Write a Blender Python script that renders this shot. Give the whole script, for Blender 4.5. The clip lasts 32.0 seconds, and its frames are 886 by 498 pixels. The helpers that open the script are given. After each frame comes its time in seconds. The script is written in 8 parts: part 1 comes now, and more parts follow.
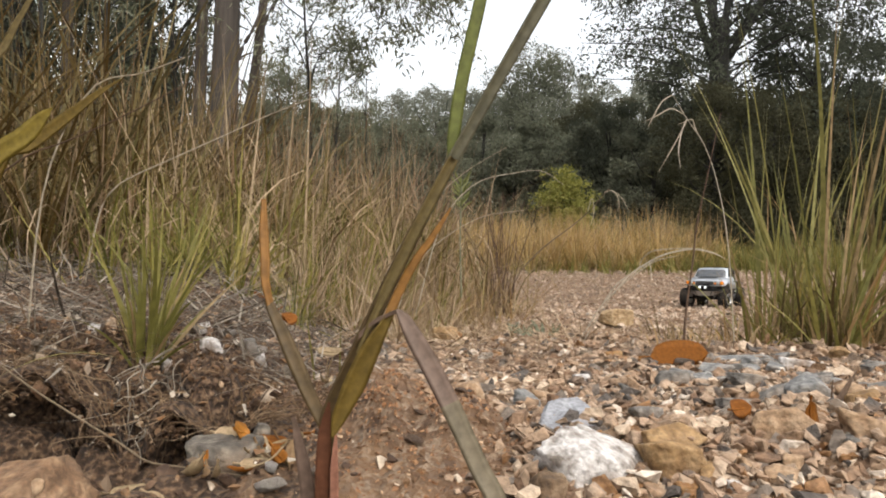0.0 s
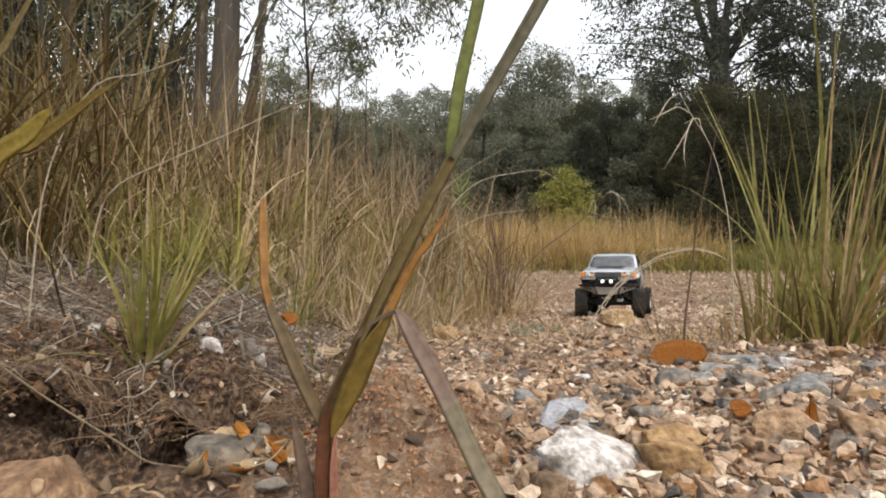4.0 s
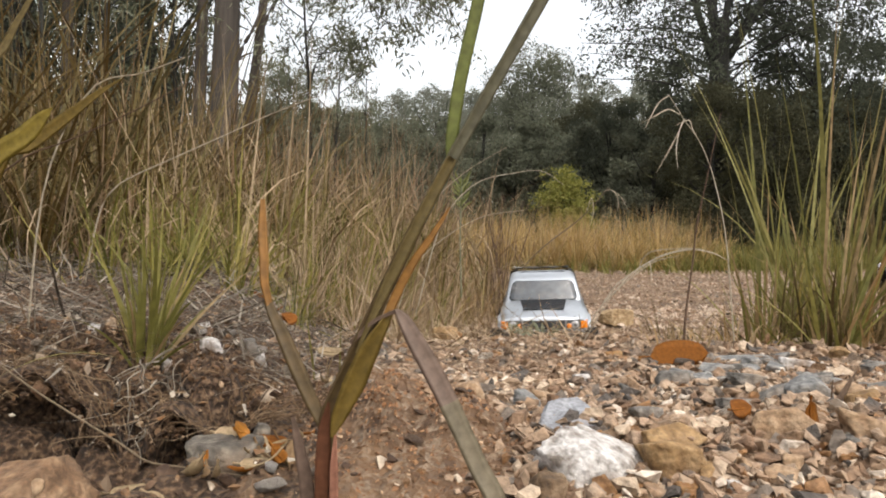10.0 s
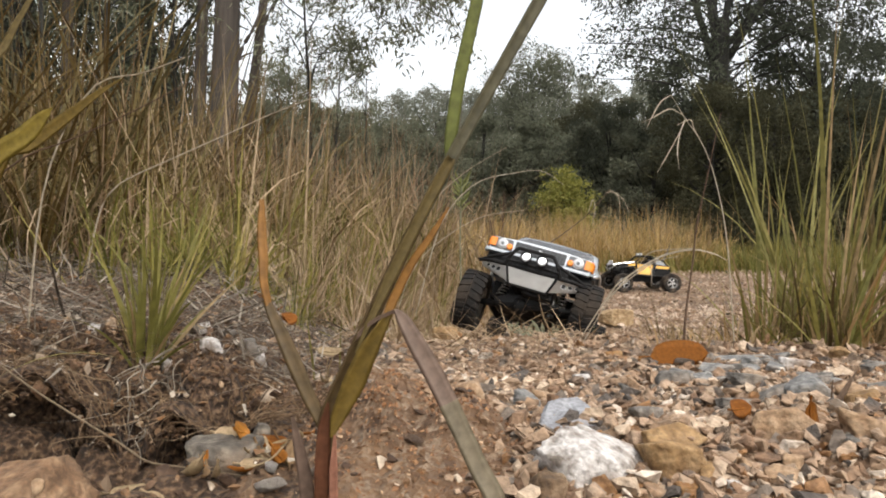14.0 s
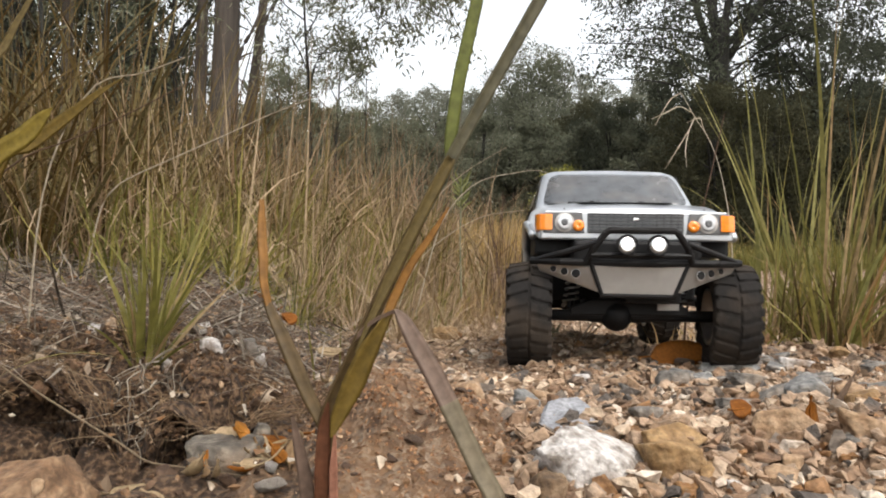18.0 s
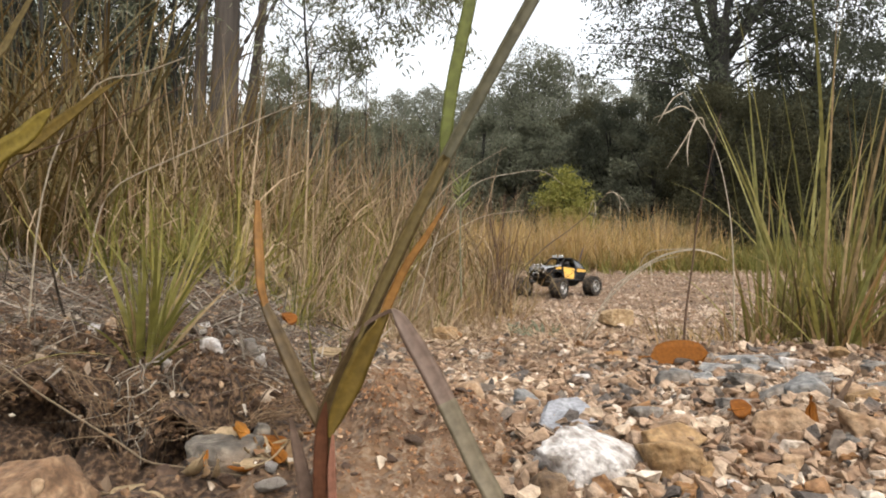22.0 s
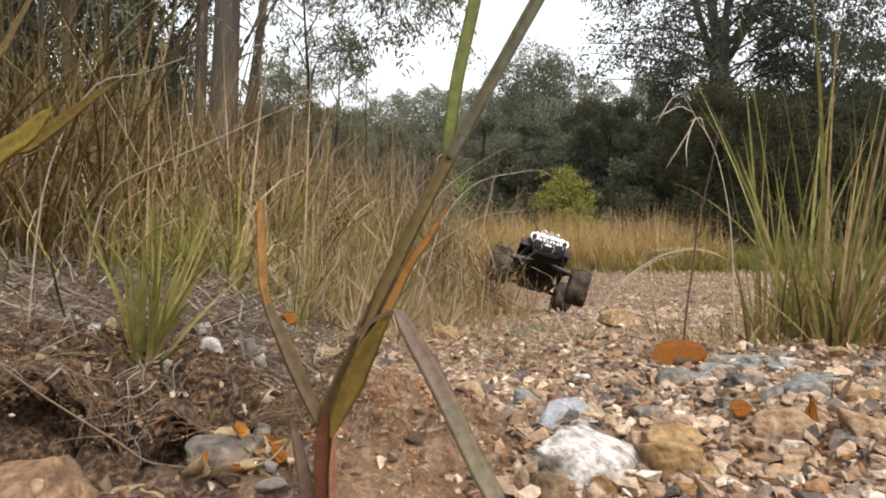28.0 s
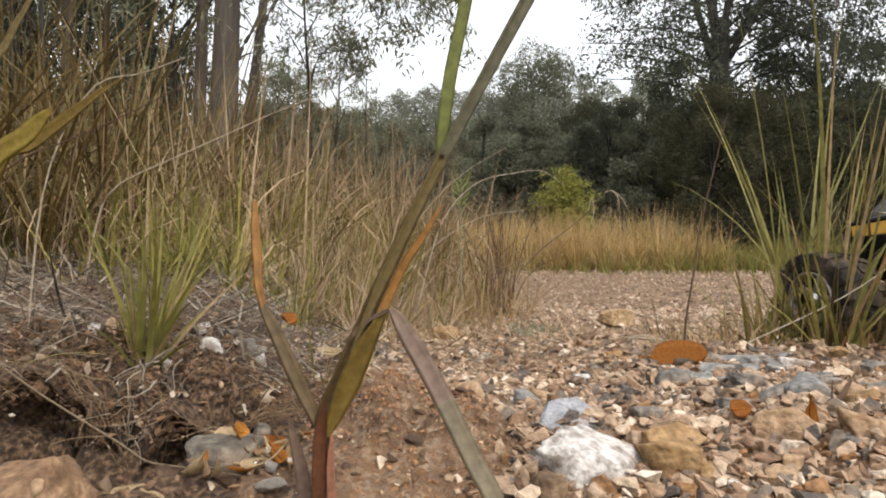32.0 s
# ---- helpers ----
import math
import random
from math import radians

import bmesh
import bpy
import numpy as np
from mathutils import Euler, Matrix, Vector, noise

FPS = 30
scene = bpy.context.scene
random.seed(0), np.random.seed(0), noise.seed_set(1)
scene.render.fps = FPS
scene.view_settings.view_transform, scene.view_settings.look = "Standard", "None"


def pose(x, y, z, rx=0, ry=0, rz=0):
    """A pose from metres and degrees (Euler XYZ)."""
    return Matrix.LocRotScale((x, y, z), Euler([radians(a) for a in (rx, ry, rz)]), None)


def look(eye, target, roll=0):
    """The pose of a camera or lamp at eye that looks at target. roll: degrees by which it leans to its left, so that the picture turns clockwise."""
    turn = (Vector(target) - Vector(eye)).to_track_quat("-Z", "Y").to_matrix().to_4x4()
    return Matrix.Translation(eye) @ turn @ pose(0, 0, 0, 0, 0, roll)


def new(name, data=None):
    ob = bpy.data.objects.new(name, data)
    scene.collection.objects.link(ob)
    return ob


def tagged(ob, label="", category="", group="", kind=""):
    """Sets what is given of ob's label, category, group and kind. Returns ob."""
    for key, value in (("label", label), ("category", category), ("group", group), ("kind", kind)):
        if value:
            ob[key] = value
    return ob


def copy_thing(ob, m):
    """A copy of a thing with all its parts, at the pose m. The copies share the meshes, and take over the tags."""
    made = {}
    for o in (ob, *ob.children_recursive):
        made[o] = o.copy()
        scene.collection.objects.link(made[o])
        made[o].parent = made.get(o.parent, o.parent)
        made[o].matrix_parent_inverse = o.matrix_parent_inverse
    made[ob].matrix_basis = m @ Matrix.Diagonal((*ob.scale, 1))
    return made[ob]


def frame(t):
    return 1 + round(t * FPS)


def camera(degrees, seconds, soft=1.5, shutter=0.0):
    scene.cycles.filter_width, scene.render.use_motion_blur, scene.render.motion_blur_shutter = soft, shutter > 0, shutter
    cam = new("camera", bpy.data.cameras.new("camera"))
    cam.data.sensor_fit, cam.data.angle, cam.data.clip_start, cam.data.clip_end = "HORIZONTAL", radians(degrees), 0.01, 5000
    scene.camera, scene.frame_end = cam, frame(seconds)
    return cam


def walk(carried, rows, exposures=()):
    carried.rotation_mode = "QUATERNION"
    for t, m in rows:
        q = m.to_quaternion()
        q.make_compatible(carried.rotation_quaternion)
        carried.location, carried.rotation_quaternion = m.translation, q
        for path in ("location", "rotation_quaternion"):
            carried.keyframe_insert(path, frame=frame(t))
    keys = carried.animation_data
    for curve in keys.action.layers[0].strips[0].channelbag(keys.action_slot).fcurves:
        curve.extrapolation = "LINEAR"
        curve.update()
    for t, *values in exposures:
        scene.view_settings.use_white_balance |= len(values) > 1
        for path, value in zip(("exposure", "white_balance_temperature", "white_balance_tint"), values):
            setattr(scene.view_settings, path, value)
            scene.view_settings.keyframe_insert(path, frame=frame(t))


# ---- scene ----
# A toy four-wheel-drive pickup and a toy rock crawler cross a stony bush track, seen by a low, still camera.
EYE = (0.0, 0.0, 0.11)
cam = camera(65.0, 32.0, soft=1.9, shutter=0.4)
view = look(EYE, (0.0, 10.0, 0.11 + 10.0 * 34 / 1230))
walk(cam, [(0.0, view), (32.0, view)], exposures=[(t, e, 6700, 10) for t, e in ((0.0, -0.20), (7.0, -0.20), (10.0, -0.23), (17.0, -0.21), (21.0, -0.10), (24.0, -0.14), (29.0, -0.12), (32.0, -0.17))])

# ---- light: a bright overcast sky with a weak, wide sun behind the thin cloud ----
SUN_UP, SUN_ROUND = 52.0, 150.0
world = bpy.data.worlds.new("overcast_sky")
scene.world = world
world.use_nodes = True
wn = world.node_tree.nodes
wl = world.node_tree.links
sky = wn.new("ShaderNodeTexSky")
sky.sky_type, sky.sun_disc = "NISHITA", False
sky.sun_elevation, sky.sun_rotation = radians(SUN_UP), radians(SUN_ROUND)
sky.dust_density, sky.air_density = 4.0, 1.2
cloud = wn.new("ShaderNodeHueSaturation")
cloud.inputs["Saturation"].default_value = 0.22
wl.new(sky.outputs[0], cloud.inputs["Color"])
wl.new(cloud.outputs[0], wn["Background"].inputs["Color"])
wn["Background"].inputs["Strength"].default_value = 0.40
sun = new("sun", bpy.data.lights.new("sun", "SUN"))
sun.data.energy, sun.data.angle, sun.data.color = 0.5, radians(20), (1.0, 0.95, 0.88)
sun.matrix_basis = look((0, 0, 0), (-math.sin(radians(SUN_ROUND)) * math.cos(radians(SUN_UP)),
                                    -math.cos(radians(SUN_ROUND)) * math.cos(radians(SUN_UP)), -math.sin(radians(SUN_UP))))


# ---- materials ----
def material(name, rough=0.6, metal=0.0):
    m = bpy.data.materials.new(name)
    m.use_nodes = True
    b = m.node_tree.nodes["Principled BSDF"]
    b.inputs["Roughness"].default_value, b.inputs["Metallic"].default_value = rough, metal
    return m, m.node_tree.nodes, m.node_tree.links, b


def noise_node(nodes, links, scale, detail=4.0, coords="Object"):
    tc, n = nodes.new("ShaderNodeTexCoord"), nodes.new("ShaderNodeTexNoise")
    n.inputs["Scale"].default_value, n.inputs["Detail"].default_value = scale, detail
    links.new(tc.outputs[coords], n.inputs["Vector"])
    return n


def ramp_node(nodes, links, source, stops, constant=False):
    r = nodes.new("ShaderNodeValToRGB")
    if constant:
        r.color_ramp.interpolation = "CONSTANT"
    while len(r.color_ramp.elements) < len(stops):
        r.color_ramp.elements.new(0.5)
    for e, (p, c) in zip(r.color_ramp.elements, stops):
        e.position, e.color = p, (*c, 1)
    links.new(source, r.inputs["Fac"])
    return r


def mix_node(nodes, links, a, b, fac, kind="MIX"):
    x = nodes.new("ShaderNodeMix")
    x.data_type, x.blend_type = "RGBA", kind
    for sock, val in ((x.inputs[6], a), (x.inputs[7], b), (x.inputs[0], fac)):
        if isinstance(val, (int, float)):
            sock.default_value = val
        elif isinstance(val, tuple):
            sock.default_value = (*val, 1)
        else:
            links.new(val, sock)
    return x.outputs[2]


def bump(nodes, links, bsdf, height, strength, dist):
    n = nodes.new("ShaderNodeBump")
    n.inputs["Strength"].default_value, n.inputs["Distance"].default_value = strength, dist
    links.new(height, n.inputs["Height"])
    links.new(n.outputs[0], bsdf.inputs["Normal"])


def plain(name, colour, rough=0.5, metal=0.0, grain=300.0, vary=0.15, relief=0.0, dirt=0.0, coat=0.0, gloss=0.5):
    """A surface of one colour with fine and coarse variation, and dust if asked for."""
    m, n, l, b = material(name, rough, metal)
    dark = tuple(c * (1 - vary) for c in colour)
    light = tuple(min(1, c * (1 + vary)) for c in colour)
    a = noise_node(n, l, grain)
    col = ramp_node(n, l, a.outputs["Fac"], [(0.3, dark), (0.7, light)]).outputs[0]
    if dirt:
        d = noise_node(n, l, 28.0, 8.0)
        spots = ramp_node(n, l, d.outputs["Fac"], [(0.42, (0, 0, 0)), (0.72, (dirt, dirt, dirt))])
        col = mix_node(n, l, col, (0.30, 0.22, 0.15), spots.outputs[0])
        rr = ramp_node(n, l, d.outputs["Fac"], [(0.4, (rough,) * 3), (0.75, (min(1, rough + 0.35),) * 3)])
        l.new(rr.outputs[0], b.inputs["Roughness"])
    l.new(col, b.inputs["Base Color"])
    if relief:
        bump(n, l, b, a.outputs["Fac"], 0.6, relief)
    b.inputs["Coat Weight"].default_value = coat
    b.inputs["Specular IOR Level"].default_value = gloss
    return m


STONES = [(0.00, (0.225, 0.142, 0.086)), (0.10, (0.305, 0.212, 0.138)), (0.22, (0.165, 0.098, 0.056)), (0.31, (0.262, 0.172, 0.106)), (0.43, (0.345, 0.250, 0.172)), (0.55, (0.130, 0.104, 0.082)),
          (0.63, (0.310, 0.222, 0.150)), (0.73, (0.075, 0.062, 0.052)), (0.78, (0.240, 0.124, 0.050)), (0.83, (0.450, 0.352, 0.255)), (0.94, (0.590, 0.510, 0.420))]


def stone_material(name, stops, islands):
    m, n, l, b = material(name, 0.82)
    src = n.new("ShaderNodeNewGeometry").outputs["Random Per Island"] if islands else n.new("ShaderNodeObjectInfo").outputs["Random"]
    base = ramp_node(n, l, src, stops, True).outputs[0]
    a, c = noise_node(n, l, 170.0, 6.0), noise_node(n, l, 38.0, 3.0)
    grey = ramp_node(n, l, a.outputs["Fac"], [(0.3, (0.48, 0.46, 0.44)), (0.7, (1.32, 1.29, 1.26))])
    col = mix_node(n, l, base, grey.outputs[0], 1.0, "MULTIPLY")
    rust = ramp_node(n, l, c.outputs["Fac"], [(0.52, (0, 0, 0)), (0.68, (0.45, 0.45, 0.45))])
    l.new(mix_node(n, l, col, (0.29, 0.175, 0.105), rust.outputs[0]), b.inputs["Base Color"])
    bump(n, l, b, a.outputs["Fac"], 1.0, 0.0040)
    return m


def rock_material(name, dark, mid, light, stain=0.4):
    """Broken rock: mottled in three tones, stained with soil, rough."""
    m, n, l, b = material(name, 0.85)
    a, c, d = noise_node(n, l, 95.0, 10.0), noise_node(n, l, 320.0, 4.0), noise_node(n, l, 30.0, 5.0)
    base = ramp_node(n, l, a.outputs["Fac"], [(0.34, dark), (0.5, mid), (0.64, light)]).outputs[0]
    speck = ramp_node(n, l, c.outputs["Fac"], [(0.35, (0.72, 0.72, 0.72)), (0.65, (1.15, 1.15, 1.15))])
    col = mix_node(n, l, base, speck.outputs[0], 1.0, "MULTIPLY")
    soil = ramp_node(n, l, d.outputs["Fac"], [(0.5, (0, 0, 0)), (0.66, (stain, stain, stain))])
    l.new(mix_node(n, l, col, (0.20, 0.125, 0.072), soil.outputs[0]), b.inputs["Base Color"])
    bump(n, l, b, a.outputs["Fac"], 1.0, 0.006)
    return m


def ground_material():
    m, n, l, b = material("dirt_and_fine_gravel", 0.95)
    a, c, d = noise_node(n, l, 240.0, 8.0), noise_node(n, l, 34.0, 6.0), noise_node(n, l, 2.6, 4.0)
    v = n.new("ShaderNodeTexVoronoi")
    v.inputs["Scale"].default_value = 130.0
    l.new(n.new("ShaderNodeTexCoord").outputs["Object"], v.inputs["Vector"])
    # brown soil, darkened further so gaps between the stones look shaded
    soil = ramp_node(n, l, c.outputs["Fac"], [(0.25, (0.067, 0.033, 0.014)), (0.5, (0.127, 0.066, 0.029)), (0.75, (0.203, 0.113, 0.053))])
    pebble = ramp_node(n, l, v.outputs["Color"], [(0.15, (0.104, 0.062, 0.037)), (0.5, (0.224, 0.155, 0.099)), (0.85, (0.343, 0.272, 0.198))])
    f = ramp_node(n, l, a.outputs["Fac"], [(0.42, (0.1, 0.1, 0.1)), (0.6, (0.75, 0.75, 0.75))])
    col = mix_node(n, l, soil.outputs[0], pebble.outputs[0], f.outputs[0])
    pos, sep = n.new("ShaderNodeTexCoord"), n.new("ShaderNodeSeparateXYZ")
    l.new(pos.outputs["Object"], sep.inputs[0])
    wob = n.new("ShaderNodeMath")
    wob.operation, wob.inputs[1].default_value = "MULTIPLY_ADD", 0.22
    l.new(c.outputs["Fac"], wob.inputs[0])
    lng, gap, big, sway_x = n.new("ShaderNodeVectorMath"), n.new("ShaderNodeMath"), noise_node(n, l, 0.45, 4.0), n.new("ShaderNodeMath")
    lng.operation, gap.operation, gap.inputs[1].default_value, gap.use_clamp = "LENGTH", "MULTIPLY_ADD", 0.4, True
    gap.inputs[2].default_value = -0.55
    l.new(pos.outputs["Object"], lng.inputs[0])
    l.new(lng.outputs["Value"], gap.inputs[0])
    off, mul = n.new("ShaderNodeMath"), n.new("ShaderNodeMath")
    off.operation, off.inputs[1].default_value, mul.operation, sway_x.operation = "SUBTRACT", 0.5, "MULTIPLY", "MULTIPLY_ADD"
    l.new(big.outputs["Fac"], off.inputs[0])
    l.new(off.outputs[0], mul.inputs[0])
    l.new(gap.outputs[0], mul.inputs[1])
    l.new(mul.outputs[0], sway_x.inputs[0])
    sway_x.inputs[1].default_value = 7.0
    l.new(sep.outputs["X"], sway_x.inputs[2])
    l.new(sway_x.outputs[0], wob.inputs[2])
    humus = ramp_node(n, l, wob.outputs[0], [(0.0, (0.85, 0.85, 0.85)), (0.06, (0.0, 0.0, 0.0))])
    # dark bank soil; its lowest tones also paint shade into the crevices
    dark = ramp_node(n, l, a.outputs["Fac"], [(0.38, (0.010, 0.005, 0.002)), (0.5, (0.050, 0.026, 0.012)), (0.64, (0.165, 0.100, 0.054))])
    col = mix_node(n, l, col, dark.outputs[0], humus.outputs[0])
    g = ramp_node(n, l, d.outputs["Fac"], [(0.35, (0.78, 0.76, 0.74)), (0.65, (1.12, 1.1, 1.08))])
    l.new(mix_node(n, l, col, g.outputs[0], 1.0, "MULTIPLY"), b.inputs["Base Color"])
    h = n.new("ShaderNodeMath")
    h.operation = "ADD"
    l.new(a.outputs["Fac"], h.inputs[0])
    l.new(v.outputs["Distance"], h.inputs[1])
    bump(n, l, b, h.outputs[0], 1.0, 0.006)
    return m


def leaf_material(name, stops, rough=0.6, through_light=0.25, islands=True, streak=90.0):
    """Leaves and blades: a colour for each one, streaks along it, and some light through it."""
    m, n, l, b = material(name, rough)
    src = n.new("ShaderNodeNewGeometry").outputs["Random Per Island"] if islands else n.new("ShaderNodeObjectInfo").outputs["Random"]
    base = ramp_node(n, l, src, stops).outputs[0]
    a = noise_node(n, l, streak, 3.0)
    g = ramp_node(n, l, a.outputs["Fac"], [(0.3, (0.7, 0.7, 0.68)), (0.7, (1.2, 1.2, 1.2))])
    col = mix_node(n, l, base, g.outputs[0], 1.0, "MULTIPLY")
    l.new(col, b.inputs["Base Color"])
    b.inputs["Specular IOR Level"].default_value = 0.25
    t, mx = n.new("ShaderNodeBsdfTranslucent"), n.new("ShaderNodeMixShader")
    l.new(col, t.inputs["Color"])
    mx.inputs[0].default_value = through_light
    l.new(b.outputs[0], mx.inputs[1])
    l.new(t.outputs[0], mx.inputs[2])
    l.new(mx.outputs[0], n["Material Output"].inputs["Surface"])
    return m


def bark_material(name, dark, light):
    m, n, l, b = material(name, 0.9)
    tc, mp, w = n.new("ShaderNodeTexCoord"), n.new("ShaderNodeMapping"), n.new("ShaderNodeTexNoise")
    mp.inputs["Scale"].default_value = (14, 14, 1.6)
    w.inputs["Scale"].default_value, w.inputs["Detail"].default_value = 1.0, 8.0
    l.new(tc.outputs["Object"], mp.inputs["Vector"])
    l.new(mp.outputs[0], w.inputs["Vector"])
    l.new(ramp_node(n, l, w.outputs["Fac"], [(0.32, dark), (0.68, light)]).outputs[0], b.inputs["Base Color"])
    bump(n, l, b, w.outputs["Fac"], 0.8, 0.02)
    return m


def glow(name, colour, strength):
    m, n, l, b = material(name, 0.2)
    b.inputs["Base Color"].default_value = (*colour, 1)
    b.inputs["Emission Color"].default_value = (*colour, 1)
    b.inputs["Emission Strength"].default_value = strength
    return m


GROUND = ground_material()
GRAVEL = stone_material("mixed_gravel", STONES, True)
FAR_GRAVEL = stone_material("beige_gravel", [(0.0, (0.317, 0.225, 0.151)), (0.2, (0.405, 0.309, 0.224)), (0.4, (0.266, 0.174, 0.114)), (0.6, (0.368, 0.279, 0.203)), (0.8, (0.469, 0.380, 0.295)), (0.93, (0.190, 0.163, 0.139))], True)
STONE = stone_material("loose_stone", STONES, False)
STRAW = leaf_material("dry_straw", [(0.0, (0.160, 0.100, 0.041)), (0.35, (0.240, 0.167, 0.083)), (0.7, (0.312, 0.231, 0.127)), (1.0, (0.173, 0.095, 0.033))])
TALL_GRASS = leaf_material("half_dry_tall_grass", [(0.0, (0.065, 0.063, 0.013)), (0.25, (0.121, 0.094, 0.021)), (0.45, (0.164, 0.123, 0.044)), (0.7, (0.239, 0.179, 0.084)), (0.85, (0.064, 0.040, 0.013)), (1.0, (0.136, 0.094, 0.029))])
LITTER = leaf_material("weathered_straw", [(0.0, (0.050, 0.038, 0.028)), (0.35, (0.105, 0.086, 0.066)), (0.7, (0.190, 0.160, 0.128)), (0.9, (0.310, 0.270, 0.222)), (1.0, (0.090, 0.062, 0.040))], 0.8, 0.1)
ROOT = leaf_material("brown_roots", [(0.0, (0.089, 0.051, 0.025)), (0.5, (0.163, 0.103, 0.056)), (1.0, (0.266, 0.190, 0.121))], 0.8, 0.05)
GREY_STRAW = leaf_material("grey_weathered_straw", [(0.0, (0.077, 0.060, 0.045)), (0.35, (0.163, 0.134, 0.104)), (0.7, (0.284, 0.242, 0.191)), (0.9, (0.361, 0.315, 0.254)), (1.0, (0.112, 0.079, 0.052))], 0.8, 0.1)
FLAKE = leaf_material("pale_leaf_scraps", [(0.0, (0.12, 0.08, 0.05)), (0.35, (0.24, 0.18, 0.125)), (0.7, (0.38, 0.32, 0.25)), (0.9, (0.46, 0.40, 0.33)), (1.0, (0.20, 0.09, 0.03))], 0.8, 0.1)
BLEACHED = leaf_material("bleached_straw", [(0.0, (0.212, 0.138, 0.074)), (0.4, (0.319, 0.228, 0.140)), (0.75, (0.425, 0.322, 0.213)), (1.0, (0.169, 0.095, 0.047))], 0.8, 0.1)
DUN_STRAW = leaf_material("dun_dry_grass", [(0.0, (0.131, 0.077, 0.043)), (0.4, (0.200, 0.132, 0.080)), (0.75, (0.287, 0.205, 0.133)), (1.0, (0.095, 0.055, 0.028))])
RUSSET = leaf_material("russet_tall_grass", [(0.0, (0.053, 0.032, 0.010)), (0.3, (0.099, 0.061, 0.017)), (0.6, (0.146, 0.101, 0.034)), (0.8, (0.187, 0.153, 0.067)), (1.0, (0.034, 0.022, 0.007))])
GREEN_BLADE = leaf_material("green_grass_blade", [(0.0, (0.140, 0.132, 0.034)), (0.5, (0.205, 0.186, 0.050)), (0.85, (0.275, 0.238, 0.072)), (1.0, (0.300, 0.220, 0.056))], 0.5, 0.35, islands=False)
TALL_BLADE = leaf_material("grey_green_grass_blade", [(0.0, (0.131, 0.128, 0.036)), (0.5, (0.200, 0.186, 0.060)), (0.85, (0.268, 0.240, 0.083)), (1.0, (0.284, 0.210, 0.060))], 0.45, 0.3, islands=False)
STRAW_BLADE = leaf_material("dry_grass_blade", [(0.0, (0.235, 0.150, 0.068)), (0.5, (0.335, 0.245, 0.132)), (1.0, (0.285, 0.160, 0.056))], islands=False)
RUSSET_BLADE = leaf_material("brown_dry_blade", [(0.0, (0.075, 0.048, 0.020)), (0.5, (0.140, 0.105, 0.040)), (1.0, (0.190, 0.135, 0.070))], islands=False)
GREEN_GRASS = leaf_material("green_grass_blades", [(0.0, (0.092, 0.092, 0.019)), (0.4, (0.155, 0.140, 0.029)), (0.75, (0.223, 0.190, 0.043)), (1.0, (0.272, 0.210, 0.072))])
MEADOW = leaf_material("ochre_meadow_grass", [(0.0, (0.257, 0.173, 0.057)), (0.4, (0.425, 0.275, 0.105)), (0.75, (0.515, 0.359, 0.164)), (1.0, (0.244, 0.211, 0.066))])
LOW_GREEN = leaf_material("short_green_grass", [(0.0, (0.099, 0.106, 0.022)), (0.5, (0.165, 0.152, 0.036)), (1.0, (0.247, 0.190, 0.058))])
GUM_LEAF = leaf_material("gum_leaves", [(0.0, (0.088, 0.099, 0.062)), (0.5, (0.147, 0.157, 0.097)), (1.0, (0.235, 0.231, 0.157))], 0.5, 0.2)
FOREST_LEAF = leaf_material("forest_leaves", [(0.0, (0.118, 0.125, 0.087)), (0.5, (0.151, 0.159, 0.110)), (1.0, (0.190, 0.195, 0.137))], 0.8, 0.5, streak=5.0)
# paler than the nearer leaves: distance haze is put into the colour
HAZE_LEAF = leaf_material("grey_green_gum_foliage", [(0.0, (0.175, 0.187, 0.147)), (0.5, (0.223, 0.233, 0.184)), (1.0, (0.276, 0.282, 0.225))], 0.8, 0.5, streak=5.0)
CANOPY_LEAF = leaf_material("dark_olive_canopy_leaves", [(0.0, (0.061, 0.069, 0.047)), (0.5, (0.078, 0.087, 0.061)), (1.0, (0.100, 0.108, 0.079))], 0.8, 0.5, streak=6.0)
# leaf colour lowered to carry the shade under the forest canopy
SHADE_LEAF = leaf_material("dark_understory_leaves", [(0.0, (0.063, 0.064, 0.036)), (0.5, (0.075, 0.073, 0.042)), (1.0, (0.088, 0.085, 0.050))], 1.0, 0.5, streak=4.0)
SHRUB_LEAF = leaf_material("yellow_green_shrub_leaves", [(0.0, (0.155, 0.160, 0.034)), (0.6, (0.250, 0.245, 0.058)), (1.0, (0.340, 0.320, 0.095))], 0.6, 0.35)
GUM_BARK = bark_material("grey_brown_gum_bark", (0.025, 0.020, 0.016), (0.082, 0.065, 0.051))
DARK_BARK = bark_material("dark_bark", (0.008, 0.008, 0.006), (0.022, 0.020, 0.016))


# ---- mesh helpers ----
def mesh_of(name, verts, faces, mat, smooth=False):
    """A mesh from arrays: verts (n, 3) and faces, an array of triangles or quads or a list of index lists."""
    me = bpy.data.meshes.new(name)
    if isinstance(faces, np.ndarray):
        k = faces.shape[1]
        me.vertices.add(len(verts))
        me.vertices.foreach_set("co", np.asarray(verts, np.float32).ravel())
        me.loops.add(faces.size)
        me.loops.foreach_set("vertex_index", faces.astype(np.int32).ravel())
        me.polygons.add(len(faces))
        me.polygons.foreach_set("loop_start", np.arange(len(faces), dtype=np.int32) * k)
        me.update(calc_edges=True)
    else:
        me.from_pydata([tuple(v) for v in verts], [], faces)
    me.materials.append(mat)
    me.polygons.foreach_set("use_smooth", np.full(len(me.polygons), smooth))
    return me


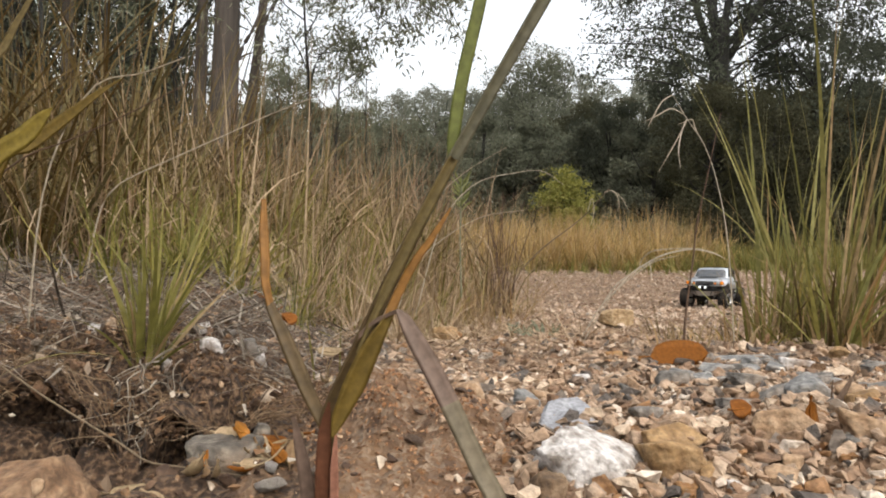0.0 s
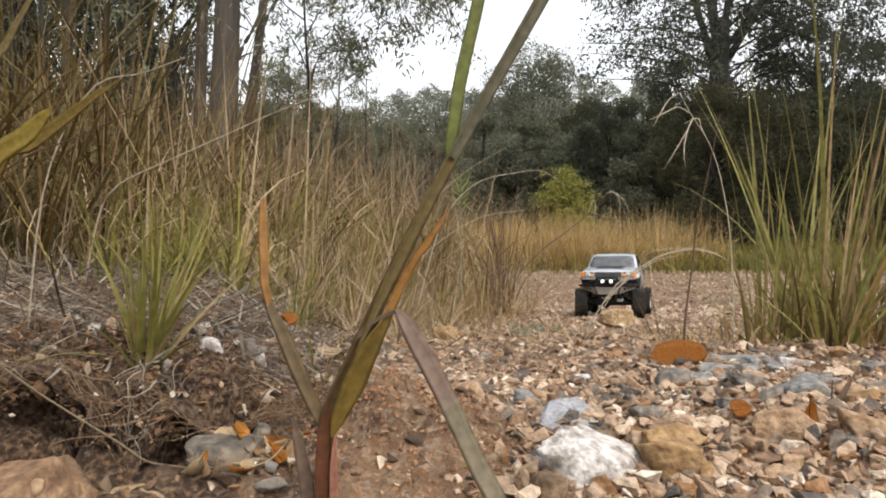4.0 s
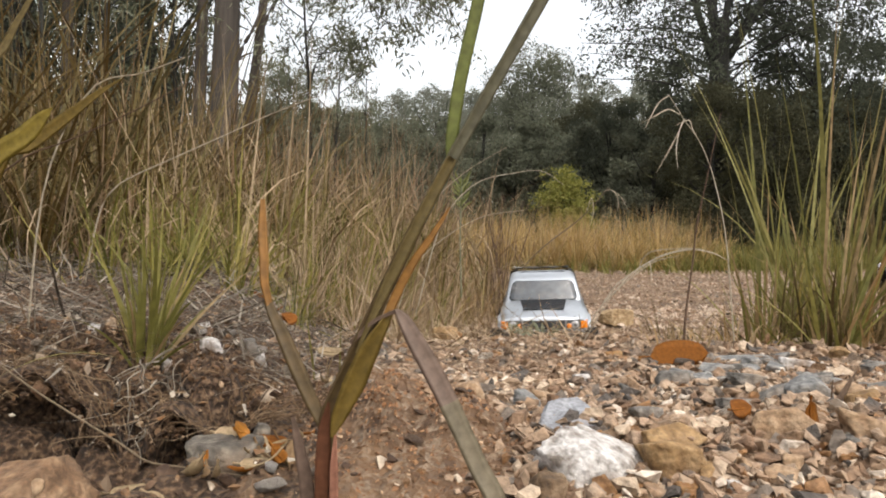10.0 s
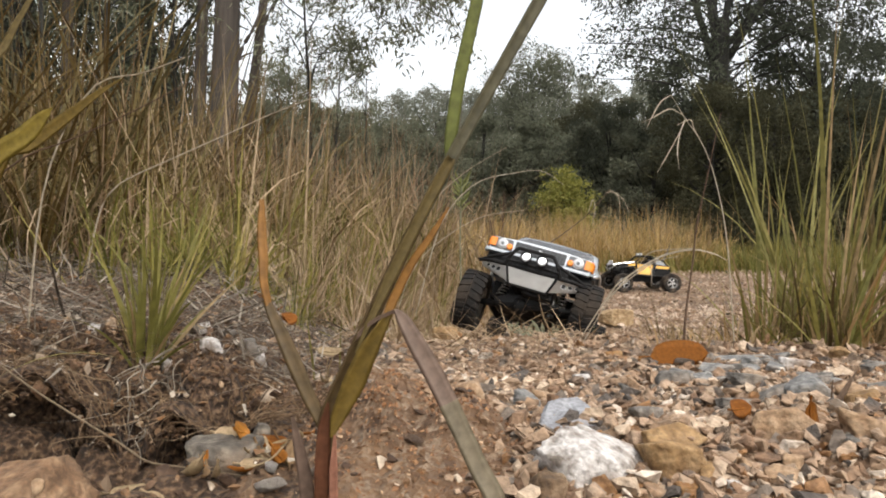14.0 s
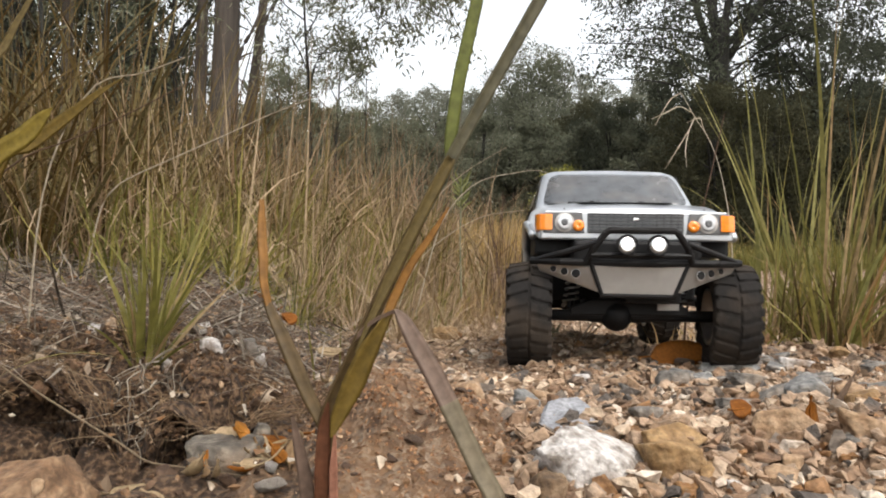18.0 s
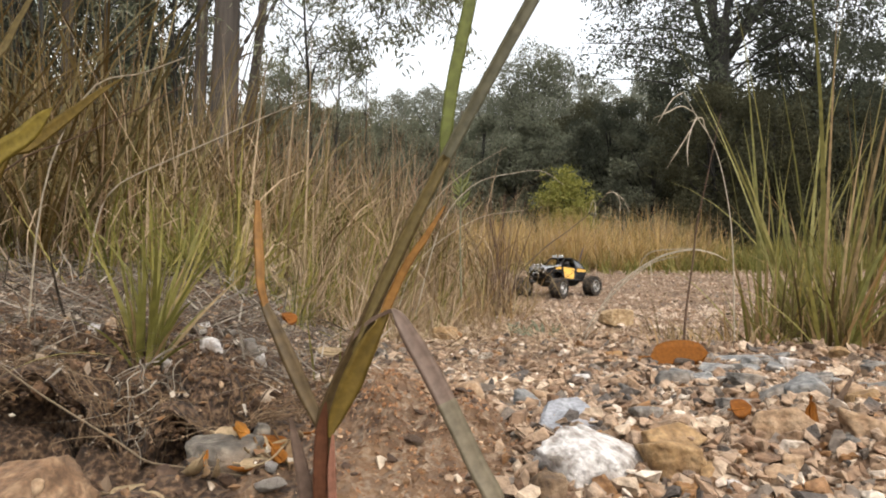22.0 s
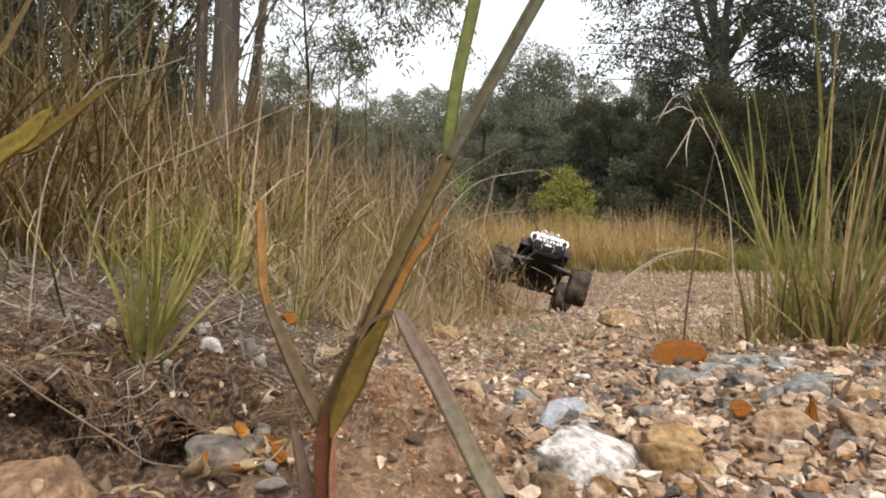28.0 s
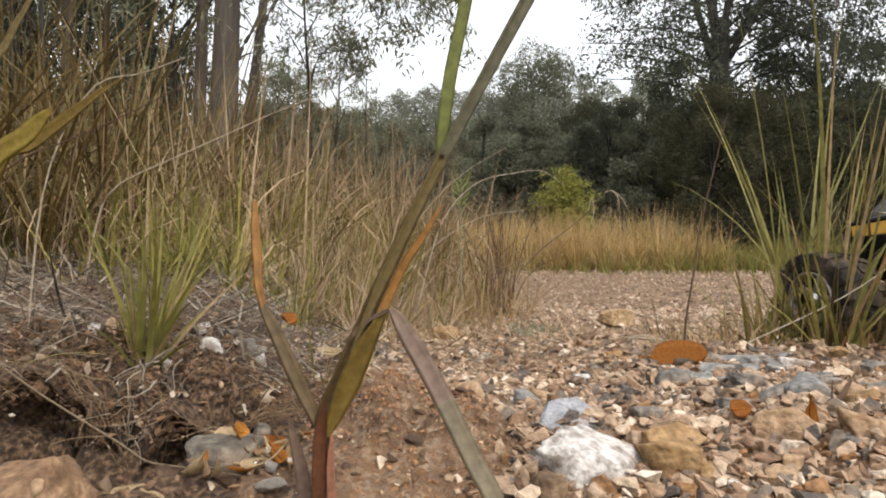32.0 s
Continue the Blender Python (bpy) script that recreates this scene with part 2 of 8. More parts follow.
def stack(pieces):
    """Many (verts, faces) pieces with equal face sizes as one pair."""
    v, f, k = [], [], 0
    for a, b in pieces:
        v.append(a)
        f.append(b + k)
        k += len(a)
    return np.concatenate(v), np.concatenate(f)


def tube(path, radii, n=8):
    """A tapering tube along points."""
    p = np.asarray(path, float)
    d = np.gradient(p, axis=0)
    d /= np.linalg.norm(d, axis=1)[:, None]
    ref = np.where(np.abs(d[:, 2:]) > 0.9, [[1.0, 0, 0]], [[0, 0, 1.0]])
    a = np.cross(d, ref)
    a /= np.linalg.norm(a, axis=1)[:, None]
    b = np.cross(d, a)
    t = np.linspace(0, 2 * np.pi, n, endpoint=False)
    ring = a[:, None] * np.cos(t)[None, :, None] + b[:, None] * np.sin(t)[None, :, None]
    v = (p[:, None] + ring * np.asarray(radii, float)[:, None, None]).reshape(-1, 3)
    i = np.arange(len(p) - 1)[:, None] * n + np.arange(n)[None]
    j = np.arange(len(p) - 1)[:, None] * n + (np.arange(n)[None] + 1) % n
    i, j = i.ravel(), j.ravel()
    return v, np.stack([i, j, j + n, i + n], 1)


def curve_through(pts, n=18):
    """A smooth curve through points."""
    p = [np.array(q, float) for q in pts]
    p = [2 * p[0] - p[1], *p, 2 * p[-1] - p[-2]]
    out = []
    for k in np.linspace(0, len(p) - 3 - 1e-6, n):
        i, u = int(k), k - int(k)
        a, b, c, d = p[i:i + 4]
        out.append(0.5 * (2 * b + (c - a) * u + (2 * a - 5 * b + 4 * c - d) * u * u + (3 * b - a - 3 * c + d) * u ** 3))
    return np.array(out)


def lattice(x, y, size, seed):
    """Smooth value noise in 0..1 on the plane."""
    u, v = np.asarray(x) / size, np.asarray(y) / size
    i, j = np.floor(u).astype(np.int64), np.floor(v).astype(np.int64)
    a, b = u - i, v - j
    a, b = a * a * (3 - 2 * a), b * b * (3 - 2 * b)

    def h(p, q):
        n = (p * 374761393 + q * 668265263 + seed * 69069) & 0x7FFFFFFF
        n = ((n ^ (n >> 13)) * 1274126177) & 0x7FFFFFFF
        return ((n ^ (n >> 16)) & 0xFFFF) / 65535.0
    return (h(i, j) * (1 - a) + h(i + 1, j) * a) * (1 - b) + (h(i, j + 1) * (1 - a) + h(i + 1, j + 1) * a) * b


def step(a, b, x):
    s = np.clip((np.asarray(x, float) - a) / (b - a), 0, 1)
    return s * s * (3 - 2 * s)


# ---- the lie of the land: a stony track with a dip, a bank beside it ----
ALONG = [(-60, 0.3), (-5, 0.05), (0.0, -0.035), (0.3, -0.02), (0.45, 0.0), (0.9, 0.002), (1.12, -0.006), (1.28, -0.035), (1.5, -0.10), (1.72, -0.13),
         (1.92, -0.125), (2.12, -0.085), (2.35, -0.068), (2.95, -0.078), (3.7, -0.11), (4.3, -0.115), (5.0, -0.085), (5.6, -0.05),
         (8.0, 0.07), (11.0, 0.15), (16, 0.35), (30, 1.2), (60, 4.0), (120, 9.0), (400, 20.0)]
EDGE = [(-5, -0.16), (0.4, -0.16), (0.55, -0.12), (0.9, -0.12), (1.5, -0.10), (2.1, -0.02), (2.4, 0.10), (2.7, 0.36), (3.1, 0.38), (3.8, 0.15), (4.5, 0.05), (7, -0.3), (12, -1.0)]
BANK = [(-5, -0.03), (0.43, -0.030), (0.475, 0.004), (0.53, 0.026), (0.60, 0.038), (0.75, 0.052), (1.0, 0.078), (1.3, 0.095), (2.0, 0.11), (4.0, 0.12), (8.0, 0.2), (12, 0.2)]


def land(x, y):
    """Height of the ground."""
    x, y = np.asarray(x, float), np.asarray(y, float)
    z = np.interp(y, *zip(*ALONG))
    e = np.interp(y, *zip(*EDGE)) + 0.05 * (lattice(x, y, 0.12, 3) - 0.5)
    w = np.interp(y, (0.4, 0.6, 1.2, 2.0, 5.0), (0.05, 0.10, 0.32, 0.36, 0.8))
    z = z + (np.interp(y, *zip(*BANK)) - z) * step(0, 1, (e - x) / w) * (y < 12)
    # a dirt mound beside the camera and the gully left of it
    z = z + 0.034 * np.exp(-(((x + 0.025) / 0.06) ** 2 + ((y - 0.47) / 0.075) ** 2))
    z = z + 0.012 * np.exp(-(((x - 0.36) / 0.22) ** 2 + ((y - 0.62) / 0.2) ** 2))
    near = step(9.0, 2.0, y)
    z = z + near * (0.016 * (lattice(x, y, 0.16, 1) - 0.5) + 0.009 * (lattice(x, y, 0.05, 2) - 0.5) + 0.005 * (lattice(x, y, 0.02, 5) - 0.5))
    left = step(-0.02, -0.16, x) * step(1.5, 0.5, y)
    rough = np.abs(lattice(x, y, 0.045, 41) - 0.5) + 0.5 * np.abs(lattice(x, y, 0.018, 42) - 0.5)
    z = z - step(-0.06, -0.16, x) * step(0.75, 0.5, y) * step(0.36, 0.44, y) * 0.055 * step(0.30, 0.02, rough)
    z = z + step(0.12, 0.0, np.hypot(x + 0.02, y - 0.46)) * 0.02 * (lattice(x, y, 0.018, 43) - 0.5)
    z = z - 0.035 * np.exp(-(((x + 0.158) / 0.017) ** 2 + ((y - 0.512) / 0.02) ** 2))
    z = z + left * (0.040 * (lattice(x, y, 0.07, 7) - 0.5) + 0.020 * (lattice(x, y, 0.028, 8) - 0.5))
    z = z + (0.07 + 0.03 * lattice(x, y, 0.6, 9) - z) * step(-0.8, -1.5, x) * step(1.1, 0.6, y)
    far = step(20, 60, np.hypot(x, y))
    return z + far * 2.0 * (lattice(x, y, 25, 4) - 0.5)


def axis_steps(parts):
    out = []
    for a, b, n in parts:
        out += list(np.linspace(a, b, n, endpoint=False))
    return np.array(out + [parts[-1][1]])


def build_ground():
    xs = axis_steps([(-400, -40, 12), (-40, -6, 20), (-6, -1.2, 40), (-1.2, 1.4, 330), (1.4, 6, 50), (6, 40, 20), (40, 400, 12)])
    ys = axis_steps([(-60, -4, 16), (-4, 0.15, 24), (0.15, 1.3, 210), (1.3, 2.6, 130), (2.6, 6, 120), (6, 14, 60), (14, 60, 30), (60, 400, 16)])
    gx, gy = np.meshgrid(xs, ys)
    v = np.stack([gx.ravel(), gy.ravel(), land(gx.ravel(), gy.ravel())], 1)
    # the bank is hollowed out under its edge
    x, y = v[:, 0], v[:, 1]
    pockets = sum(k * np.exp(-((x - c) / w) ** 2) for c, w, k in ((-0.294, 0.035, 0.9), (-0.189, 0.022, 0.8), (-0.245, 0.02, 0.5), (-0.40, 0.05, 0.9), (-0.125, 0.018, 0.5)))
    hollow = step(-0.085, -0.12, x) * step(-0.9, -0.7, x) * (0.20 + 0.25 * step(0.3, 0.6, lattice(x, y * 0, 0.07, 51)) + pockets)
    v[:, 1] += 0.062 * hollow * np.where((y > 0.425) & (y < 0.489), np.sin((y - 0.425) / 0.064 * np.pi) ** 0.7, 0.0)
    v[:, 2] += 0.014 * hollow * step(0.475, 0.492, y) * step(0.53, 0.495, y)
    for cx, cy, w, d in ((-0.232, 0.515, 0.013, 0.030), (-0.152, 0.520, 0.013, 0.030), (-0.33, 0.53, 0.02, 0.02), (-0.27, 0.50, 0.012, 0.02)):
        v[:, 2] -= d * np.exp(-((x - cx) / w) ** 2 - ((y - cy) / (0.9 * w)) ** 2)
    i = np.arange(len(ys) - 1)[:, None] * len(xs) + np.arange(len(xs) - 1)[None]
    i = i.ravel()
    f = np.stack([i, i + 1, i + len(xs) + 1, i + len(xs)], 1)
    ob = new("ground", mesh_of("ground", v, f, GROUND, True))
    return tagged(ob, "stony brown dirt track with a crumbling bank", "ground", kind="structure")


ground = build_ground()
rng = np.random.default_rng(11)


# ---- stones ----
def hull_stone(seed, flat=0.6, n=15):
    """An angular stone about one unit across: the hull of random points."""
    r = np.random.default_rng(seed)
    p = r.uniform(-1, 1, (n, 3))
    p /= np.maximum(1.0, np.sum(np.abs(p) ** 3.0, axis=1) ** (1 / 3.0))[:, None]
    p *= 0.5 * np.array([1.0, r.uniform(0.55, 0.95), flat])
    bm = bmesh.new()
    for q in p:
        bm.verts.new(q)
    res = bmesh.ops.convex_hull(bm, input=bm.verts)
    bmesh.ops.delete(bm, geom=[e for e in res["geom_interior"] if isinstance(e, bmesh.types.BMVert)], context="VERTS")
    bmesh.ops.triangulate(bm, faces=bm.faces)
    bm.verts.index_update()
    v = np.array([x.co[:] for x in bm.verts])
    f = np.array([[a.index for a in x.verts] for x in bm.faces])
    bm.free()
    return v, f


def ball(level):
    bm = bmesh.new()
    bmesh.ops.create_icosphere(bm, subdivisions=level, radius=1.0)
    bm.verts.index_update()
    v = np.array([x.co[:] for x in bm.verts])
    f = np.array([[a.index for a in x.verts] for x in bm.faces])
    bm.free()
    return v, f


BALLS = {k: ball(k) for k in (2, 3, 4, 5)}


def worn_stone(seed, flat=0.6, level=3, planes=9, edge=14.0, slim=0.75, skew=0.16):
    """A broken stone about one unit across, its edges worn: planes cut a ball, blended where they meet."""
    r = np.random.default_rng(seed)
    v, f = BALLS[level]
    n = np.concatenate([np.array([[1, 0, 0], [-1, 0, 0], [0, 1, 0], [0, -1, 0], [0, 0, 1], [0, 0, -1.0]]) + r.normal(0, skew, (6, 3)), r.normal(size=(planes, 3))])
    n /= np.linalg.norm(n, axis=1)[:, None]
    h = np.concatenate([r.uniform(0.85, 1.0, 6), r.uniform(0.88, 1.2, planes)])
    k = np.maximum(v @ n.T, 0.0) / h
    d = np.sum(k ** edge, axis=1) ** (-1.0 / edge)
    return v * d[:, None] * 0.5 * np.array([1.0, slim * r.uniform(0.85, 1.2), flat]), f


CHIPS = [hull_stone(140 + i, 0.30 + 0.05 * (i % 8), 11 + i % 6) for i in range(24)]
SHAPES = [hull_stone(40 + i, 0.30 + 0.055 * (i % 8), 10 + i % 4) for i in range(24)]


FAR_SHAPES = [hull_stone(90 + i, 0.34 + 0.05 * (i % 8), 7) for i in range(24)]


def turned(angles):
    """Rotation matrices (n, 3, 3) from Euler angles (n, 3)."""
    x, y, z = angles.T
    cx, sx, cy, sy, cz, sz = np.cos(x), np.sin(x), np.cos(y), np.sin(y), np.cos(z), np.sin(z)
    return np.stack([np.stack([cz * cy, cz * sy * sx - sz * cx, cz * sy * cx + sz * sx], -1),
                     np.stack([sz * cy, sz * sy * sx + cz * cx, sz * sy * cx - cz * sx], -1),
                     np.stack([-sy, cy * sx, cy * cx], -1)], 1)


def scatter(n, x0, x1, y0, y1, size0, size1, keep=None, sink=0.25, tilt=0.5):
    x, y = rng.uniform(x0, x1, n), rng.uniform(y0, y1, n)
    if keep is not None:
        k = keep(x, y) > rng.uniform(0, 1, n)
        x, y = x[k], y[k]
    s = size0 * (size1 / size0) ** (rng.uniform(0, 1, len(x)) ** 1.8)
    z = land(x, y) + s * (0.22 - sink * rng.uniform(0.3, 1, len(x)))
    ang = np.stack([rng.normal(0, tilt, len(x)), rng.normal(0, tilt, len(x)), rng.uniform(0, 6.28, len(x))], 1)
    return np.stack([x, y, z], 1), s, turned(ang)


def gravel_mesh(sets):
    out = []
    for p, s, m in sets:
        for i in range(len(p)):
            v, f = (CHIPS if 0.3 < p[i][1] < 0.78 and s[i] > 0.005 else SHAPES if 0.3 < p[i][1] < 2.0 else FAR_SHAPES)[int(rng.integers(24))]
            out.append(((v * s[i]) @ m[i].T + p[i], f))
    return stack(out)


def on_track(x, y):
    e = np.interp(y, *zip(*EDGE))
    mound = np.hypot((x + 0.025) / 0.075, (y - 0.46) / 0.10)
    bare = 1.0 - 0.96 * step(0.72, 0.62, y) * step(-0.02, -0.07, x)
    return bare * (0.07 + 0.93 * step(-0.12, 0.02, x - e)) * (0.04 + 0.96 * step(0.75, 1.2, mound))


def patch(x, y, x0, x1, y0, y1, m):
    """1 inside the ragged patch, fading out over m metres at its borders."""
    j = m * 1.2 * (lattice(x, y, 0.45, 81) - 0.5)
    x, y = x + j, y - j
    return step(x0, x0 + m, x) * step(x1, x1 - m, x) * step(y0, y0 + m, y) * step(y1, y1 - m, y)


def build_gravel():
    near = [scatter(9000, -0.6, 1.5, -0.3, 1.5, 0.004, 0.014, lambda x, y: on_track(x, y) * patch(x, y, -0.9, 1.5, -0.3, 1.5, 0.5)),
            scatter(5200, 0.0, 0.42, 0.33, 0.75, 0.004, 0.014, on_track, 0.1, 0.5),
            scatter(2600, 0.03, 0.50, 0.33, 0.66, 0.009, 0.022, on_track, 0.15, 0.5),
            scatter(14000, -0.2, 1.7, 0.25, 1.6, 0.007, 0.025, lambda x, y: on_track(x, y) * patch(x, y, -0.6, 1.7, 0.25, 1.8, 0.35) * step(0.30, 0.38, y), 0.3, 0.5)]
    far = [scatter(26000, -0.4, 2.9, 1.25, 3.4, 0.010, 0.038, lambda x, y: on_track(x, y) * patch(x, y, -0.9, 2.9, 0.9, 3.8, 0.6), 0.25, 0.45),
            scatter(17000, -0.6, 5.2, 2.8, 8.8, 0.016, 0.055, lambda x, y: on_track(x, y) * patch(x, y, -1.2, 5.4, 2.4, 9.4, 0.8)),
            scatter(9000, -0.5, 5.0, -6.0, 4.5, 0.012, 0.05, lambda x, y: on_track(x, y) * patch(x, y, -1.2, 5.0, -6.0, 4.5, 1.6) * np.where((y > 0.1) & (x < 0.9 * y + 0.2), 0.0, 1.0))]
    tagged(new("gravel", mesh_of("gravel", *gravel_mesh(near), GRAVEL)), "tan, orange and grey angular gravel over the track", "gravel", kind="stuff")
    tagged(new("far_gravel", mesh_of("far_gravel", *gravel_mesh(far), FAR_GRAVEL)), "grey-beige gravel over the farther track", "gravel", kind="stuff")


build_gravel()


# ---- grass ----
def blades(base, height, width, lean, turn, droop, segs=4, fold=0.0):
    """Curved tapering blades. base (n, 3); the others are (n,): lean in radians from upright, turn its direction, droop the added bend."""
    n = len(base)
    t = np.linspace(0, 1, segs + 1)
    ang = lean[:, None] + droop[:, None] * t[None] ** 1.5
    ds = height[:, None] / segs
    r = np.concatenate([np.zeros((n, 1)), np.cumsum(np.sin(ang[:, 1:]) * ds, 1)], 1)
    z = np.concatenate([np.zeros((n, 1)), np.cumsum(np.cos(ang[:, 1:]) * ds, 1)], 1)
    c, s = np.cos(turn)[:, None], np.sin(turn)[:, None]
    mid = np.stack([base[:, :1] + r * c, base[:, 1:2] + r * s, base[:, 2:] + z], -1)
    face = rng.uniform(0, np.pi, n)
    side = np.stack([np.cos(face), np.sin(face), np.zeros(n)], -1)[:, None]
    w = (width[:, None] * 0.5 * np.minimum(1.0, 1.15 * (1 - t[None] ** 1.6) + 0.04))[..., None]
    v = np.stack([mid - side * w, mid + side * w], 2).reshape(-1, 3)
    k = np.arange(n)[:, None] * (2 * (segs + 1)) + np.arange(segs)[None] * 2
    k = k.ravel()
    return v, np.stack([k, k + 1, k + 3, k + 2], 1)


def on_land(x, y, sink=0.01):
    return np.stack([x, y, land(x, y) - sink], 1)


def grass_field(name, label, mat, n, x0, x1, y0, y1, h0, h1, width, keep=None, lean=0.3, droop=0.8, clump=0.0, category="grass", segs=4, vary=0.5):
    x, y = rng.uniform(x0, x1, n), rng.uniform(y0, y1, n)
    if keep is not None:
        k = keep(x, y) > rng.uniform(0, 1, n)
        x, y = x[k], y[k]
    if clump:
        cx, cy = np.round(x / clump), np.round(y / clump)
        jx, jy = lattice(cx * 7.3, cy * 3.1, 1.0, 21) - 0.5, lattice(cx * 5.7, cy * 9.2, 1.0, 22) - 0.5
        x = x + ((cx + jx) * clump - x) * 0.72
        y = y + ((cy + jy) * clump - y) * 0.72
    n = len(x)
    v, f = blades(on_land(x, y), rng.uniform(h0, h1, n), width * rng.uniform(0.5, 1.2, n), np.abs(rng.normal(0, lean, n)),
                  rng.uniform(0, 6.283, n), rng.normal(droop, vary, n) * (rng.uniform(0, 1, n) > 0.25), segs)
    return tagged(new(name, mesh_of(name, v, f, mat)), label, category, kind="stuff")


def verge(x, y):
    """Thick on the bank, none on the track."""
    e = np.interp(y, *zip(*EDGE))
    return step(0.05, -0.25, x - e)


def build_grass():
    grass_field("tall_grass", "tall half-dry grass standing on the bank", TALL_GRASS, 6500, -3.2, 0.3, 1.5, 4.5, 0.2, 0.58, 0.0060,
                lambda x, y: verge(x, y) * (0.3 + 0.7 * step(0.35, 0.6, lattice(x, y, 0.35, 31))), 0.50, 1.5, 0.16, "grass", 6, 0.8)
    grass_field("straw_grass", "bleached dry grass stems leaning over the bank", STRAW, 7000, -3.0, 0.35, 1.35, 4.2, 0.15, 0.62, 0.0042,
                lambda x, y: verge(x, y) * step(-1.5, -0.7, x), 0.70, 2.3, 0.2, "grass", 6, 1.1)
    grass_field("green_tussocks", "green grass tussocks along the bank", GREEN_GRASS, 7500, -2.4, 0.1, 1.3, 3.0, 0.10, 0.34, 0.0045,
                lambda x, y: verge(x, y) * step(0.45, 0.6, lattice(x, y, 0.3, 33)), 0.40, 0.6, 0.13)
    grass_field("curled_straw", "pale dry grass stems with curled tips over the bank", BLEACHED, 3800, -2.4, 0.2, 1.35, 3.4, 0.26, 0.64, 0.0048,
                lambda x, y: verge(x, y) * (0.3 + 0.7 * step(0.3, 0.6, lattice(x, y, 0.3, 91))), 0.45, 2.6, 0.0, "grass", 9, 1.3)
    grass_field("brown_straw", "tall pinkish-brown dry grass clumps behind the bank", DUN_STRAW, 1700, -0.95, 0.02, 2.3, 3.7, 0.35, 0.86, 0.0042,
                lambda x, y: step(0.35, 0.6, lattice(x, y, 0.28, 97)), 0.26, 1.7, 0.16, "grass", 7, 1.0)
    grass_field("bank_tussocks", "yellow-green grass tussocks at the front of the bank", GREEN_GRASS, 2300, -0.95, 0.0, 1.0, 1.75, 0.08, 0.21, 0.0036,
                lambda x, y: verge(x, y) * step(0.45, 0.60, lattice(x, y, 0.22, 93)), 0.40, 0.9, 0.11)
    grass_field("tall_bank_grass", "very tall brown and green grass at the back of the bank", RUSSET, 4200, -2.6, -0.72, 1.35, 3.2, 0.4, 1.0, 0.0075,
                None, 0.36, 1.3, 0.2)
    grass_field("tall_straw", "very tall bleached grass at the back of the bank", STRAW, 1000, -2.6, -0.75, 1.7, 3.4, 0.4, 0.95, 0.0048, None, 0.5, 2.0, 0.25, "grass", 7, 1.0)
    grass_field("far_bank_grass", "tall dry grass behind the bank", TALL_GRASS, 13000, -9.0, -0.2, 4.0, 10.5, 0.40, 0.95, 0.012,
                lambda x, y: step(0.4, -0.4, x - np.interp(y, (4, 8, 11), (0.2, -0.1, 0.0))), 0.3, 0.9, 0.3)
    grass_field("meadow", "ochre meadow grass beyond the track", MEADOW, 26000, -1.0, 4.2, 8.2, 12.5, 0.30, 0.95, 0.0085,
                lambda x, y: step(3.9, 3.0, x + 0.25 * (y - 8)) * (0.35 + 0.65 * step(0.3, 0.6, lattice(x, y, 0.5, 37))), 0.38, 1.1, 0.26)
    grass_field("meadow_edge", "short green grass at the end of the track", LOW_GREEN, 9000, 0.4, 9.0, 7.4, 12.5, 0.10, 0.32, 0.010,
                lambda x, y: step(0.3, 0.55, lattice(x, y, 0.8, 35)) + 0.3, 0.4, 0.6, 0.2)
    grass_field("green_strip", "olive-green grass along the forest's foot", LOW_GREEN, 9000, 2.2, 6.5, 8.0, 11.0, 0.20, 0.48, 0.009,
                lambda x, y: step(2.2, 3.0, x - 0.15 * (y - 8)) * (0.3 + 0.7 * step(0.3, 0.6, lattice(x, y, 0.4, 39))), 0.35, 0.8, 0.2)
    grass_field("fallen_straw", "pale straw lying tangled at the foot of the bank", BLEACHED, 5200, -0.45, 0.34, 1.25, 2.75, 0.08, 0.28, 0.0026,
                lambda x, y: step(0.16, -0.02, x - np.interp(y, *zip(*EDGE))) * (0.3 + 0.7 * step(0.3, 0.6, lattice(x, y, 0.14, 71))), 0.95, 1.0, 0.12, "straw")
    grass_field("straw_tangle", "pinkish dry straw tangled beside the dip", BLEACHED, 3600, -0.32, 0.16, 1.12, 2.05, 0.05, 0.22, 0.0022,
                lambda x, y: step(0.14, -0.04, x + 0.10 - 0.14 * (y - 1.1)), 1.0, 1.1, 0.08, "straw")
    grass_field("pale_seed_grass", "pale seeding grass standing in the meadow", BLEACHED, 2600, -1.0, 3.6, 8.2, 11.5, 0.5, 1.05, 0.007, lambda x, y: step(0.35, 0.65, lattice(x, y, 0.6, 73)), 0.28, 1.1, 0.2)
    grass_field("verge_grass", "half-dry grass on the bank beside and behind the camera", TALL_GRASS, 20000, -5.8, -0.25, -6.0, 4.6, 0.12, 0.45, 0.009,
                lambda x, y: step(-0.45, -0.9, x) * step(0.15, -0.2, y) + step(-1.1, -1.5, x) * step(1.4, 0.9, y) * step(-0.3, 0.1, y) + step(-2.6, -3.2, x) * step(0.6, 1.1, y), 0.42, 1.2, 0.25)
    grass_field("far_verge_grass", "dry grass on the far side of the track", STRAW, 9000, 3.2, 8.5, -6.0, 7.8, 0.12, 0.4, 0.007,
                lambda x, y: step(3.4, 4.6, x - 0.75 * np.maximum(y - 3.0, 0) + 0.8 * lattice(x, y, 0.9, 83)) * (0.2 + 0.8 * step(0.35, 0.65, lattice(x, y, 0.7, 85))), 0.45, 1.3, 0.25)
    # fallen stems and litter on the bank
    n = 8400
    x, y = rng.uniform(-1.4, 0.2, n), rng.uniform(0.47, 2.4, n)
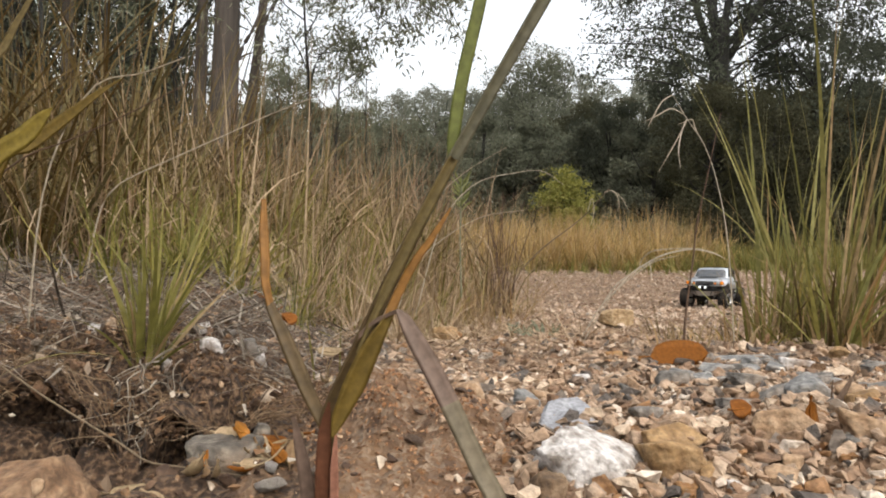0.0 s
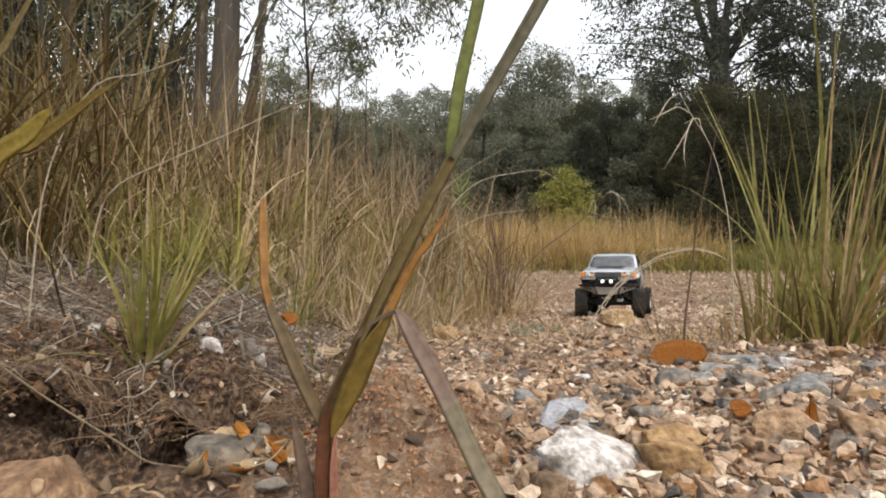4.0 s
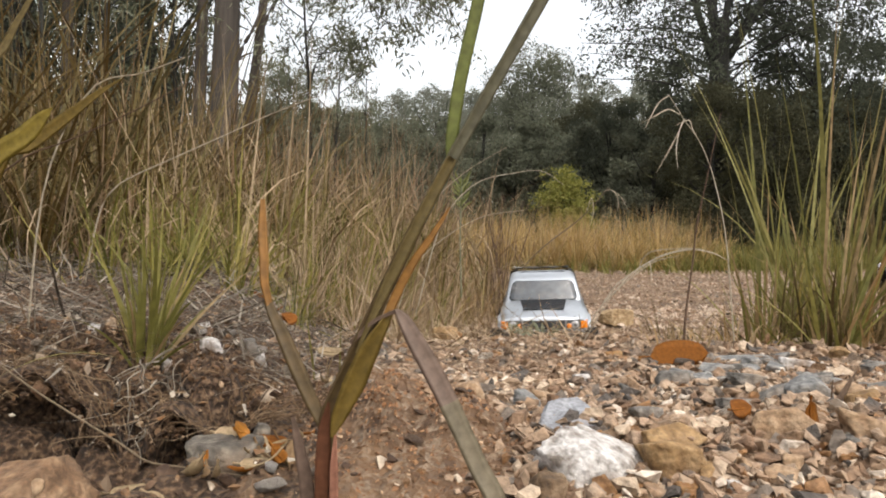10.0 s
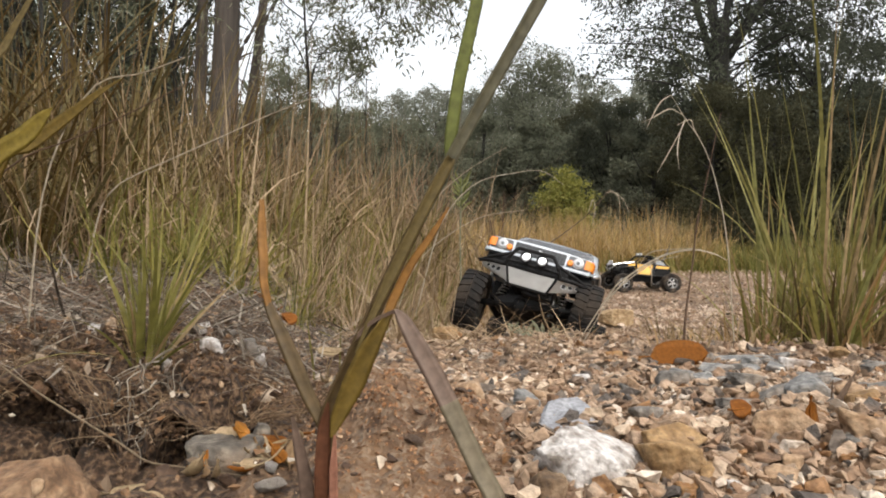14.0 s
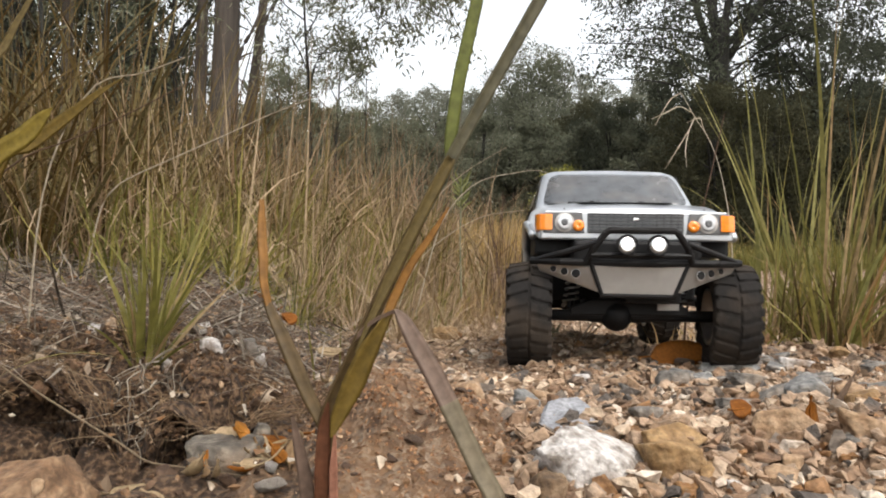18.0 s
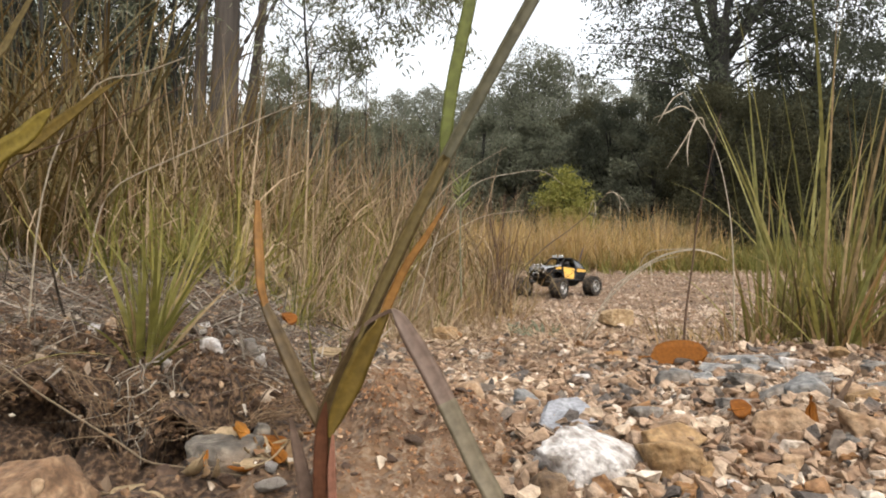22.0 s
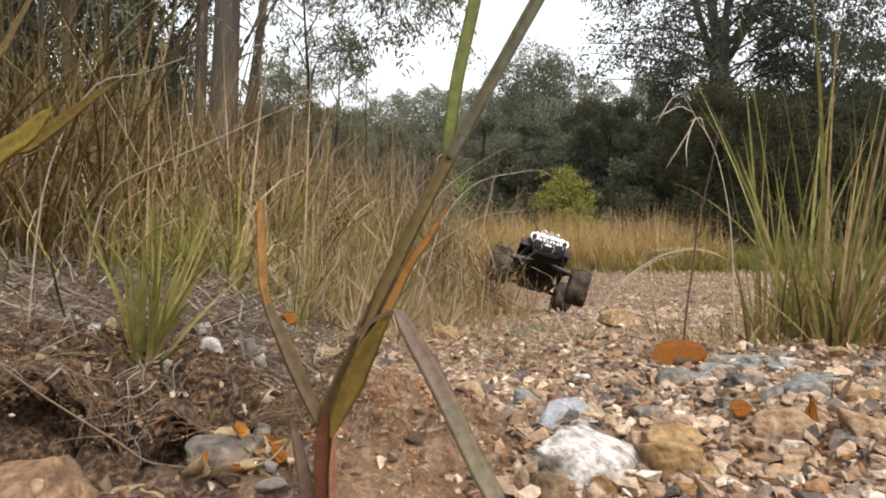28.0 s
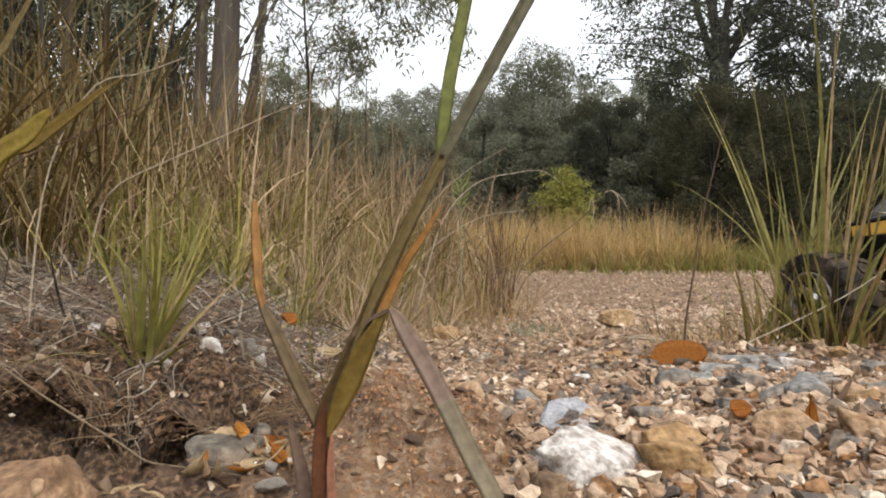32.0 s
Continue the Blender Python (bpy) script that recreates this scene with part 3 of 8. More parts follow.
    k = verge(x, y) * (0.25 + 0.75 * step(0.5, 0.8, y)) > rng.uniform(0, 1, n)
    x, y = x[k], y[k]
    n = len(x)
    base = on_land(x, y, -0.004)
    base[:, 2] += rng.uniform(0, 0.025, n)
    v, f = blades(base, rng.uniform(0.02, 0.16, n), 0.0030 * rng.uniform(0.5, 1.3, n), rng.normal(1.45, 0.16, n), rng.uniform(0, 6.283, n), rng.normal(0.15, 0.25, n))
    tagged(new("straw_litter", mesh_of("straw_litter", v, f, LITTER)), "grey-brown fallen grass stems littering the bank", "straw", kind="stuff")
    n = 3000
    x, y = rng.uniform(-0.72, -0.06, n), rng.uniform(0.48, 0.95, n)
    k = (0.12 + 0.88 * np.maximum(step(0.53, 0.64, y), step(-0.30, -0.36, x))) * step(-0.03, -0.12, x + 0.04 * np.sin(y * 30)) * (0.25 + 0.75 * step(0.35, 0.6, lattice(x, y, 0.09, 61))) > rng.uniform(0, 1, n)
    x, y = x[k], y[k]
    n = len(x)
    base = on_land(x, y, -0.006)
    base[:, 2] += rng.uniform(0, 0.022, n) + 0.012 * step(0.475, 0.492, y) * step(0.53, 0.495, y)
    v, f = blades(base, rng.uniform(0.015, 0.085, n), 0.0021 * rng.uniform(0.5, 1.3, n), rng.normal(1.42, 0.22, n), rng.uniform(0, 6.283, n), rng.normal(0.2, 0.4, n))
    tagged(new("bleached_litter", mesh_of("bleached_litter", v, f, GREY_STRAW)), "bleached grey straw lying on the bank's edge", "straw", kind="stuff")
    n = 900
    x, y = rng.uniform(-0.15, 0.32, n), rng.uniform(0.75, 1.7, n)
    k = step(0.22, 0.02, x - 0.25 * (y - 0.75)) > rng.uniform(0, 1, n)
    x, y = x[k], y[k]
    n = len(x)
    base = on_land(x, y, -0.012)
    v, f = blades(base, rng.uniform(0.02, 0.12, n), 0.0020 * rng.uniform(0.5, 1.3, n), rng.normal(1.35, 0.25, n), rng.uniform(0, 6.283, n), rng.normal(0.2, 0.4, n))
    tagged(new("track_litter", mesh_of("track_litter", v, f, BLEACHED)), "scattered dry straw on the edge of the gravel", "straw", kind="stuff")
    # scraps of dead leaf on the bank and in the gully
    n = 2600
    x, y = rng.uniform(-0.75, 0.0, n), rng.uniform(0.36, 1.0, n)
    k = step(-0.06, -0.10, x) * (verge(x, y) + step(0.43, 0.40, y)) * (0.25 + 0.75 * step(0.3, 0.6, lattice(x, y, 0.06, 95))) > rng.uniform(0, 1, n)
    x, y = x[k], y[k]
    n = len(x)
    sz = 0.003 + 0.008 * rng.uniform(0, 1, n) ** 2.5
    local = np.array([[-0.5, 0, 0.12], [-0.1, -0.28, 0.0], [0.5, 0, 0.16], [0.05, 0.3, 0.04]])
    m = turned(np.stack([rng.normal(0, 0.6, n), rng.normal(0, 0.6, n), rng.uniform(0, 6.28, n)], 1))
    v = np.einsum("nij,kj->nki", m, local) * sz[:, None, None] + on_land(x, y, -0.004)[:, None]
    v[:, :, 2] += (rng.uniform(0, 0.006, n) + 0.012 * step(0.475, 0.492, y) * step(0.53, 0.495, y))[:, None]
    tagged(new("leaf_scraps", mesh_of("leaf_scraps", v.reshape(-1, 3), np.arange(4 * n).reshape(n, 4), FLAKE)), "pale scraps of dead leaf scattered over the bank", "leaf litter", kind="stuff")
    # a beard of dead straw that hangs down the bank below the fresh tuft
    out = []
    for i in range(34):
        x, y = rng.normal(-0.222, 0.013), rng.uniform(0.51, 0.575)
        p = [np.array([x, y, float(land(x, y)) + 0.010])]
        d = np.array([rng.normal(0.1, 0.55), -0.7, 0.1])
        for _ in range(6):
            d = d * 0.8 + [rng.normal(0, 0.25), -0.12, -0.16]
            q = p[-1] + d / np.linalg.norm(d) * rng.uniform(0.004, 0.011)
            q[2] = max(q[2], float(land(q[0], q[1])) + 0.002 + (0.012 if 0.475 < q[1] < 0.53 else 0.0))
            p.append(q)
        out.append(tube(p, np.linspace(0.0008, 0.0002, 7) * rng.uniform(0.4, 1.2), 5))
    tagged(new("hanging_straw", mesh_of("hanging_straw", *stack(out), GREY_STRAW)), "grey dead straw hanging down the bank below a tuft", "straw", kind="stuff")
    # roots that hang out of the bank's broken face
    out = []
    for i in range(380):
        x, y = rng.uniform(-0.5, -0.09), rng.uniform(0.485, 0.52) if i % 3 else rng.uniform(0.5, 0.62)
        p = [np.array([x, y, float(land(x, y)) + 0.004])]
        d = np.array([rng.normal(0, 0.6), -0.5, -0.2])
        for _ in range(5):
            d = d + rng.normal(0, 0.5, 3)
            q = p[-1] + d / np.linalg.norm(d) * rng.uniform(0.006, 0.016)
            q[1] = min(q[1], 0.515 if i % 3 else q[1])
            q[2] = max(q[2], float(land(q[0], q[1])) + 0.001 + (0.012 if 0.475 < q[1] < 0.53 else 0.0))
            p.append(q)
        out.append(tube(p, np.linspace(0.0007, 0.0002, 6) * (1.0 if i % 6 == 0 else 0.55), 5))
    tagged(new("bank_roots", mesh_of("bank_roots", *stack(out), ROOT)), "fine brown roots hanging from the broken bank", "roots", kind="stuff")


def tuft(name, label, mat, x, y, n, h0, h1, width, spread, lean, droop, seed, straight=0.6, dry=0.3, tip=0.0):
    """One tussock of grass as a thing, each blade a part of it."""
    r = np.random.default_rng(seed)
    ob = tagged(new(name), label, "grass", "grass tussocks")
    ob.matrix_basis = pose(x, y, float(land(x, y)), 0, tip, 0)
    for k in range(n):
        a, d = r.uniform(0, 6.283, 1), spread * np.sqrt(r.uniform(0, 1, 1))
        base = np.stack([d * np.cos(a), d * np.sin(a), [-0.008]], 1)
        is_dry = r.uniform() < dry
        v, f = blades(base, r.uniform(h0, h1, 1) * (0.8 if is_dry else 1), width * r.uniform(0.5, 1.15, 1), np.abs(r.normal(0, lean, 1)) * (0.4 + d / spread),
                      a + r.normal(0, 0.6, 1), np.array([r.uniform(0, 0.3) if r.uniform() < straight else r.uniform(0.5, droop)]), 8)
        p = new("blade", mesh_of("blade", v, f, STRAW_BLADE if is_dry else mat))
        p.parent = ob
    return ob


build_grass()
tuft("grass_tussock", "tall green grass tussock with drying blades on the gravel", TALL_BLADE, 0.57, 1.06, 30, 0.18, 0.66, 0.0066, 0.050, 0.20, 1.0, 3, 0.85, 0.15, 3.0)
track_tussock = tuft("grass_tussock", "tall green grass tussock with drying blades on the gravel", TALL_BLADE, 0.515, 1.10, 22, 0.16, 0.60, 0.0062, 0.035, 0.12, 0.9, 24, 0.88, 0.12, 5.0)
tuft("grass_tussock", "thin green grass tussock at the edge of the gravel", TALL_BLADE, 0.72, 1.2, 22, 0.2, 0.58, 0.0064, 0.09, 0.26, 1.3, 5, 0.7, 0.3, 5.0)
tuft("grass_tussock", "short yellow-green grass tuft beside the tall grass", GREEN_BLADE, 0.545, 0.98, 34, 0.06, 0.26, 0.0060, 0.035, 0.42, 0.8, 13, 0.7, 0.15)
tuft("grass_tussock", "short yellow-green grass tuft beside the tall grass", GREEN_BLADE, 0.64, 1.05, 34, 0.08, 0.28, 0.0058, 0.045, 0.5, 0.9, 14, 0.7, 0.25)
for x, y, n, h, k in ((0.505, 1.06, 16, 0.26, 101), (0.60, 1.10, 24, 0.34, 103), (0.575, 1.02, 14, 0.22, 105)):
    tuft("grass_tussock", "dense yellow-green grass between the tall blades", GREEN_BLADE, x, y, n, 0.08, h, 0.0056, 0.045, 0.20, 0.8, k, 0.75, 0.22, 2.0)
for x, y, n, h, k in ((0.68, 1.12, 22, 0.46, 111), (0.74, 1.22, 22, 0.50, 112)):
    tuft("grass_tussock", "tall brown dead grass standing behind the green blades", RUSSET_BLADE, x, y, n, 0.2, h, 0.0050, 0.06, 0.25, 1.2, k, 0.5, 0.25, 2.0)
for x, y, n, h, k in ((-0.07, 1.55, 44, 0.26, 121), (-0.53, 1.5, 60, 0.24, 122), (-0.40, 1.75, 50, 0.30, 123), (-0.23, 1.50, 46, 0.28, 124)):
    tuft("grass_tussock", "bright yellow-green grass tussock among the dry straw", GREEN_BLADE, x, y, n, 0.10, h, 0.0046, 0.055, 0.34, 0.9, k, 0.6, 0.3)
tuft("grass_tussock", "fresh green grass tuft growing from the bank's edge", GREEN_BLADE, -0.247, 0.58, 62, 0.06, 0.180, 0.0038, 0.011, 0.30, 0.9, 6, 0.6, 0.12, 7.0)
for x, y, n, h, k in ((0.50, 1.05, 30, 0.20, 46), (0.56, 1.01, 34, 0.20, 47), (0.63, 1.03, 34, 0.20, 48), (0.70, 1.10, 34, 0.22, 49)):
    tuft("grass_tussock", "dead brown blades at the foot of the tall grass", RUSSET_BLADE, x, y, n, 0.05, h, 0.0045, 0.05, 0.5, 1.1, k, 0.5, 0.2)
for x, y, n, h, k in ((0.385, 1.24, 16, 0.11, 41), (0.425, 1.32, 18, 0.12, 42), (0.445, 1.16, 14, 0.09, 43), (0.400, 1.06, 10, 0.07, 44), (0.470, 1.45, 16, 0.13, 45)):
    tuft("grass_tussock", "small sparse brown dry grass tuft in the gravel", RUSSET_BLADE, x, y, n, 0.03, h, 0.0026, 0.035, 0.55, 1.2, k, 0.4, 0.35)
tuft("grass_tussock", "yellow-green grass tuft on the bank", GREEN_BLADE, -0.24, 1.62, 50, 0.12, 0.36, 0.0045, 0.08, 0.4, 1.0, 7, 0.5)
tuft("grass_tussock", "yellow-green grass tuft on the bank", GREEN_BLADE, -0.06, 1.95, 40, 0.10, 0.30, 0.0045, 0.09, 0.45, 1.0, 8, 0.5)
tuft("grass_tussock", "low dry grass tuft at the foot of the bank", GREEN_BLADE, -0.11, 0.66, 34, 0.03, 0.10, 0.0022, 0.03, 0.6, 1.2, 9, 0.5, 0.5)
for k, (x, y, n, h) in enumerate(((0.52, 1.02, 30, 0.18), (0.62, 1.00, 30, 0.18), (0.43, 1.0, 24, 0.12), (0.33, 0.93, 14, 0.09), (0.70, 1.06, 30, 0.20), (0.38, 1.06, 22, 0.10), (0.46, 1.02, 30, 0.15), (0.41, 0.95, 20, 0.09), (0.35, 1.0, 16, 0.08), (0.58, 0.97, 24, 0.12))):
    tuft("dry_tuft", "low tangle of dry straw at the foot of green grass", GREEN_BLADE, x, y, n, 0.04, h, 0.0028, 0.06, 0.85, 2.0, 60 + k, 0.3, 0.85)
for k, (x, y, n, h) in enumerate(((0.17, 2.5, 40, 0.30), (0.06, 2.42, 50, 0.38), (0.24, 2.62, 26, 0.24), (-0.06, 2.3, 50, 0.36), (0.11, 2.3, 40, 0.32), (0.02, 2.2, 50, 0.36), (0.20, 2.36, 34, 0.22), (0.15, 2.2, 30, 0.20))):
    tuft("dry_tuft", "tangled clump of dry straw grass at the bank's foot", GREEN_BLADE, x, y, n, 0.08, h, 0.0036, 0.08, 0.55, 1.6, 80 + k, 0.4, 0.92)


# ---- trees ----
def leaf_quads(centres, length, width, r, hang=0.5):
    """Kite-shaped leaves round the centres, some hanging."""
    n = len(centres)
    d = r.normal(size=(n, 3))
    d[:, 2] -= hang
    d /= np.linalg.norm(d, axis=1)[:, None]
    s = np.cross(d, r.normal(size=(n, 3)))
    s /= np.linalg.norm(s, axis=1)[:, None]
    ln, wd = length * r.uniform(0.6, 1.3, (n, 1)), width * r.uniform(0.6, 1.3, (n, 1))
    v = np.stack([centres, centres + d * ln * 0.45 + s * wd * 0.5, centres + d * ln, centres + d * ln * 0.45 - s * wd * 0.5], 1).reshape(-1, 3)
    return v, np.arange(4 * n).reshape(n, 4)


def tree_meshes(seed, height, radius, first, spread, clumps, leaves, clump_size, leaf, bark, leafmat, lean=(0, 0), forks=9, hang=0.6, sides=8, wobble=0.35, rises=(0.35, 0.9)):
    """Meshes of one tree: the trunk, its limbs and its crown. first: the share of the height where limbs begin."""
    r = np.random.default_rng(seed)
    t = np.linspace(0, 1, 9)
    path = np.stack([lean[0] * t + 0.02 * height * np.cumsum(r.normal(0, wobble, 9)) * t, lean[1] * t + 0.02 * height * np.cumsum(r.normal(0, wobble, 9)) * t, height * t - 0.1], 1)
    rad = radius * (1 - 0.82 * t) * np.where(t < 0.05, 1.25, 1)
    trunk = tube(path, rad, max(sides, 10))
    limbs, tips = [], []
    for i in range(forks):
        mine = []
        h = first + (0.97 - first) * (i + r.uniform(0, 1)) / forks
        o = np.array([np.interp(h, t, path[:, k]) for k in range(3)])
        a = i * 2.4 + r.uniform(-0.5, 0.5)
        ln = spread * height * r.uniform(0.6, 1.1) * (1.15 - 0.6 * h)
        u = np.linspace(0, 1, 6)
        bend = np.cumsum(r.normal(0, 0.05, (6, 3)), 0) * ln
        rise = r.uniform(*rises)
        p = o + np.stack([np.cos(a) * ln * u, np.sin(a) * ln * u, rise * ln * u ** 0.8], 1) + bend * u[:, None]
        mine.append(tube(p, np.interp(h, t, rad) * 0.55 * (1 - 0.85 * u), sides - 2))
        tips += [p[3], p[4], p[5], p[5]]
        for k in range(4):
            q0 = p[r.integers(2, 6)]
            d = r.normal(size=3) * [1, 1, 0.6]
            d *= ln * r.uniform(0.25, 0.55) / np.linalg.norm(d)
            q = q0 + d * np.linspace(0, 1, 4)[:, None] + np.array([0, 0, 0.12 * ln]) * (np.linspace(0, 1, 4) ** 2)[:, None]
            mine.append(tube(q, np.interp(h, t, rad) * 0.16 * np.linspace(1, 0.25, 4), 5))
            tips += [q[2], q[3]]
        limbs.append(mesh_of("limb", *stack(mine), bark, True))
    tips = np.array(tips)
    c = tips[r.integers(len(tips), size=clumps)] + r.normal(size=(clumps, 3)) * clump_size * 0.9
    squash = r.uniform(0.5, 1.2, (clumps, 1))
    pts = np.repeat(c, leaves, 0) + r.normal(size=(clumps * leaves, 3)) * np.repeat(clump_size * 0.55 * squash, leaves, 0) * [1, 1, 0.7]
    crown = leaf_quads(pts, leaf[0], leaf[1], r, hang)
    return mesh_of("trunk", *trunk, bark, True), limbs, mesh_of("crown", *crown, leafmat)


def tree_thing(name, label, meshes, category="tree", group=""):
    ob = tagged(new(name), label, category, group)
    for n, me in (("trunk", meshes[0]), *(("limb", k) for k in meshes[1]), ("crown", meshes[2])):
        p = new(n, me)
        p.parent = ob
    return ob


def at(x, y, turn=0.0, scale=1.0, sink=0.05):
    return Matrix.LocRotScale((x, y, float(land(x, y)) - sink), Euler((0, 0, radians(turn))), (scale,) * 3)


def forest_tree(seed, height, radius, lobes, per, size, leaf, bark, mat, first=0.35, wide=0.26, hang=0.3):
    """Meshes of a dense tree: a trunk, limbs, and a crown of rounded lobes with gaps between them."""
    r = np.random.default_rng(seed)
    t = np.linspace(0, 1, 8)
    path = np.stack([0.03 * height * np.cumsum(r.normal(0, 0.3, 8)) * t, 0.03 * height * np.cumsum(r.normal(0, 0.3, 8)) * t, 0.88 * height * t - 0.1], 1)
    rad = radius * (1 - 0.8 * t)
    limbs, pts = [], []
    for i in range(lobes):
        h = first + (1 - first) * (i + 0.5) / lobes
        a, d = i * 2.4 + r.uniform(-0.4, 0.4), wide * height * math.sqrt(max(0.05, 1 - ((h - first - 0.25) / (1.02 - first - 0.2)) ** 2)) * r.uniform(0.35, 1.0)
        sz = size * height * r.uniform(0.6, 1.15) * (1.0 if h < 0.85 else 0.7)
        c = np.array([d * math.cos(a), d * math.sin(a), h * height - 0.7 * sz])
        o = np.array([np.interp(max(0.1, h - 0.22), t, path[:, k]) for k in range(3)])
        o[2] = min(o[2], c[2] - 0.1)
        mid = o + (c - o) * 0.5 + [0, 0, -0.05 * height]
        limbs.append(mesh_of("limb", *tube(curve_through([o, mid, c], 6), np.linspace(radius * 0.4, radius * 0.1, 6), 6), bark, True))
        q = r.normal(size=(per, 3))
        q /= np.linalg.norm(q, axis=1)[:, None]
        lump = 1 + 0.22 * np.sin(q[:, :1] * 5 + i) + 0.22 * np.sin(q[:, 1:2] * 6 + 2 * i)
        pts.append(c + q * lump * sz * [1.0, 1.0, 0.72] * r.uniform(0.25, 1.0, (per, 1)) ** 0.4)
    crown = leaf_quads(np.concatenate(pts), leaf[0], leaf[1], r, hang)
    return mesh_of("trunk", *tube(path, rad, 10), bark, True), limbs, mesh_of("crown", *crown, mat)


def drawn_tree(seed, trunk, r0, r1, limbs, clump, leaves, leaf, bark, mat, twigs=4, twig_len=0.5, hang=0.8):
    """Meshes of a tree whose trunk and limbs are given as curves from its foot; twigs and leaf clumps grow on the limbs."""
    r = np.random.default_rng(seed)
    out, pts = [], []
    for path, w, share in limbs:
        c = curve_through(path, 12)
        mine = [tube(c, np.linspace(w, w * 0.25, 12), 7)]
        for k in range(int(twigs * share)):
            o = c[r.integers(4, 12)]
            d = r.normal(size=3) * [1, 1, 0.7]
            d *= twig_len * r.uniform(0.5, 1.2) / np.linalg.norm(d)
            q = o + d * np.linspace(0, 1, 5)[:, None] + np.array([0, 0, -0.25 * twig_len]) * (np.linspace(0, 1, 5) ** 2)[:, None] + np.cumsum(r.normal(0, 0.04 * twig_len, (5, 3)), 0)
            mine.append(tube(q, np.linspace(w * 0.28, w * 0.06, 5), 5))
            for e in (q[4], q[3]):
                pts.append(e + r.normal(size=(leaves, 3)) * clump * r.uniform(0.5, 1.2) * [1, 1, 0.75])
        out.append(mesh_of("limb", *stack(mine), bark, True))
    n = 14
    crown = leaf_quads(np.concatenate(pts), leaf[0], leaf[1], r, hang)
    return mesh_of("trunk", *tube(curve_through(trunk, n), np.linspace(r0, r1, n), 12), bark, True), out, mesh_of("crown", *crown, mat)


def forked_limbs(seed):
    """The stems of the broad dark tree and the boughs that spread from them."""
    r = np.random.default_rng(seed)
    out = []
    for k in range(8):
        a = -0.62 + 1.62 * k / 7
        top = np.array([(2.6 if a > 0 else 1.8) * a + r.normal(0, 0.2), r.uniform(-1.2, 1.2), 7.2 - 1.0 * abs(a)])
        o = np.array([0.10 * a, 0.0, 3.35 + 0.3 * (k % 3)])
        p = [o, o + (top - o) * [0.28, 0.3, 0.34], o + (top - o) * [0.62, 0.6, 0.66], top]
        out.append((p, 0.050 if k % 2 else 0.070, 2.2))
        c = curve_through(p, 12)
        for j in range(8):
            q0 = c[2 + j]
            side = (1 if a > 0 else -1) if r.uniform() < 0.72 else r.choice((-1, 1))
            ln = r.uniform(0.9, 1.9)
            q2 = q0 + [side * ln, r.uniform(-0.9, 0.9), r.uniform(-0.75, 0.35)]
            out.append(([q0, q0 + (q2 - q0) * 0.5 + [0, 0, r.uniform(0.05, 0.3)], q2], 0.016, 1.2 if q2[0] > 0.9 else 2.2 if q2[0] > -1.6 else 0.9))
    for k in range(12):
        side = 1 if k % 3 else -1
        o = np.array([0.0, 0.0, 2.7 + 0.11 * k])
        end = o + [side * r.uniform(1.2, 2.6), r.uniform(-1.4, 0.8), r.uniform(0.1, 0.9)]
        out.append(([o, o + (end - o) * [0.45, 0.45, 0.7] + [0, 0, 0.15], end], 0.022, 2.6))
    for k in range(6):
        o = np.array([-0.05, 0.0, 2.9 + 0.2 * k])
        end = o + [-r.uniform(0.35, 1.1), r.uniform(-0.8, 0.5), r.uniform(-0.1, 0.5)]
        out.append(([o, o + (end - o) * 0.5 + [0, 0, 0.12], end], 0.014, 2.4))
    return out


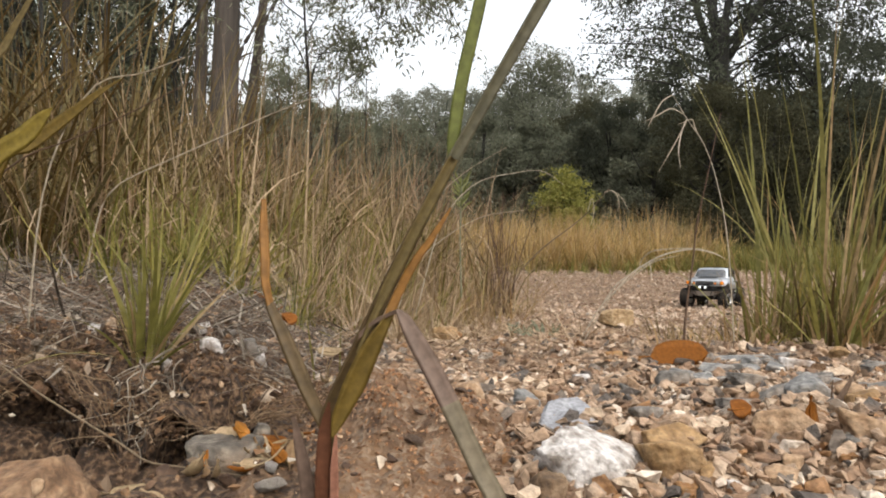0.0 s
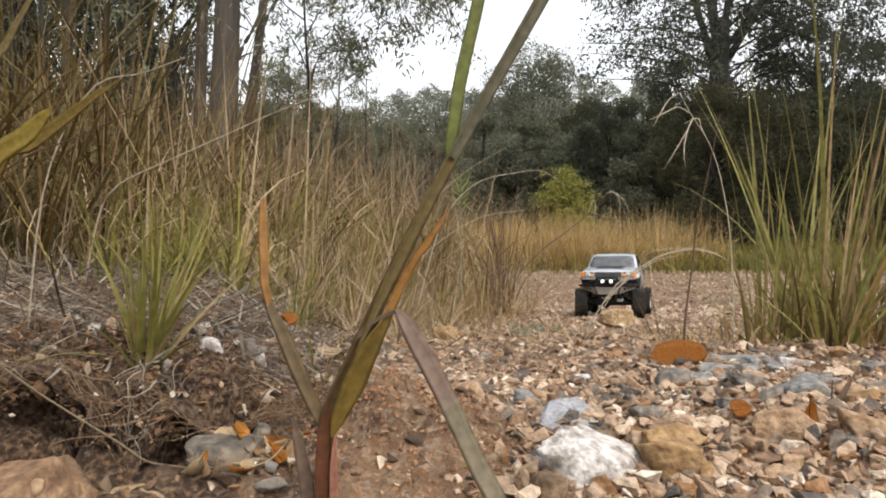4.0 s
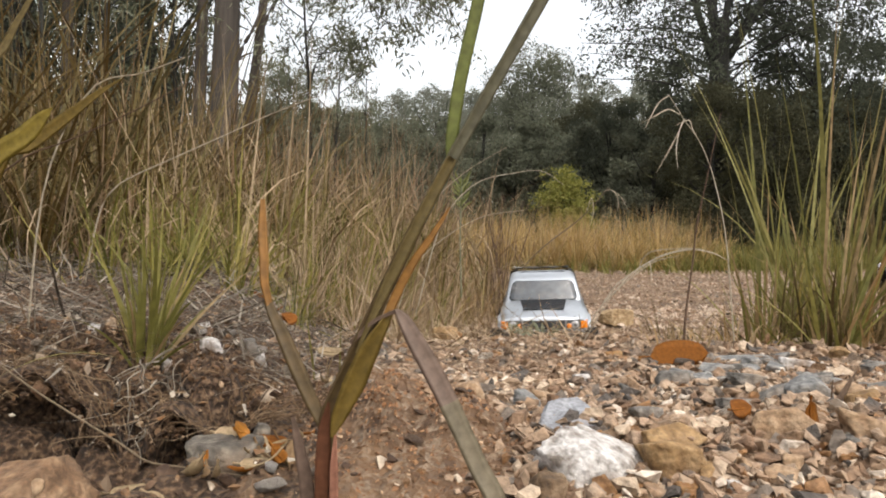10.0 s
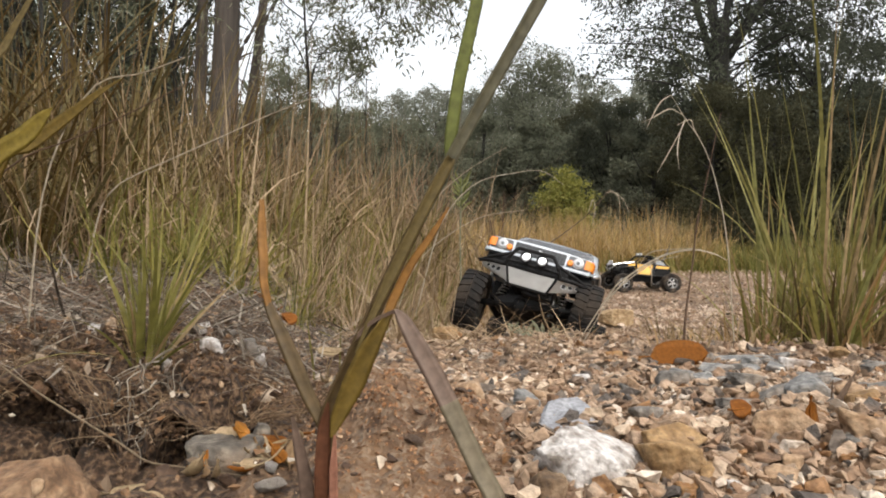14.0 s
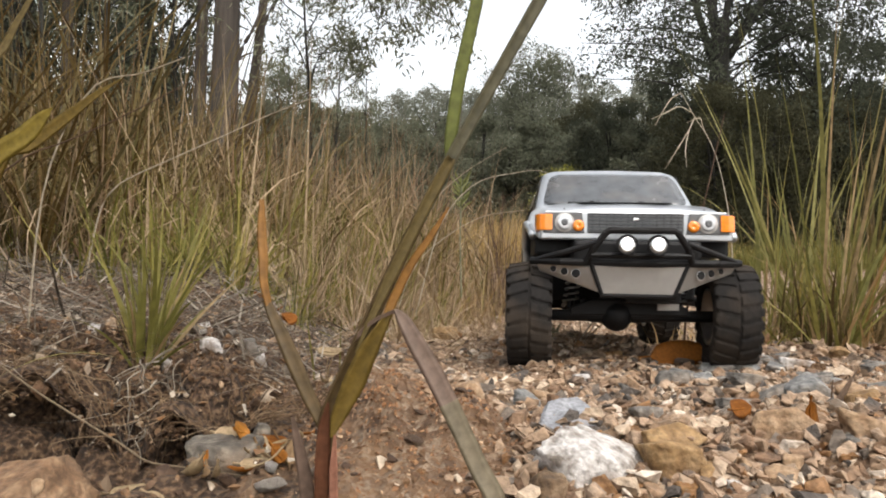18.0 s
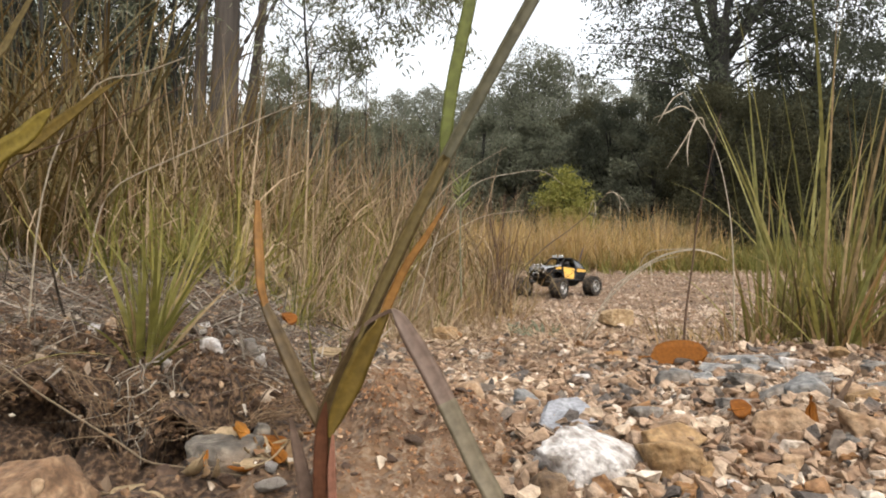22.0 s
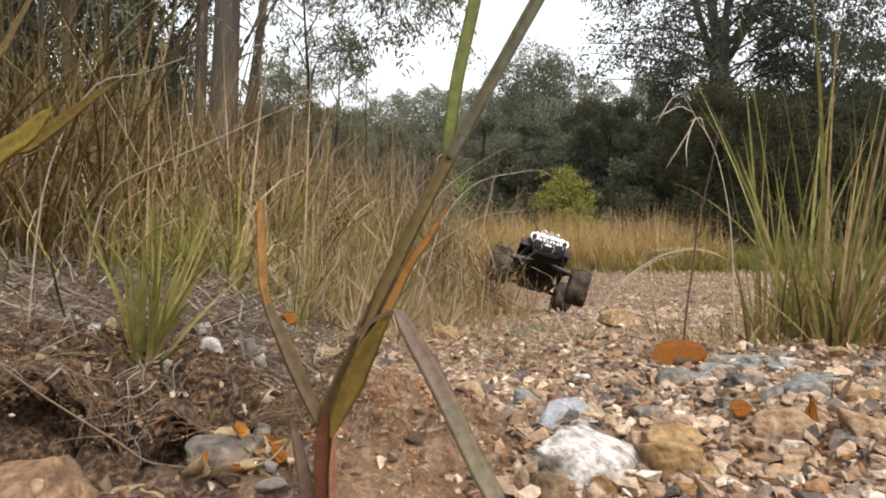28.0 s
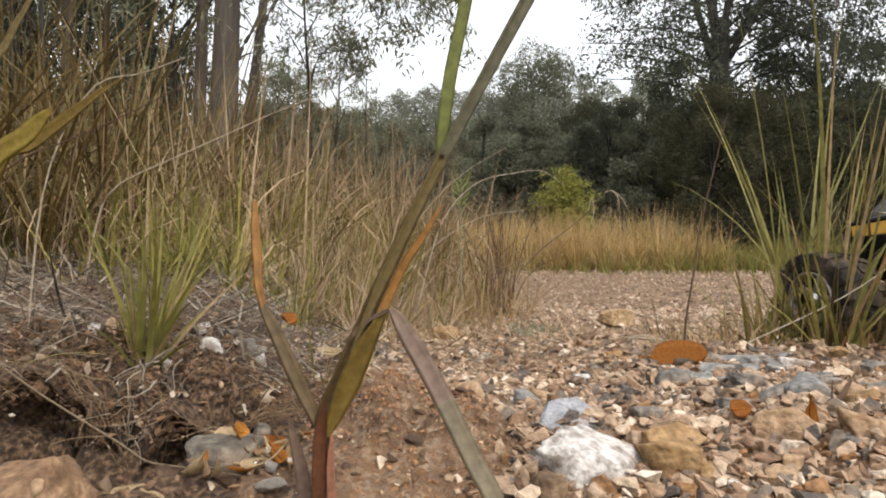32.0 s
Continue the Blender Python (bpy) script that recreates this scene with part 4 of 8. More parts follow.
def build_trees():
    gum = list(tree_meshes(2, 11.0, 0.185, 0.50, 0.34, 300, 26, 0.24, (0.13, 0.028), GUM_BARK, GUM_LEAF, (0.35, 0), 11, 1.0, 12, 0.12))
    # a low bough of the gum that hangs its leaves over the track, and a fork beside the trunk
    bough = drawn_tree(61, [(0.25, 0, 4.2), (0.26, 0, 4.3)], 0.05, 0.05,
                       [([(0.2, 0, 4.3), (1.0, 0.1, 4.1), (1.8, 0, 3.75), (2.5, 0, 3.35)], 0.05, 5), ([(1.2, 0, 4.1), (1.6, -0.4, 3.6), (1.9, -0.5, 3.15)], 0.02, 3), ([(1.7, 0, 3.8), (2.2, 0.5, 3.3), (2.6, 0.6, 3.0)], 0.02, 3), ([(1.3, 0, 4.0), (1.5, 0.3, 3.5), (1.75, 0.4, 3.05), (2.0, 0.4, 2.85)], 0.018, 3),
                        ([(0.12, 0, 2.2), (0.27, 0.05, 2.55), (0.39, 0.1, 2.82), (0.6, 0.15, 3.5)], 0.035, 0.5), ([(0.13, 0, 2.3), (0.3, 0.1, 2.45), (0.5, 0.2, 2.52)], 0.018, 0.5)],
                       0.12, 26, (0.105, 0.024), GUM_BARK, GUM_LEAF, 6, 0.55, 1.2)
    gum[1] = gum[1] + bough[1]
    slim = tree_meshes(3, 10.0, 0.10, 0.5, 0.28, 200, 26, 0.24, (0.13, 0.028), GUM_BARK, GUM_LEAF, (0.2, 0.1), 10, 1.0, 10, 0.1)
    fork = drawn_tree(63, [(0, 0, -0.1), (0.28, 0, 2.0), (0.40, 0, 2.75), (0.54, 0, 4.0), (0.75, 0, 6.0), (0.9, 0, 8.0)], 0.095, 0.04,
                      [([(0.48, 0, 3.4), (0.62, 0, 3.75), (0.85, 0, 4.1), (1.4, 0, 4.7)], 0.035, 1.5), ([(0.36, 0, 2.5), (0.24, -0.1, 2.7), (0.10, -0.1, 2.85)], 0.02, 0.4), ([(0.66, 0, 5.0), (0.1, 0, 5.8), (-0.4, 0, 6.4)], 0.03, 3), ([(0.8, 0, 6.5), (1.5, 0, 7.2), (2.0, 0, 7.4)], 0.03, 3)],
                      0.16, 26, (0.13, 0.028), GUM_BARK, GUM_LEAF, 4, 0.7, 1.0)
    sapling = drawn_tree(65, [(0, 0, -0.05), (0.02, 0, 1.2), (0.0, 0, 2.3), (-0.06, 0, 3.2), (-0.1, 0, 4.2)], 0.032, 0.010,
                         [([(0.0, 0, 2.35), (0.10, 0, 2.75), (0.30, 0.1, 3.0), (0.62, 0.2, 3.15)], 0.018, 2.2), ([(-0.02, 0, 2.6), (-0.2, 0, 3.0), (-0.45, 0, 3.3)], 0.012, 1.2), ([(0.15, 0, 2.85), (0.5, 0, 2.9), (0.86, -0.1, 2.88)], 0.012, 2),
                          ([(-0.05, 0, 3.1), (0.2, 0, 3.5), (0.5, 0.1, 3.7)], 0.012, 2), ([(-0.06, 0, 3.3), (-0.4, 0.1, 3.6), (-0.6, 0.1, 3.9)], 0.012, 1.6), ([(0.3, 0.1, 3.0), (0.5, 0.1, 2.8), (0.7, 0, 2.5)], 0.008, 1)],
                         0.085, 22, (0.085, 0.022), DARK_BARK, GUM_LEAF, 5, 0.34, 0.8)
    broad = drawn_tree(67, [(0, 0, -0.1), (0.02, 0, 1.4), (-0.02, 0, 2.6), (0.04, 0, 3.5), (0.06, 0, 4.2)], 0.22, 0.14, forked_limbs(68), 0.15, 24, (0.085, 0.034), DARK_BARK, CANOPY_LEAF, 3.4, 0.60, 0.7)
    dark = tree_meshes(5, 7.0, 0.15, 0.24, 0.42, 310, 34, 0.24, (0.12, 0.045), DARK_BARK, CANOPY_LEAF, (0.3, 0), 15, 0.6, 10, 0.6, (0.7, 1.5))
    dense = forest_tree(71, 8.0, 0.14, 34, 640, 0.14, (0.13, 0.055), DARK_BARK, HAZE_LEAF, 0.10, 0.28)
    round_top = forest_tree(73, 8.0, 0.08, 30, 1100, 0.15, (0.11, 0.045), DARK_BARK, FOREST_LEAF, 0.35, 0.21)
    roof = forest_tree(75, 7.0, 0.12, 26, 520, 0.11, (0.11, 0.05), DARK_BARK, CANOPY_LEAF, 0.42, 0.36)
    low = forest_tree(77, 3.0, 0.06, 22, 640, 0.15, (0.085, 0.036), DARK_BARK, FOREST_LEAF, 0.10, 0.36)
    under = forest_tree(79, 3.0, 0.05, 26, 900, 0.17, (0.065, 0.024), DARK_BARK, SHADE_LEAF, 0.08, 0.34)
    whip = tree_meshes(9, 6.0, 0.035, 0.36, 0.26, 90, 15, 0.22, (0.13, 0.03), DARK_BARK, GUM_LEAF, (0.2, 0), 10, 0.9, 7, 1.1, (0.5, 1.2))

    def plant(meshes, label, group, places, kind="tree"):
        first = None
        for x, y, turn, scale in places:
            if first is None:
                first = tree_thing(kind, label, meshes, kind, group)
                first.matrix_basis = at(x, y, turn, scale)
            else:
                c = copy_thing(first, Matrix())
                c.matrix_basis = at(x, y, turn, scale)
        return first

    tall = plant(gum, "tall gum tree with a straight grey-brown trunk and sparse leaves", "gum trees", [(-2.56, 7.9, 0, 1.0)])
    hanging = new("foliage", bough[2])
    hanging.parent = tall
    plant(slim, "slim grey gum tree with a straight thin trunk", "gum trees", [(-3.26, 9.1, 0, 1.0), (-4.9, 9.0, 80, 0.95)])
    plant(fork, "leaning grey gum tree with a forked upper stem", "gum trees", [(-3.19, 10.2, 0, 1.0)])
    plant(sapling, "thin sapling with sparse clumps of narrow grey leaves", "saplings", [(-1.80, 9.3, 0, 1.0), (-1.25, 11.2, 100, 0.72), (-1.95, 12.6, 220, 0.95)])
    plant(whip, "thin dark sapling with few leaves beside the grass", "saplings",
          [(-4.2, 8.4, 0, 1), (-4.7, 8.0, 70, 1.1), (-5.3, 8.7, 140, 1), (-3.7, 9.6, 210, 1.1), (-5.9, 8.2, 260, 1.0)])
    plant(broad, "broad dark gum tree with a thick forked trunk and open crown", "dark trees", [(5.38, 13.5, 0, 1.14)])
    plant(dark, "broad dark gum tree with a forked trunk and leafy crown", "dark trees",
          [(-7.4, 12, 60, 1.0), (-9.6, 10.5, 200, 1.0), (-6.2, 14.5, 300, 1.0)])
    plant(dense, "dense grey-green forest tree, its leaf colour paled for haze", "forest trees",
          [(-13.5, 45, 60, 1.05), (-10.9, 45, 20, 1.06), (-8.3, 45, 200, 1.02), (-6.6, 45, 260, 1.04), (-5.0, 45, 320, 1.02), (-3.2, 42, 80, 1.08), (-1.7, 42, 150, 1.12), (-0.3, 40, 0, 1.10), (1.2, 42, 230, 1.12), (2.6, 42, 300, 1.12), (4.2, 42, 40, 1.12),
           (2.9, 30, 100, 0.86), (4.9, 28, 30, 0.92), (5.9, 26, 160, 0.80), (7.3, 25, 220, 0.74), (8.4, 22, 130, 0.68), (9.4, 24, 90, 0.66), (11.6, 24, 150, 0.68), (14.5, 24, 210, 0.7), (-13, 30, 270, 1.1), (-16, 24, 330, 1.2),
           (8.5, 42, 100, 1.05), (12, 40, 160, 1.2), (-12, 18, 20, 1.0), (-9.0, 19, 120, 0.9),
           # out of view behind and beside the camera, added for reflections and to enclose the light
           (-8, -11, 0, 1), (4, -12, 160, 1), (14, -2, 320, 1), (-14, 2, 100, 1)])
    plant(round_top, "tall forest gum with an open domed crown", "forest trees", [(3.70, 28, 0, 1.03), (-9.6, 42, 120, 1.36)])
    plant(roof, "dark leafy forest tree with a wide closed crown", "forest trees",
          [(7.3, 13.6, 0, 0.74), (9.8, 13.8, 140, 0.74), (5.6, 15.4, 100, 0.66), (8.6, 15.6, 200, 0.74), (10.8, 14.8, 300, 0.62), (7.0, 17.6, 50, 0.62), (4.0, 16.4, 150, 0.54), (10.5, 18, 250, 0.66), (13.2, 17, 20, 0.7),
           (-7.0, 13.2, 70, 0.80), (-8.8, 12.4, 190, 0.85), (-6.6, 16.0, 310, 0.80), (-10.2, 14.5, 40, 0.95), (-5.6, 13.0, 130, 0.52)])
    plant(low, "grey-green bush at the forest edge", "forest edge bushes",
          [(3.4, 17.0, 25, 1.12), (4.5, 16.0, 145, 1.12), (4.1, 13.6, 300, 0.9), (1.0, 19, 40, 1.30), (2.5, 18.6, 0, 1.25), (-0.6, 20, 100, 1.35), (-2.4, 19, 160, 1.30), (-4.2, 17, 220, 1.30), (-5.3, 17.6, 100, 1.35), (-3.3, 20, 10, 1.45), (-1.5, 18.2, 290, 1.2), (0.2, 17.6, 240, 1.1), (1.8, 17.2, 130, 1.05), (-6.0, 15, 280, 1.0), (-7.8, 13.6, 340, 1.0), (-9.5, 13, 20, 1.1),
           (-7.4, 9.6, 233, 0.9), (-3.4, 13.4, 250, 0.85), (-1.6, 14.5, 70, 0.9), (-0.2, 15.5, 190, 0.95), (-2.5, 14.0, 120, 0.85)], "bush")
    plant(under, "brown-green understory bush, the forest's shade put into its leaf colour", "understory bushes",
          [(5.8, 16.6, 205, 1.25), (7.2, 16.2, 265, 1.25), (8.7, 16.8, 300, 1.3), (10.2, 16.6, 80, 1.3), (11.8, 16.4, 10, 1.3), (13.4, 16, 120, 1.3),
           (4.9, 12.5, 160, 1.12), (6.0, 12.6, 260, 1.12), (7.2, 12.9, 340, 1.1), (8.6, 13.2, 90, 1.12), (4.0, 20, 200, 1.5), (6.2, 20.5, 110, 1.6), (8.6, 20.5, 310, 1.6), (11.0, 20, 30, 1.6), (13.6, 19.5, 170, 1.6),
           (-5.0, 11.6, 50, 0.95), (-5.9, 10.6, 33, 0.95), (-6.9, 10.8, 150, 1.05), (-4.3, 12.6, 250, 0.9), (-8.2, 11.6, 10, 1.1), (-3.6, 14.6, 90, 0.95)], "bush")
    shrub = tree_meshes(12, 1.35, 0.025, 0.40, 0.30, 330, 30, 0.10, (0.06, 0.02), DARK_BARK, SHRUB_LEAF, (0, 0), 12, 0.1, 6)
    s = tree_thing("shrub", "bright yellow-green leafy shrub standing in the meadow", shrub, "shrub")
    s.matrix_basis = at(2.06, 11.9, 0, 1.10)


build_trees()


def build_undergrowth():
    """Leafy ground cover that closes the foot of the forest."""
    r = np.random.default_rng(77)
    n = 1100
    x, y = r.uniform(-13, 15, n), r.uniform(14.5, 22.0, n)
    c = np.stack([x, y, land(x, y) + r.uniform(0.0, 1.1, n)], 1)
    pts = np.repeat(c, 26, 0) + r.normal(size=(n * 26, 3)) * [0.4, 0.4, 0.28]
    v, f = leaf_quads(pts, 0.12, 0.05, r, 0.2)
    # uses the leaf colour that is darkened for forest shade
    tagged(new("undergrowth", mesh_of("undergrowth", v, f, SHADE_LEAF)), "leafy undergrowth at the foot of the forest, darkened in colour for shade", "undergrowth", kind="stuff")


build_undergrowth()


# ---- single rocks, leaves and stalks near the camera ----
WHITE_ROCK = rock_material("white_quartz_rock", (0.16, 0.13, 0.105), (0.44, 0.41, 0.38), (0.60, 0.575, 0.55), 0.8)
SLATE = rock_material("blue_grey_slate", (0.114, 0.113, 0.111), (0.180, 0.177, 0.167), (0.266, 0.253, 0.231), 0.3)
TAN_ROCK = rock_material("tan_sandstone", (0.149, 0.083, 0.033), (0.253, 0.150, 0.063), (0.333, 0.214, 0.100), 0.4)
PALE_ROCK = rock_material("pale_tan_stone", (0.207, 0.122, 0.065), (0.315, 0.206, 0.119), (0.397, 0.276, 0.172), 0.5)
BEIGE_ROCK = rock_material("beige_block_stone", (0.272, 0.175, 0.084), (0.376, 0.259, 0.138), (0.464, 0.336, 0.198), 0.25)
BLOCK_ROCK = rock_material("dusty_brown_block", (0.106, 0.057, 0.027), (0.175, 0.099, 0.051), (0.267, 0.165, 0.090), 0.6)
GULLY_ROCK = rock_material("dull_grey_rock", (0.052, 0.042, 0.032), (0.105, 0.088, 0.068), (0.185, 0.158, 0.123), 0.45)
CRUST_ROCK = rock_material("dirt_crusted_stone", (0.059, 0.034, 0.017), (0.119, 0.074, 0.039), (0.214, 0.153, 0.095), 0.75)
BLUE_SLATE = rock_material("pale_blue_slate", (0.195, 0.198, 0.210), (0.245, 0.250, 0.266), (0.300, 0.302, 0.315), 0.15)
GREY_ROCK = rock_material("grey_shale", (0.074, 0.067, 0.058), (0.138, 0.124, 0.107), (0.235, 0.213, 0.186), 0.35)
ORANGE_ROCK = rock_material("orange_ironstone", (0.153, 0.068, 0.025), (0.264, 0.136, 0.047), (0.323, 0.196, 0.085), 0.3)
DIRT = stone_material("dirt_clods", [(0.0, (0.050, 0.025, 0.011)), (0.25, (0.114, 0.060, 0.026)), (0.55, (0.172, 0.095, 0.043)), (0.74, (0.060, 0.031, 0.013)), (0.86, (0.300, 0.205, 0.125)), (0.96, (0.460, 0.380, 0.290))], True)
PALE_STONE = stone_material("pale_bank_stone", [(0.0, (0.40, 0.34, 0.28)), (0.3, (0.55, 0.50, 0.44)), (0.6, (0.30, 0.24, 0.18)), (0.8, (0.62, 0.58, 0.53))], False)
CRUMB = stone_material("dirt_crumbs", [(0.0, (0.168, 0.079, 0.033)), (0.4, (0.255, 0.126, 0.056)), (0.75, (0.335, 0.184, 0.088)), (0.95, (0.563, 0.393, 0.244))], True)


def rock_mesh(name, size, seed, mat, flat=1.0):
    """A broken, worn rock of that size (metres), roughened."""
    v, f = worn_stone(seed, 1.0, 5 if size[0] > 0.03 else 4, 6, 60.0, 1.0, 0.26)
    v = (v - (v.max(0) + v.min(0)) / 2) / (v.max(0) - v.min(0))
    out = []
    for q in v:
        c = Vector(q)
        k = noise.fractal(c * 5.0 + Vector((seed, 0, 0)), 1.0, 2.0, 4) + 0.5 * noise.fractal(c * 16.0 + Vector((0, seed, 0)), 1.0, 2.0, 3)
        out.append(q * (1 + 0.045 * k + 0.02 * abs(noise.noise(c * 9.0 + Vector((seed, seed, 0))))) * size)
    return mesh_of(name, np.array(out), f, mat, True)


def rock(label, mat, x, y, z, w, h, seed, turn=0.0, tilt=0.0, lean=0.0, deep=0.8):
    ob = new("rock", rock_mesh("rock", np.array((w, w * deep, h)), seed, mat))
    ob.matrix_basis = pose(x, y, z, tilt, lean, turn)
    return tagged(ob, label, "rock", "rocks beside the camera")


def build_rocks():
    rock("large white quartz rock, brown underneath, lying tilted", WHITE_ROCK, 0.0905, 0.398, -0.0105, 0.084, 0.041, 201, -8, 10, 26, 0.55)
    rock("brown stone under the white rock", CRUST_ROCK, 0.053, 0.362, -0.0072, 0.021, 0.025, 202, 14)
    rock("flat blue-grey slate on the gravel", BLUE_SLATE, 0.080, 0.458, 0.0120, 0.046, 0.0075, 203, 16, 22, -6)
    rock("rounded tan sandstone rock with a broken face", TAN_ROCK, 0.130, 0.395, -0.0027, 0.037, 0.035, 204, 8)
    rock("tan stone propped behind the tan rock", TAN_ROCK, 0.138, 0.425, 0.0039, 0.040, 0.025, 205, 5)
    rock("orange stone in the near gravel", ORANGE_ROCK, 0.133, 0.376, -0.0107, 0.020, 0.015, 206, 2)
    rock("square white stone in the near gravel", WHITE_ROCK, 0.155, 0.373, -0.0089, 0.012, 0.013, 207, -1)
    rock("pale cream and tan stone with one broken side", PALE_ROCK, 0.216, 0.446, 0.0059, 0.041, 0.035, 208, -4)
    rock("pinkish pale stone half buried in gravel", PALE_ROCK, 0.253, 0.419, 0.0105, 0.033, 0.033, 209, -7)
    rock("brown stone block behind the pale stone", TAN_ROCK, 0.300, 0.500, 0.0076, 0.036, 0.031, 210, -10)
    rock("cream stone among the slates", PALE_ROCK, 0.303, 0.523, 0.0144, 0.021, 0.021, 211, -13)
    rock("dark blue-grey angular stone", SLATE, 0.065, 0.535, 0.0076, 0.021, 0.021, 212, -16)
    rock("orange and cream stone beside the slate", PALE_ROCK, 0.080, 0.548, 0.0068, 0.019, 0.016, 213, -19)
    rock("cream stone by the dirt mound", PALE_ROCK, 0.054, 0.483, 0.0069, 0.012, 0.011, 214, 18)
    rock("grey and tan stone in the gravel", GREY_ROCK, 0.132, 0.462, 0.0108, 0.026, 0.019, 215, 15)
    rock("white chip on the gravel", WHITE_ROCK, 0.253, 0.654, 0.0025, 0.022, 0.014, 216, 12)
    rock("long grey slate slab in the gravel", GREY_ROCK, 0.245, 0.524, 0.0142, 0.035, 0.022, 217, 9)
    rock("blue-grey slate block in the gravel", SLATE, 0.269, 0.516, 0.0170, 0.035, 0.028, 218, 6)
    rock("grey slab lying flat on the gravel", GREY_ROCK, 0.315, 0.725, 0.0073, 0.037, 0.014, 219, 3)
    rock("flat white-grey slab on the gravel", WHITE_ROCK, 0.363, 0.728, 0.0099, 0.047, 0.020, 220, 0)
    rock("grey slate slab on the gravel", SLATE, 0.339, 0.800, 0.0032, 0.071, 0.015, 221, -3)
    rock("tan stone at the foot of the grass", TAN_ROCK, 0.454, 0.794, 0.0093, 0.027, 0.025, 222, -6)
    rock("pale stone at the foot of the grass", PALE_ROCK, 0.483, 0.884, 0.0018, 0.026, 0.020, 223, -9)
    rock("pale stone in the near gravel", PALE_ROCK, 0.199, 0.398, -0.0038, 0.013, 0.016, 224, -12)
    rock("pale stone in the near gravel", PALE_ROCK, 0.185, 0.383, -0.0070, 0.019, 0.017, 225, -15)
    rock("cream stone in the near gravel", PALE_ROCK, 0.169, 0.395, -0.0024, 0.011, 0.014, 226, -18)
    rock("cream stone in the near gravel", PALE_ROCK, 0.163, 0.399, -0.0007, 0.009, 0.010, 227, 19)
    rock("pale tan stone in the near gravel", TAN_ROCK, 0.142, 0.383, -0.0040, 0.016, 0.015, 228, 16)
    rock("pale tan slab in the near gravel", PALE_ROCK, 0.225, 0.371, -0.0091, 0.020, 0.011, 229, 13)
    rock("grey stone in the near gravel", GREY_ROCK, 0.246, 0.412, 0.0050, 0.031, 0.014, 230, 10)
    rock("orange-brown stone in the near gravel", TAN_ROCK, 0.118, 0.412, 0.0002, 0.014, 0.010, 231, 7)
    rock("white stone in the mid gravel", WHITE_ROCK, 0.125, 0.634, 0.0062, 0.016, 0.016, 232, 4)
    rock("white stone in the mid gravel", WHITE_ROCK, 0.126, 0.603, 0.0044, 0.022, 0.008, 233, 1)
    rock("ochre stone in the mid gravel", ORANGE_ROCK, 0.196, 0.808, 0.0078, 0.022, 0.015, 234, -2)
    rock("pinkish tan stone on the dirt mound", PALE_ROCK, 0.016, 0.510, 0.0157, 0.029, 0.024, 235, -5)
    rock("grey stone beside the white chip", GREY_ROCK, 0.190, 0.582, 0.0137, 0.027, 0.023, 236, -8)
    rock("pale stone beside the white chip", PALE_ROCK, 0.191, 0.551, 0.0111, 0.021, 0.010, 237, -11)
    rock("dark brown stone in the mid gravel", GREY_ROCK, 0.157, 0.578, 0.0069, 0.024, 0.014, 238, -14)
    rock("white stone on the bank", WHITE_ROCK, -0.186, 0.562, 0.0472, 0.021, 0.015, 240, -20)
    rock("white stone on the bank", WHITE_ROCK, -0.250, 0.736, 0.0459, 0.017, 0.016, 241, 17)
    rock("white stone on the bank", WHITE_ROCK, -0.226, 0.576, 0.0303, 0.017, 0.013, 242, 14)
    rock("white stone on the bank", WHITE_ROCK, -0.172, 0.653, 0.0229, 0.015, 0.016, 243, 11)
    rock("small white stone on the bank", WHITE_ROCK, -0.305, 0.611, 0.0564, 0.011, 0.011, 244, 8)
    rock("small grey stone on the bank", GREY_ROCK, -0.183, 0.655, 0.0344, 0.022, 0.019, 245, 5)
    rock("grey rock lodged in the gully", GULLY_ROCK, -0.132, 0.425, -0.0104, 0.046, 0.035, 246, 2)
    rock("beige dirt-crusted block in the gully", BLOCK_ROCK, -0.225, 0.380, -0.0165, 0.060, 0.040, 247, 4, 6, 0)
    rock("round pale pebble in the gully", PALE_ROCK, -0.199, 0.345, 0.0021, 0.007, 0.009, 248, -4)
    rock("blue-grey stone in the gully", GULLY_ROCK, -0.120, 0.468, 0.0008, 0.013, 0.011, 249, -7)
    rock("square beige block standing on the track", BEIGE_ROCK, 0.548, 2.22, -0.050, 0.098, 0.066, 118, 10, 0, 0, 0.8)
    rock("small cream stone by the dirt mound", PALE_ROCK, 0.030, 0.455, 0.004, 0.018, 0.015, 132, 80, 0, 0)
    rock("white stone on the dirt mound", WHITE_ROCK, -0.046, 0.51, 0.024, 0.015, 0.009, 116, 10, 0, 0)
    rock("tan stone at the ridge of the track", TAN_ROCK, 0.006, 1.10, 0.004, 0.040, 0.028, 122, 30, 0, 0)
    r = np.random.default_rng(301)
    for i in range(34):
        x, y = r.uniform(0.20, 0.44), r.uniform(0.50, 0.82)
        w = r.uniform(0.014, 0.034)
        rock("flat layered grey shale slab in the gravel", GREY_ROCK if i % 3 else SLATE, x, y, float(land(x, y)) + 0.005, w, r.uniform(0.007, 0.012), 320 + i, r.uniform(-60, 60), r.normal(4, 5), r.normal(0, 5))
    # countable stones of the near gravel
    meshes = []
    for i in range(24):
        v, f = worn_stone(400 + i, 0.20 + 0.045 * (i % 8), 3, 4, 60.0, 0.75, 0.30)
        v = v / (v.max(0) - v.min(0)) * [1.0, 0.72, 0.22 + 0.05 * (i % 8)]
        meshes.append(mesh_of("stone", v, f, STONE))
    p, s, m = scatter(520, -0.02, 0.78, 0.34, 1.2, 0.010, 0.026, on_track, 0.2, 0.35)
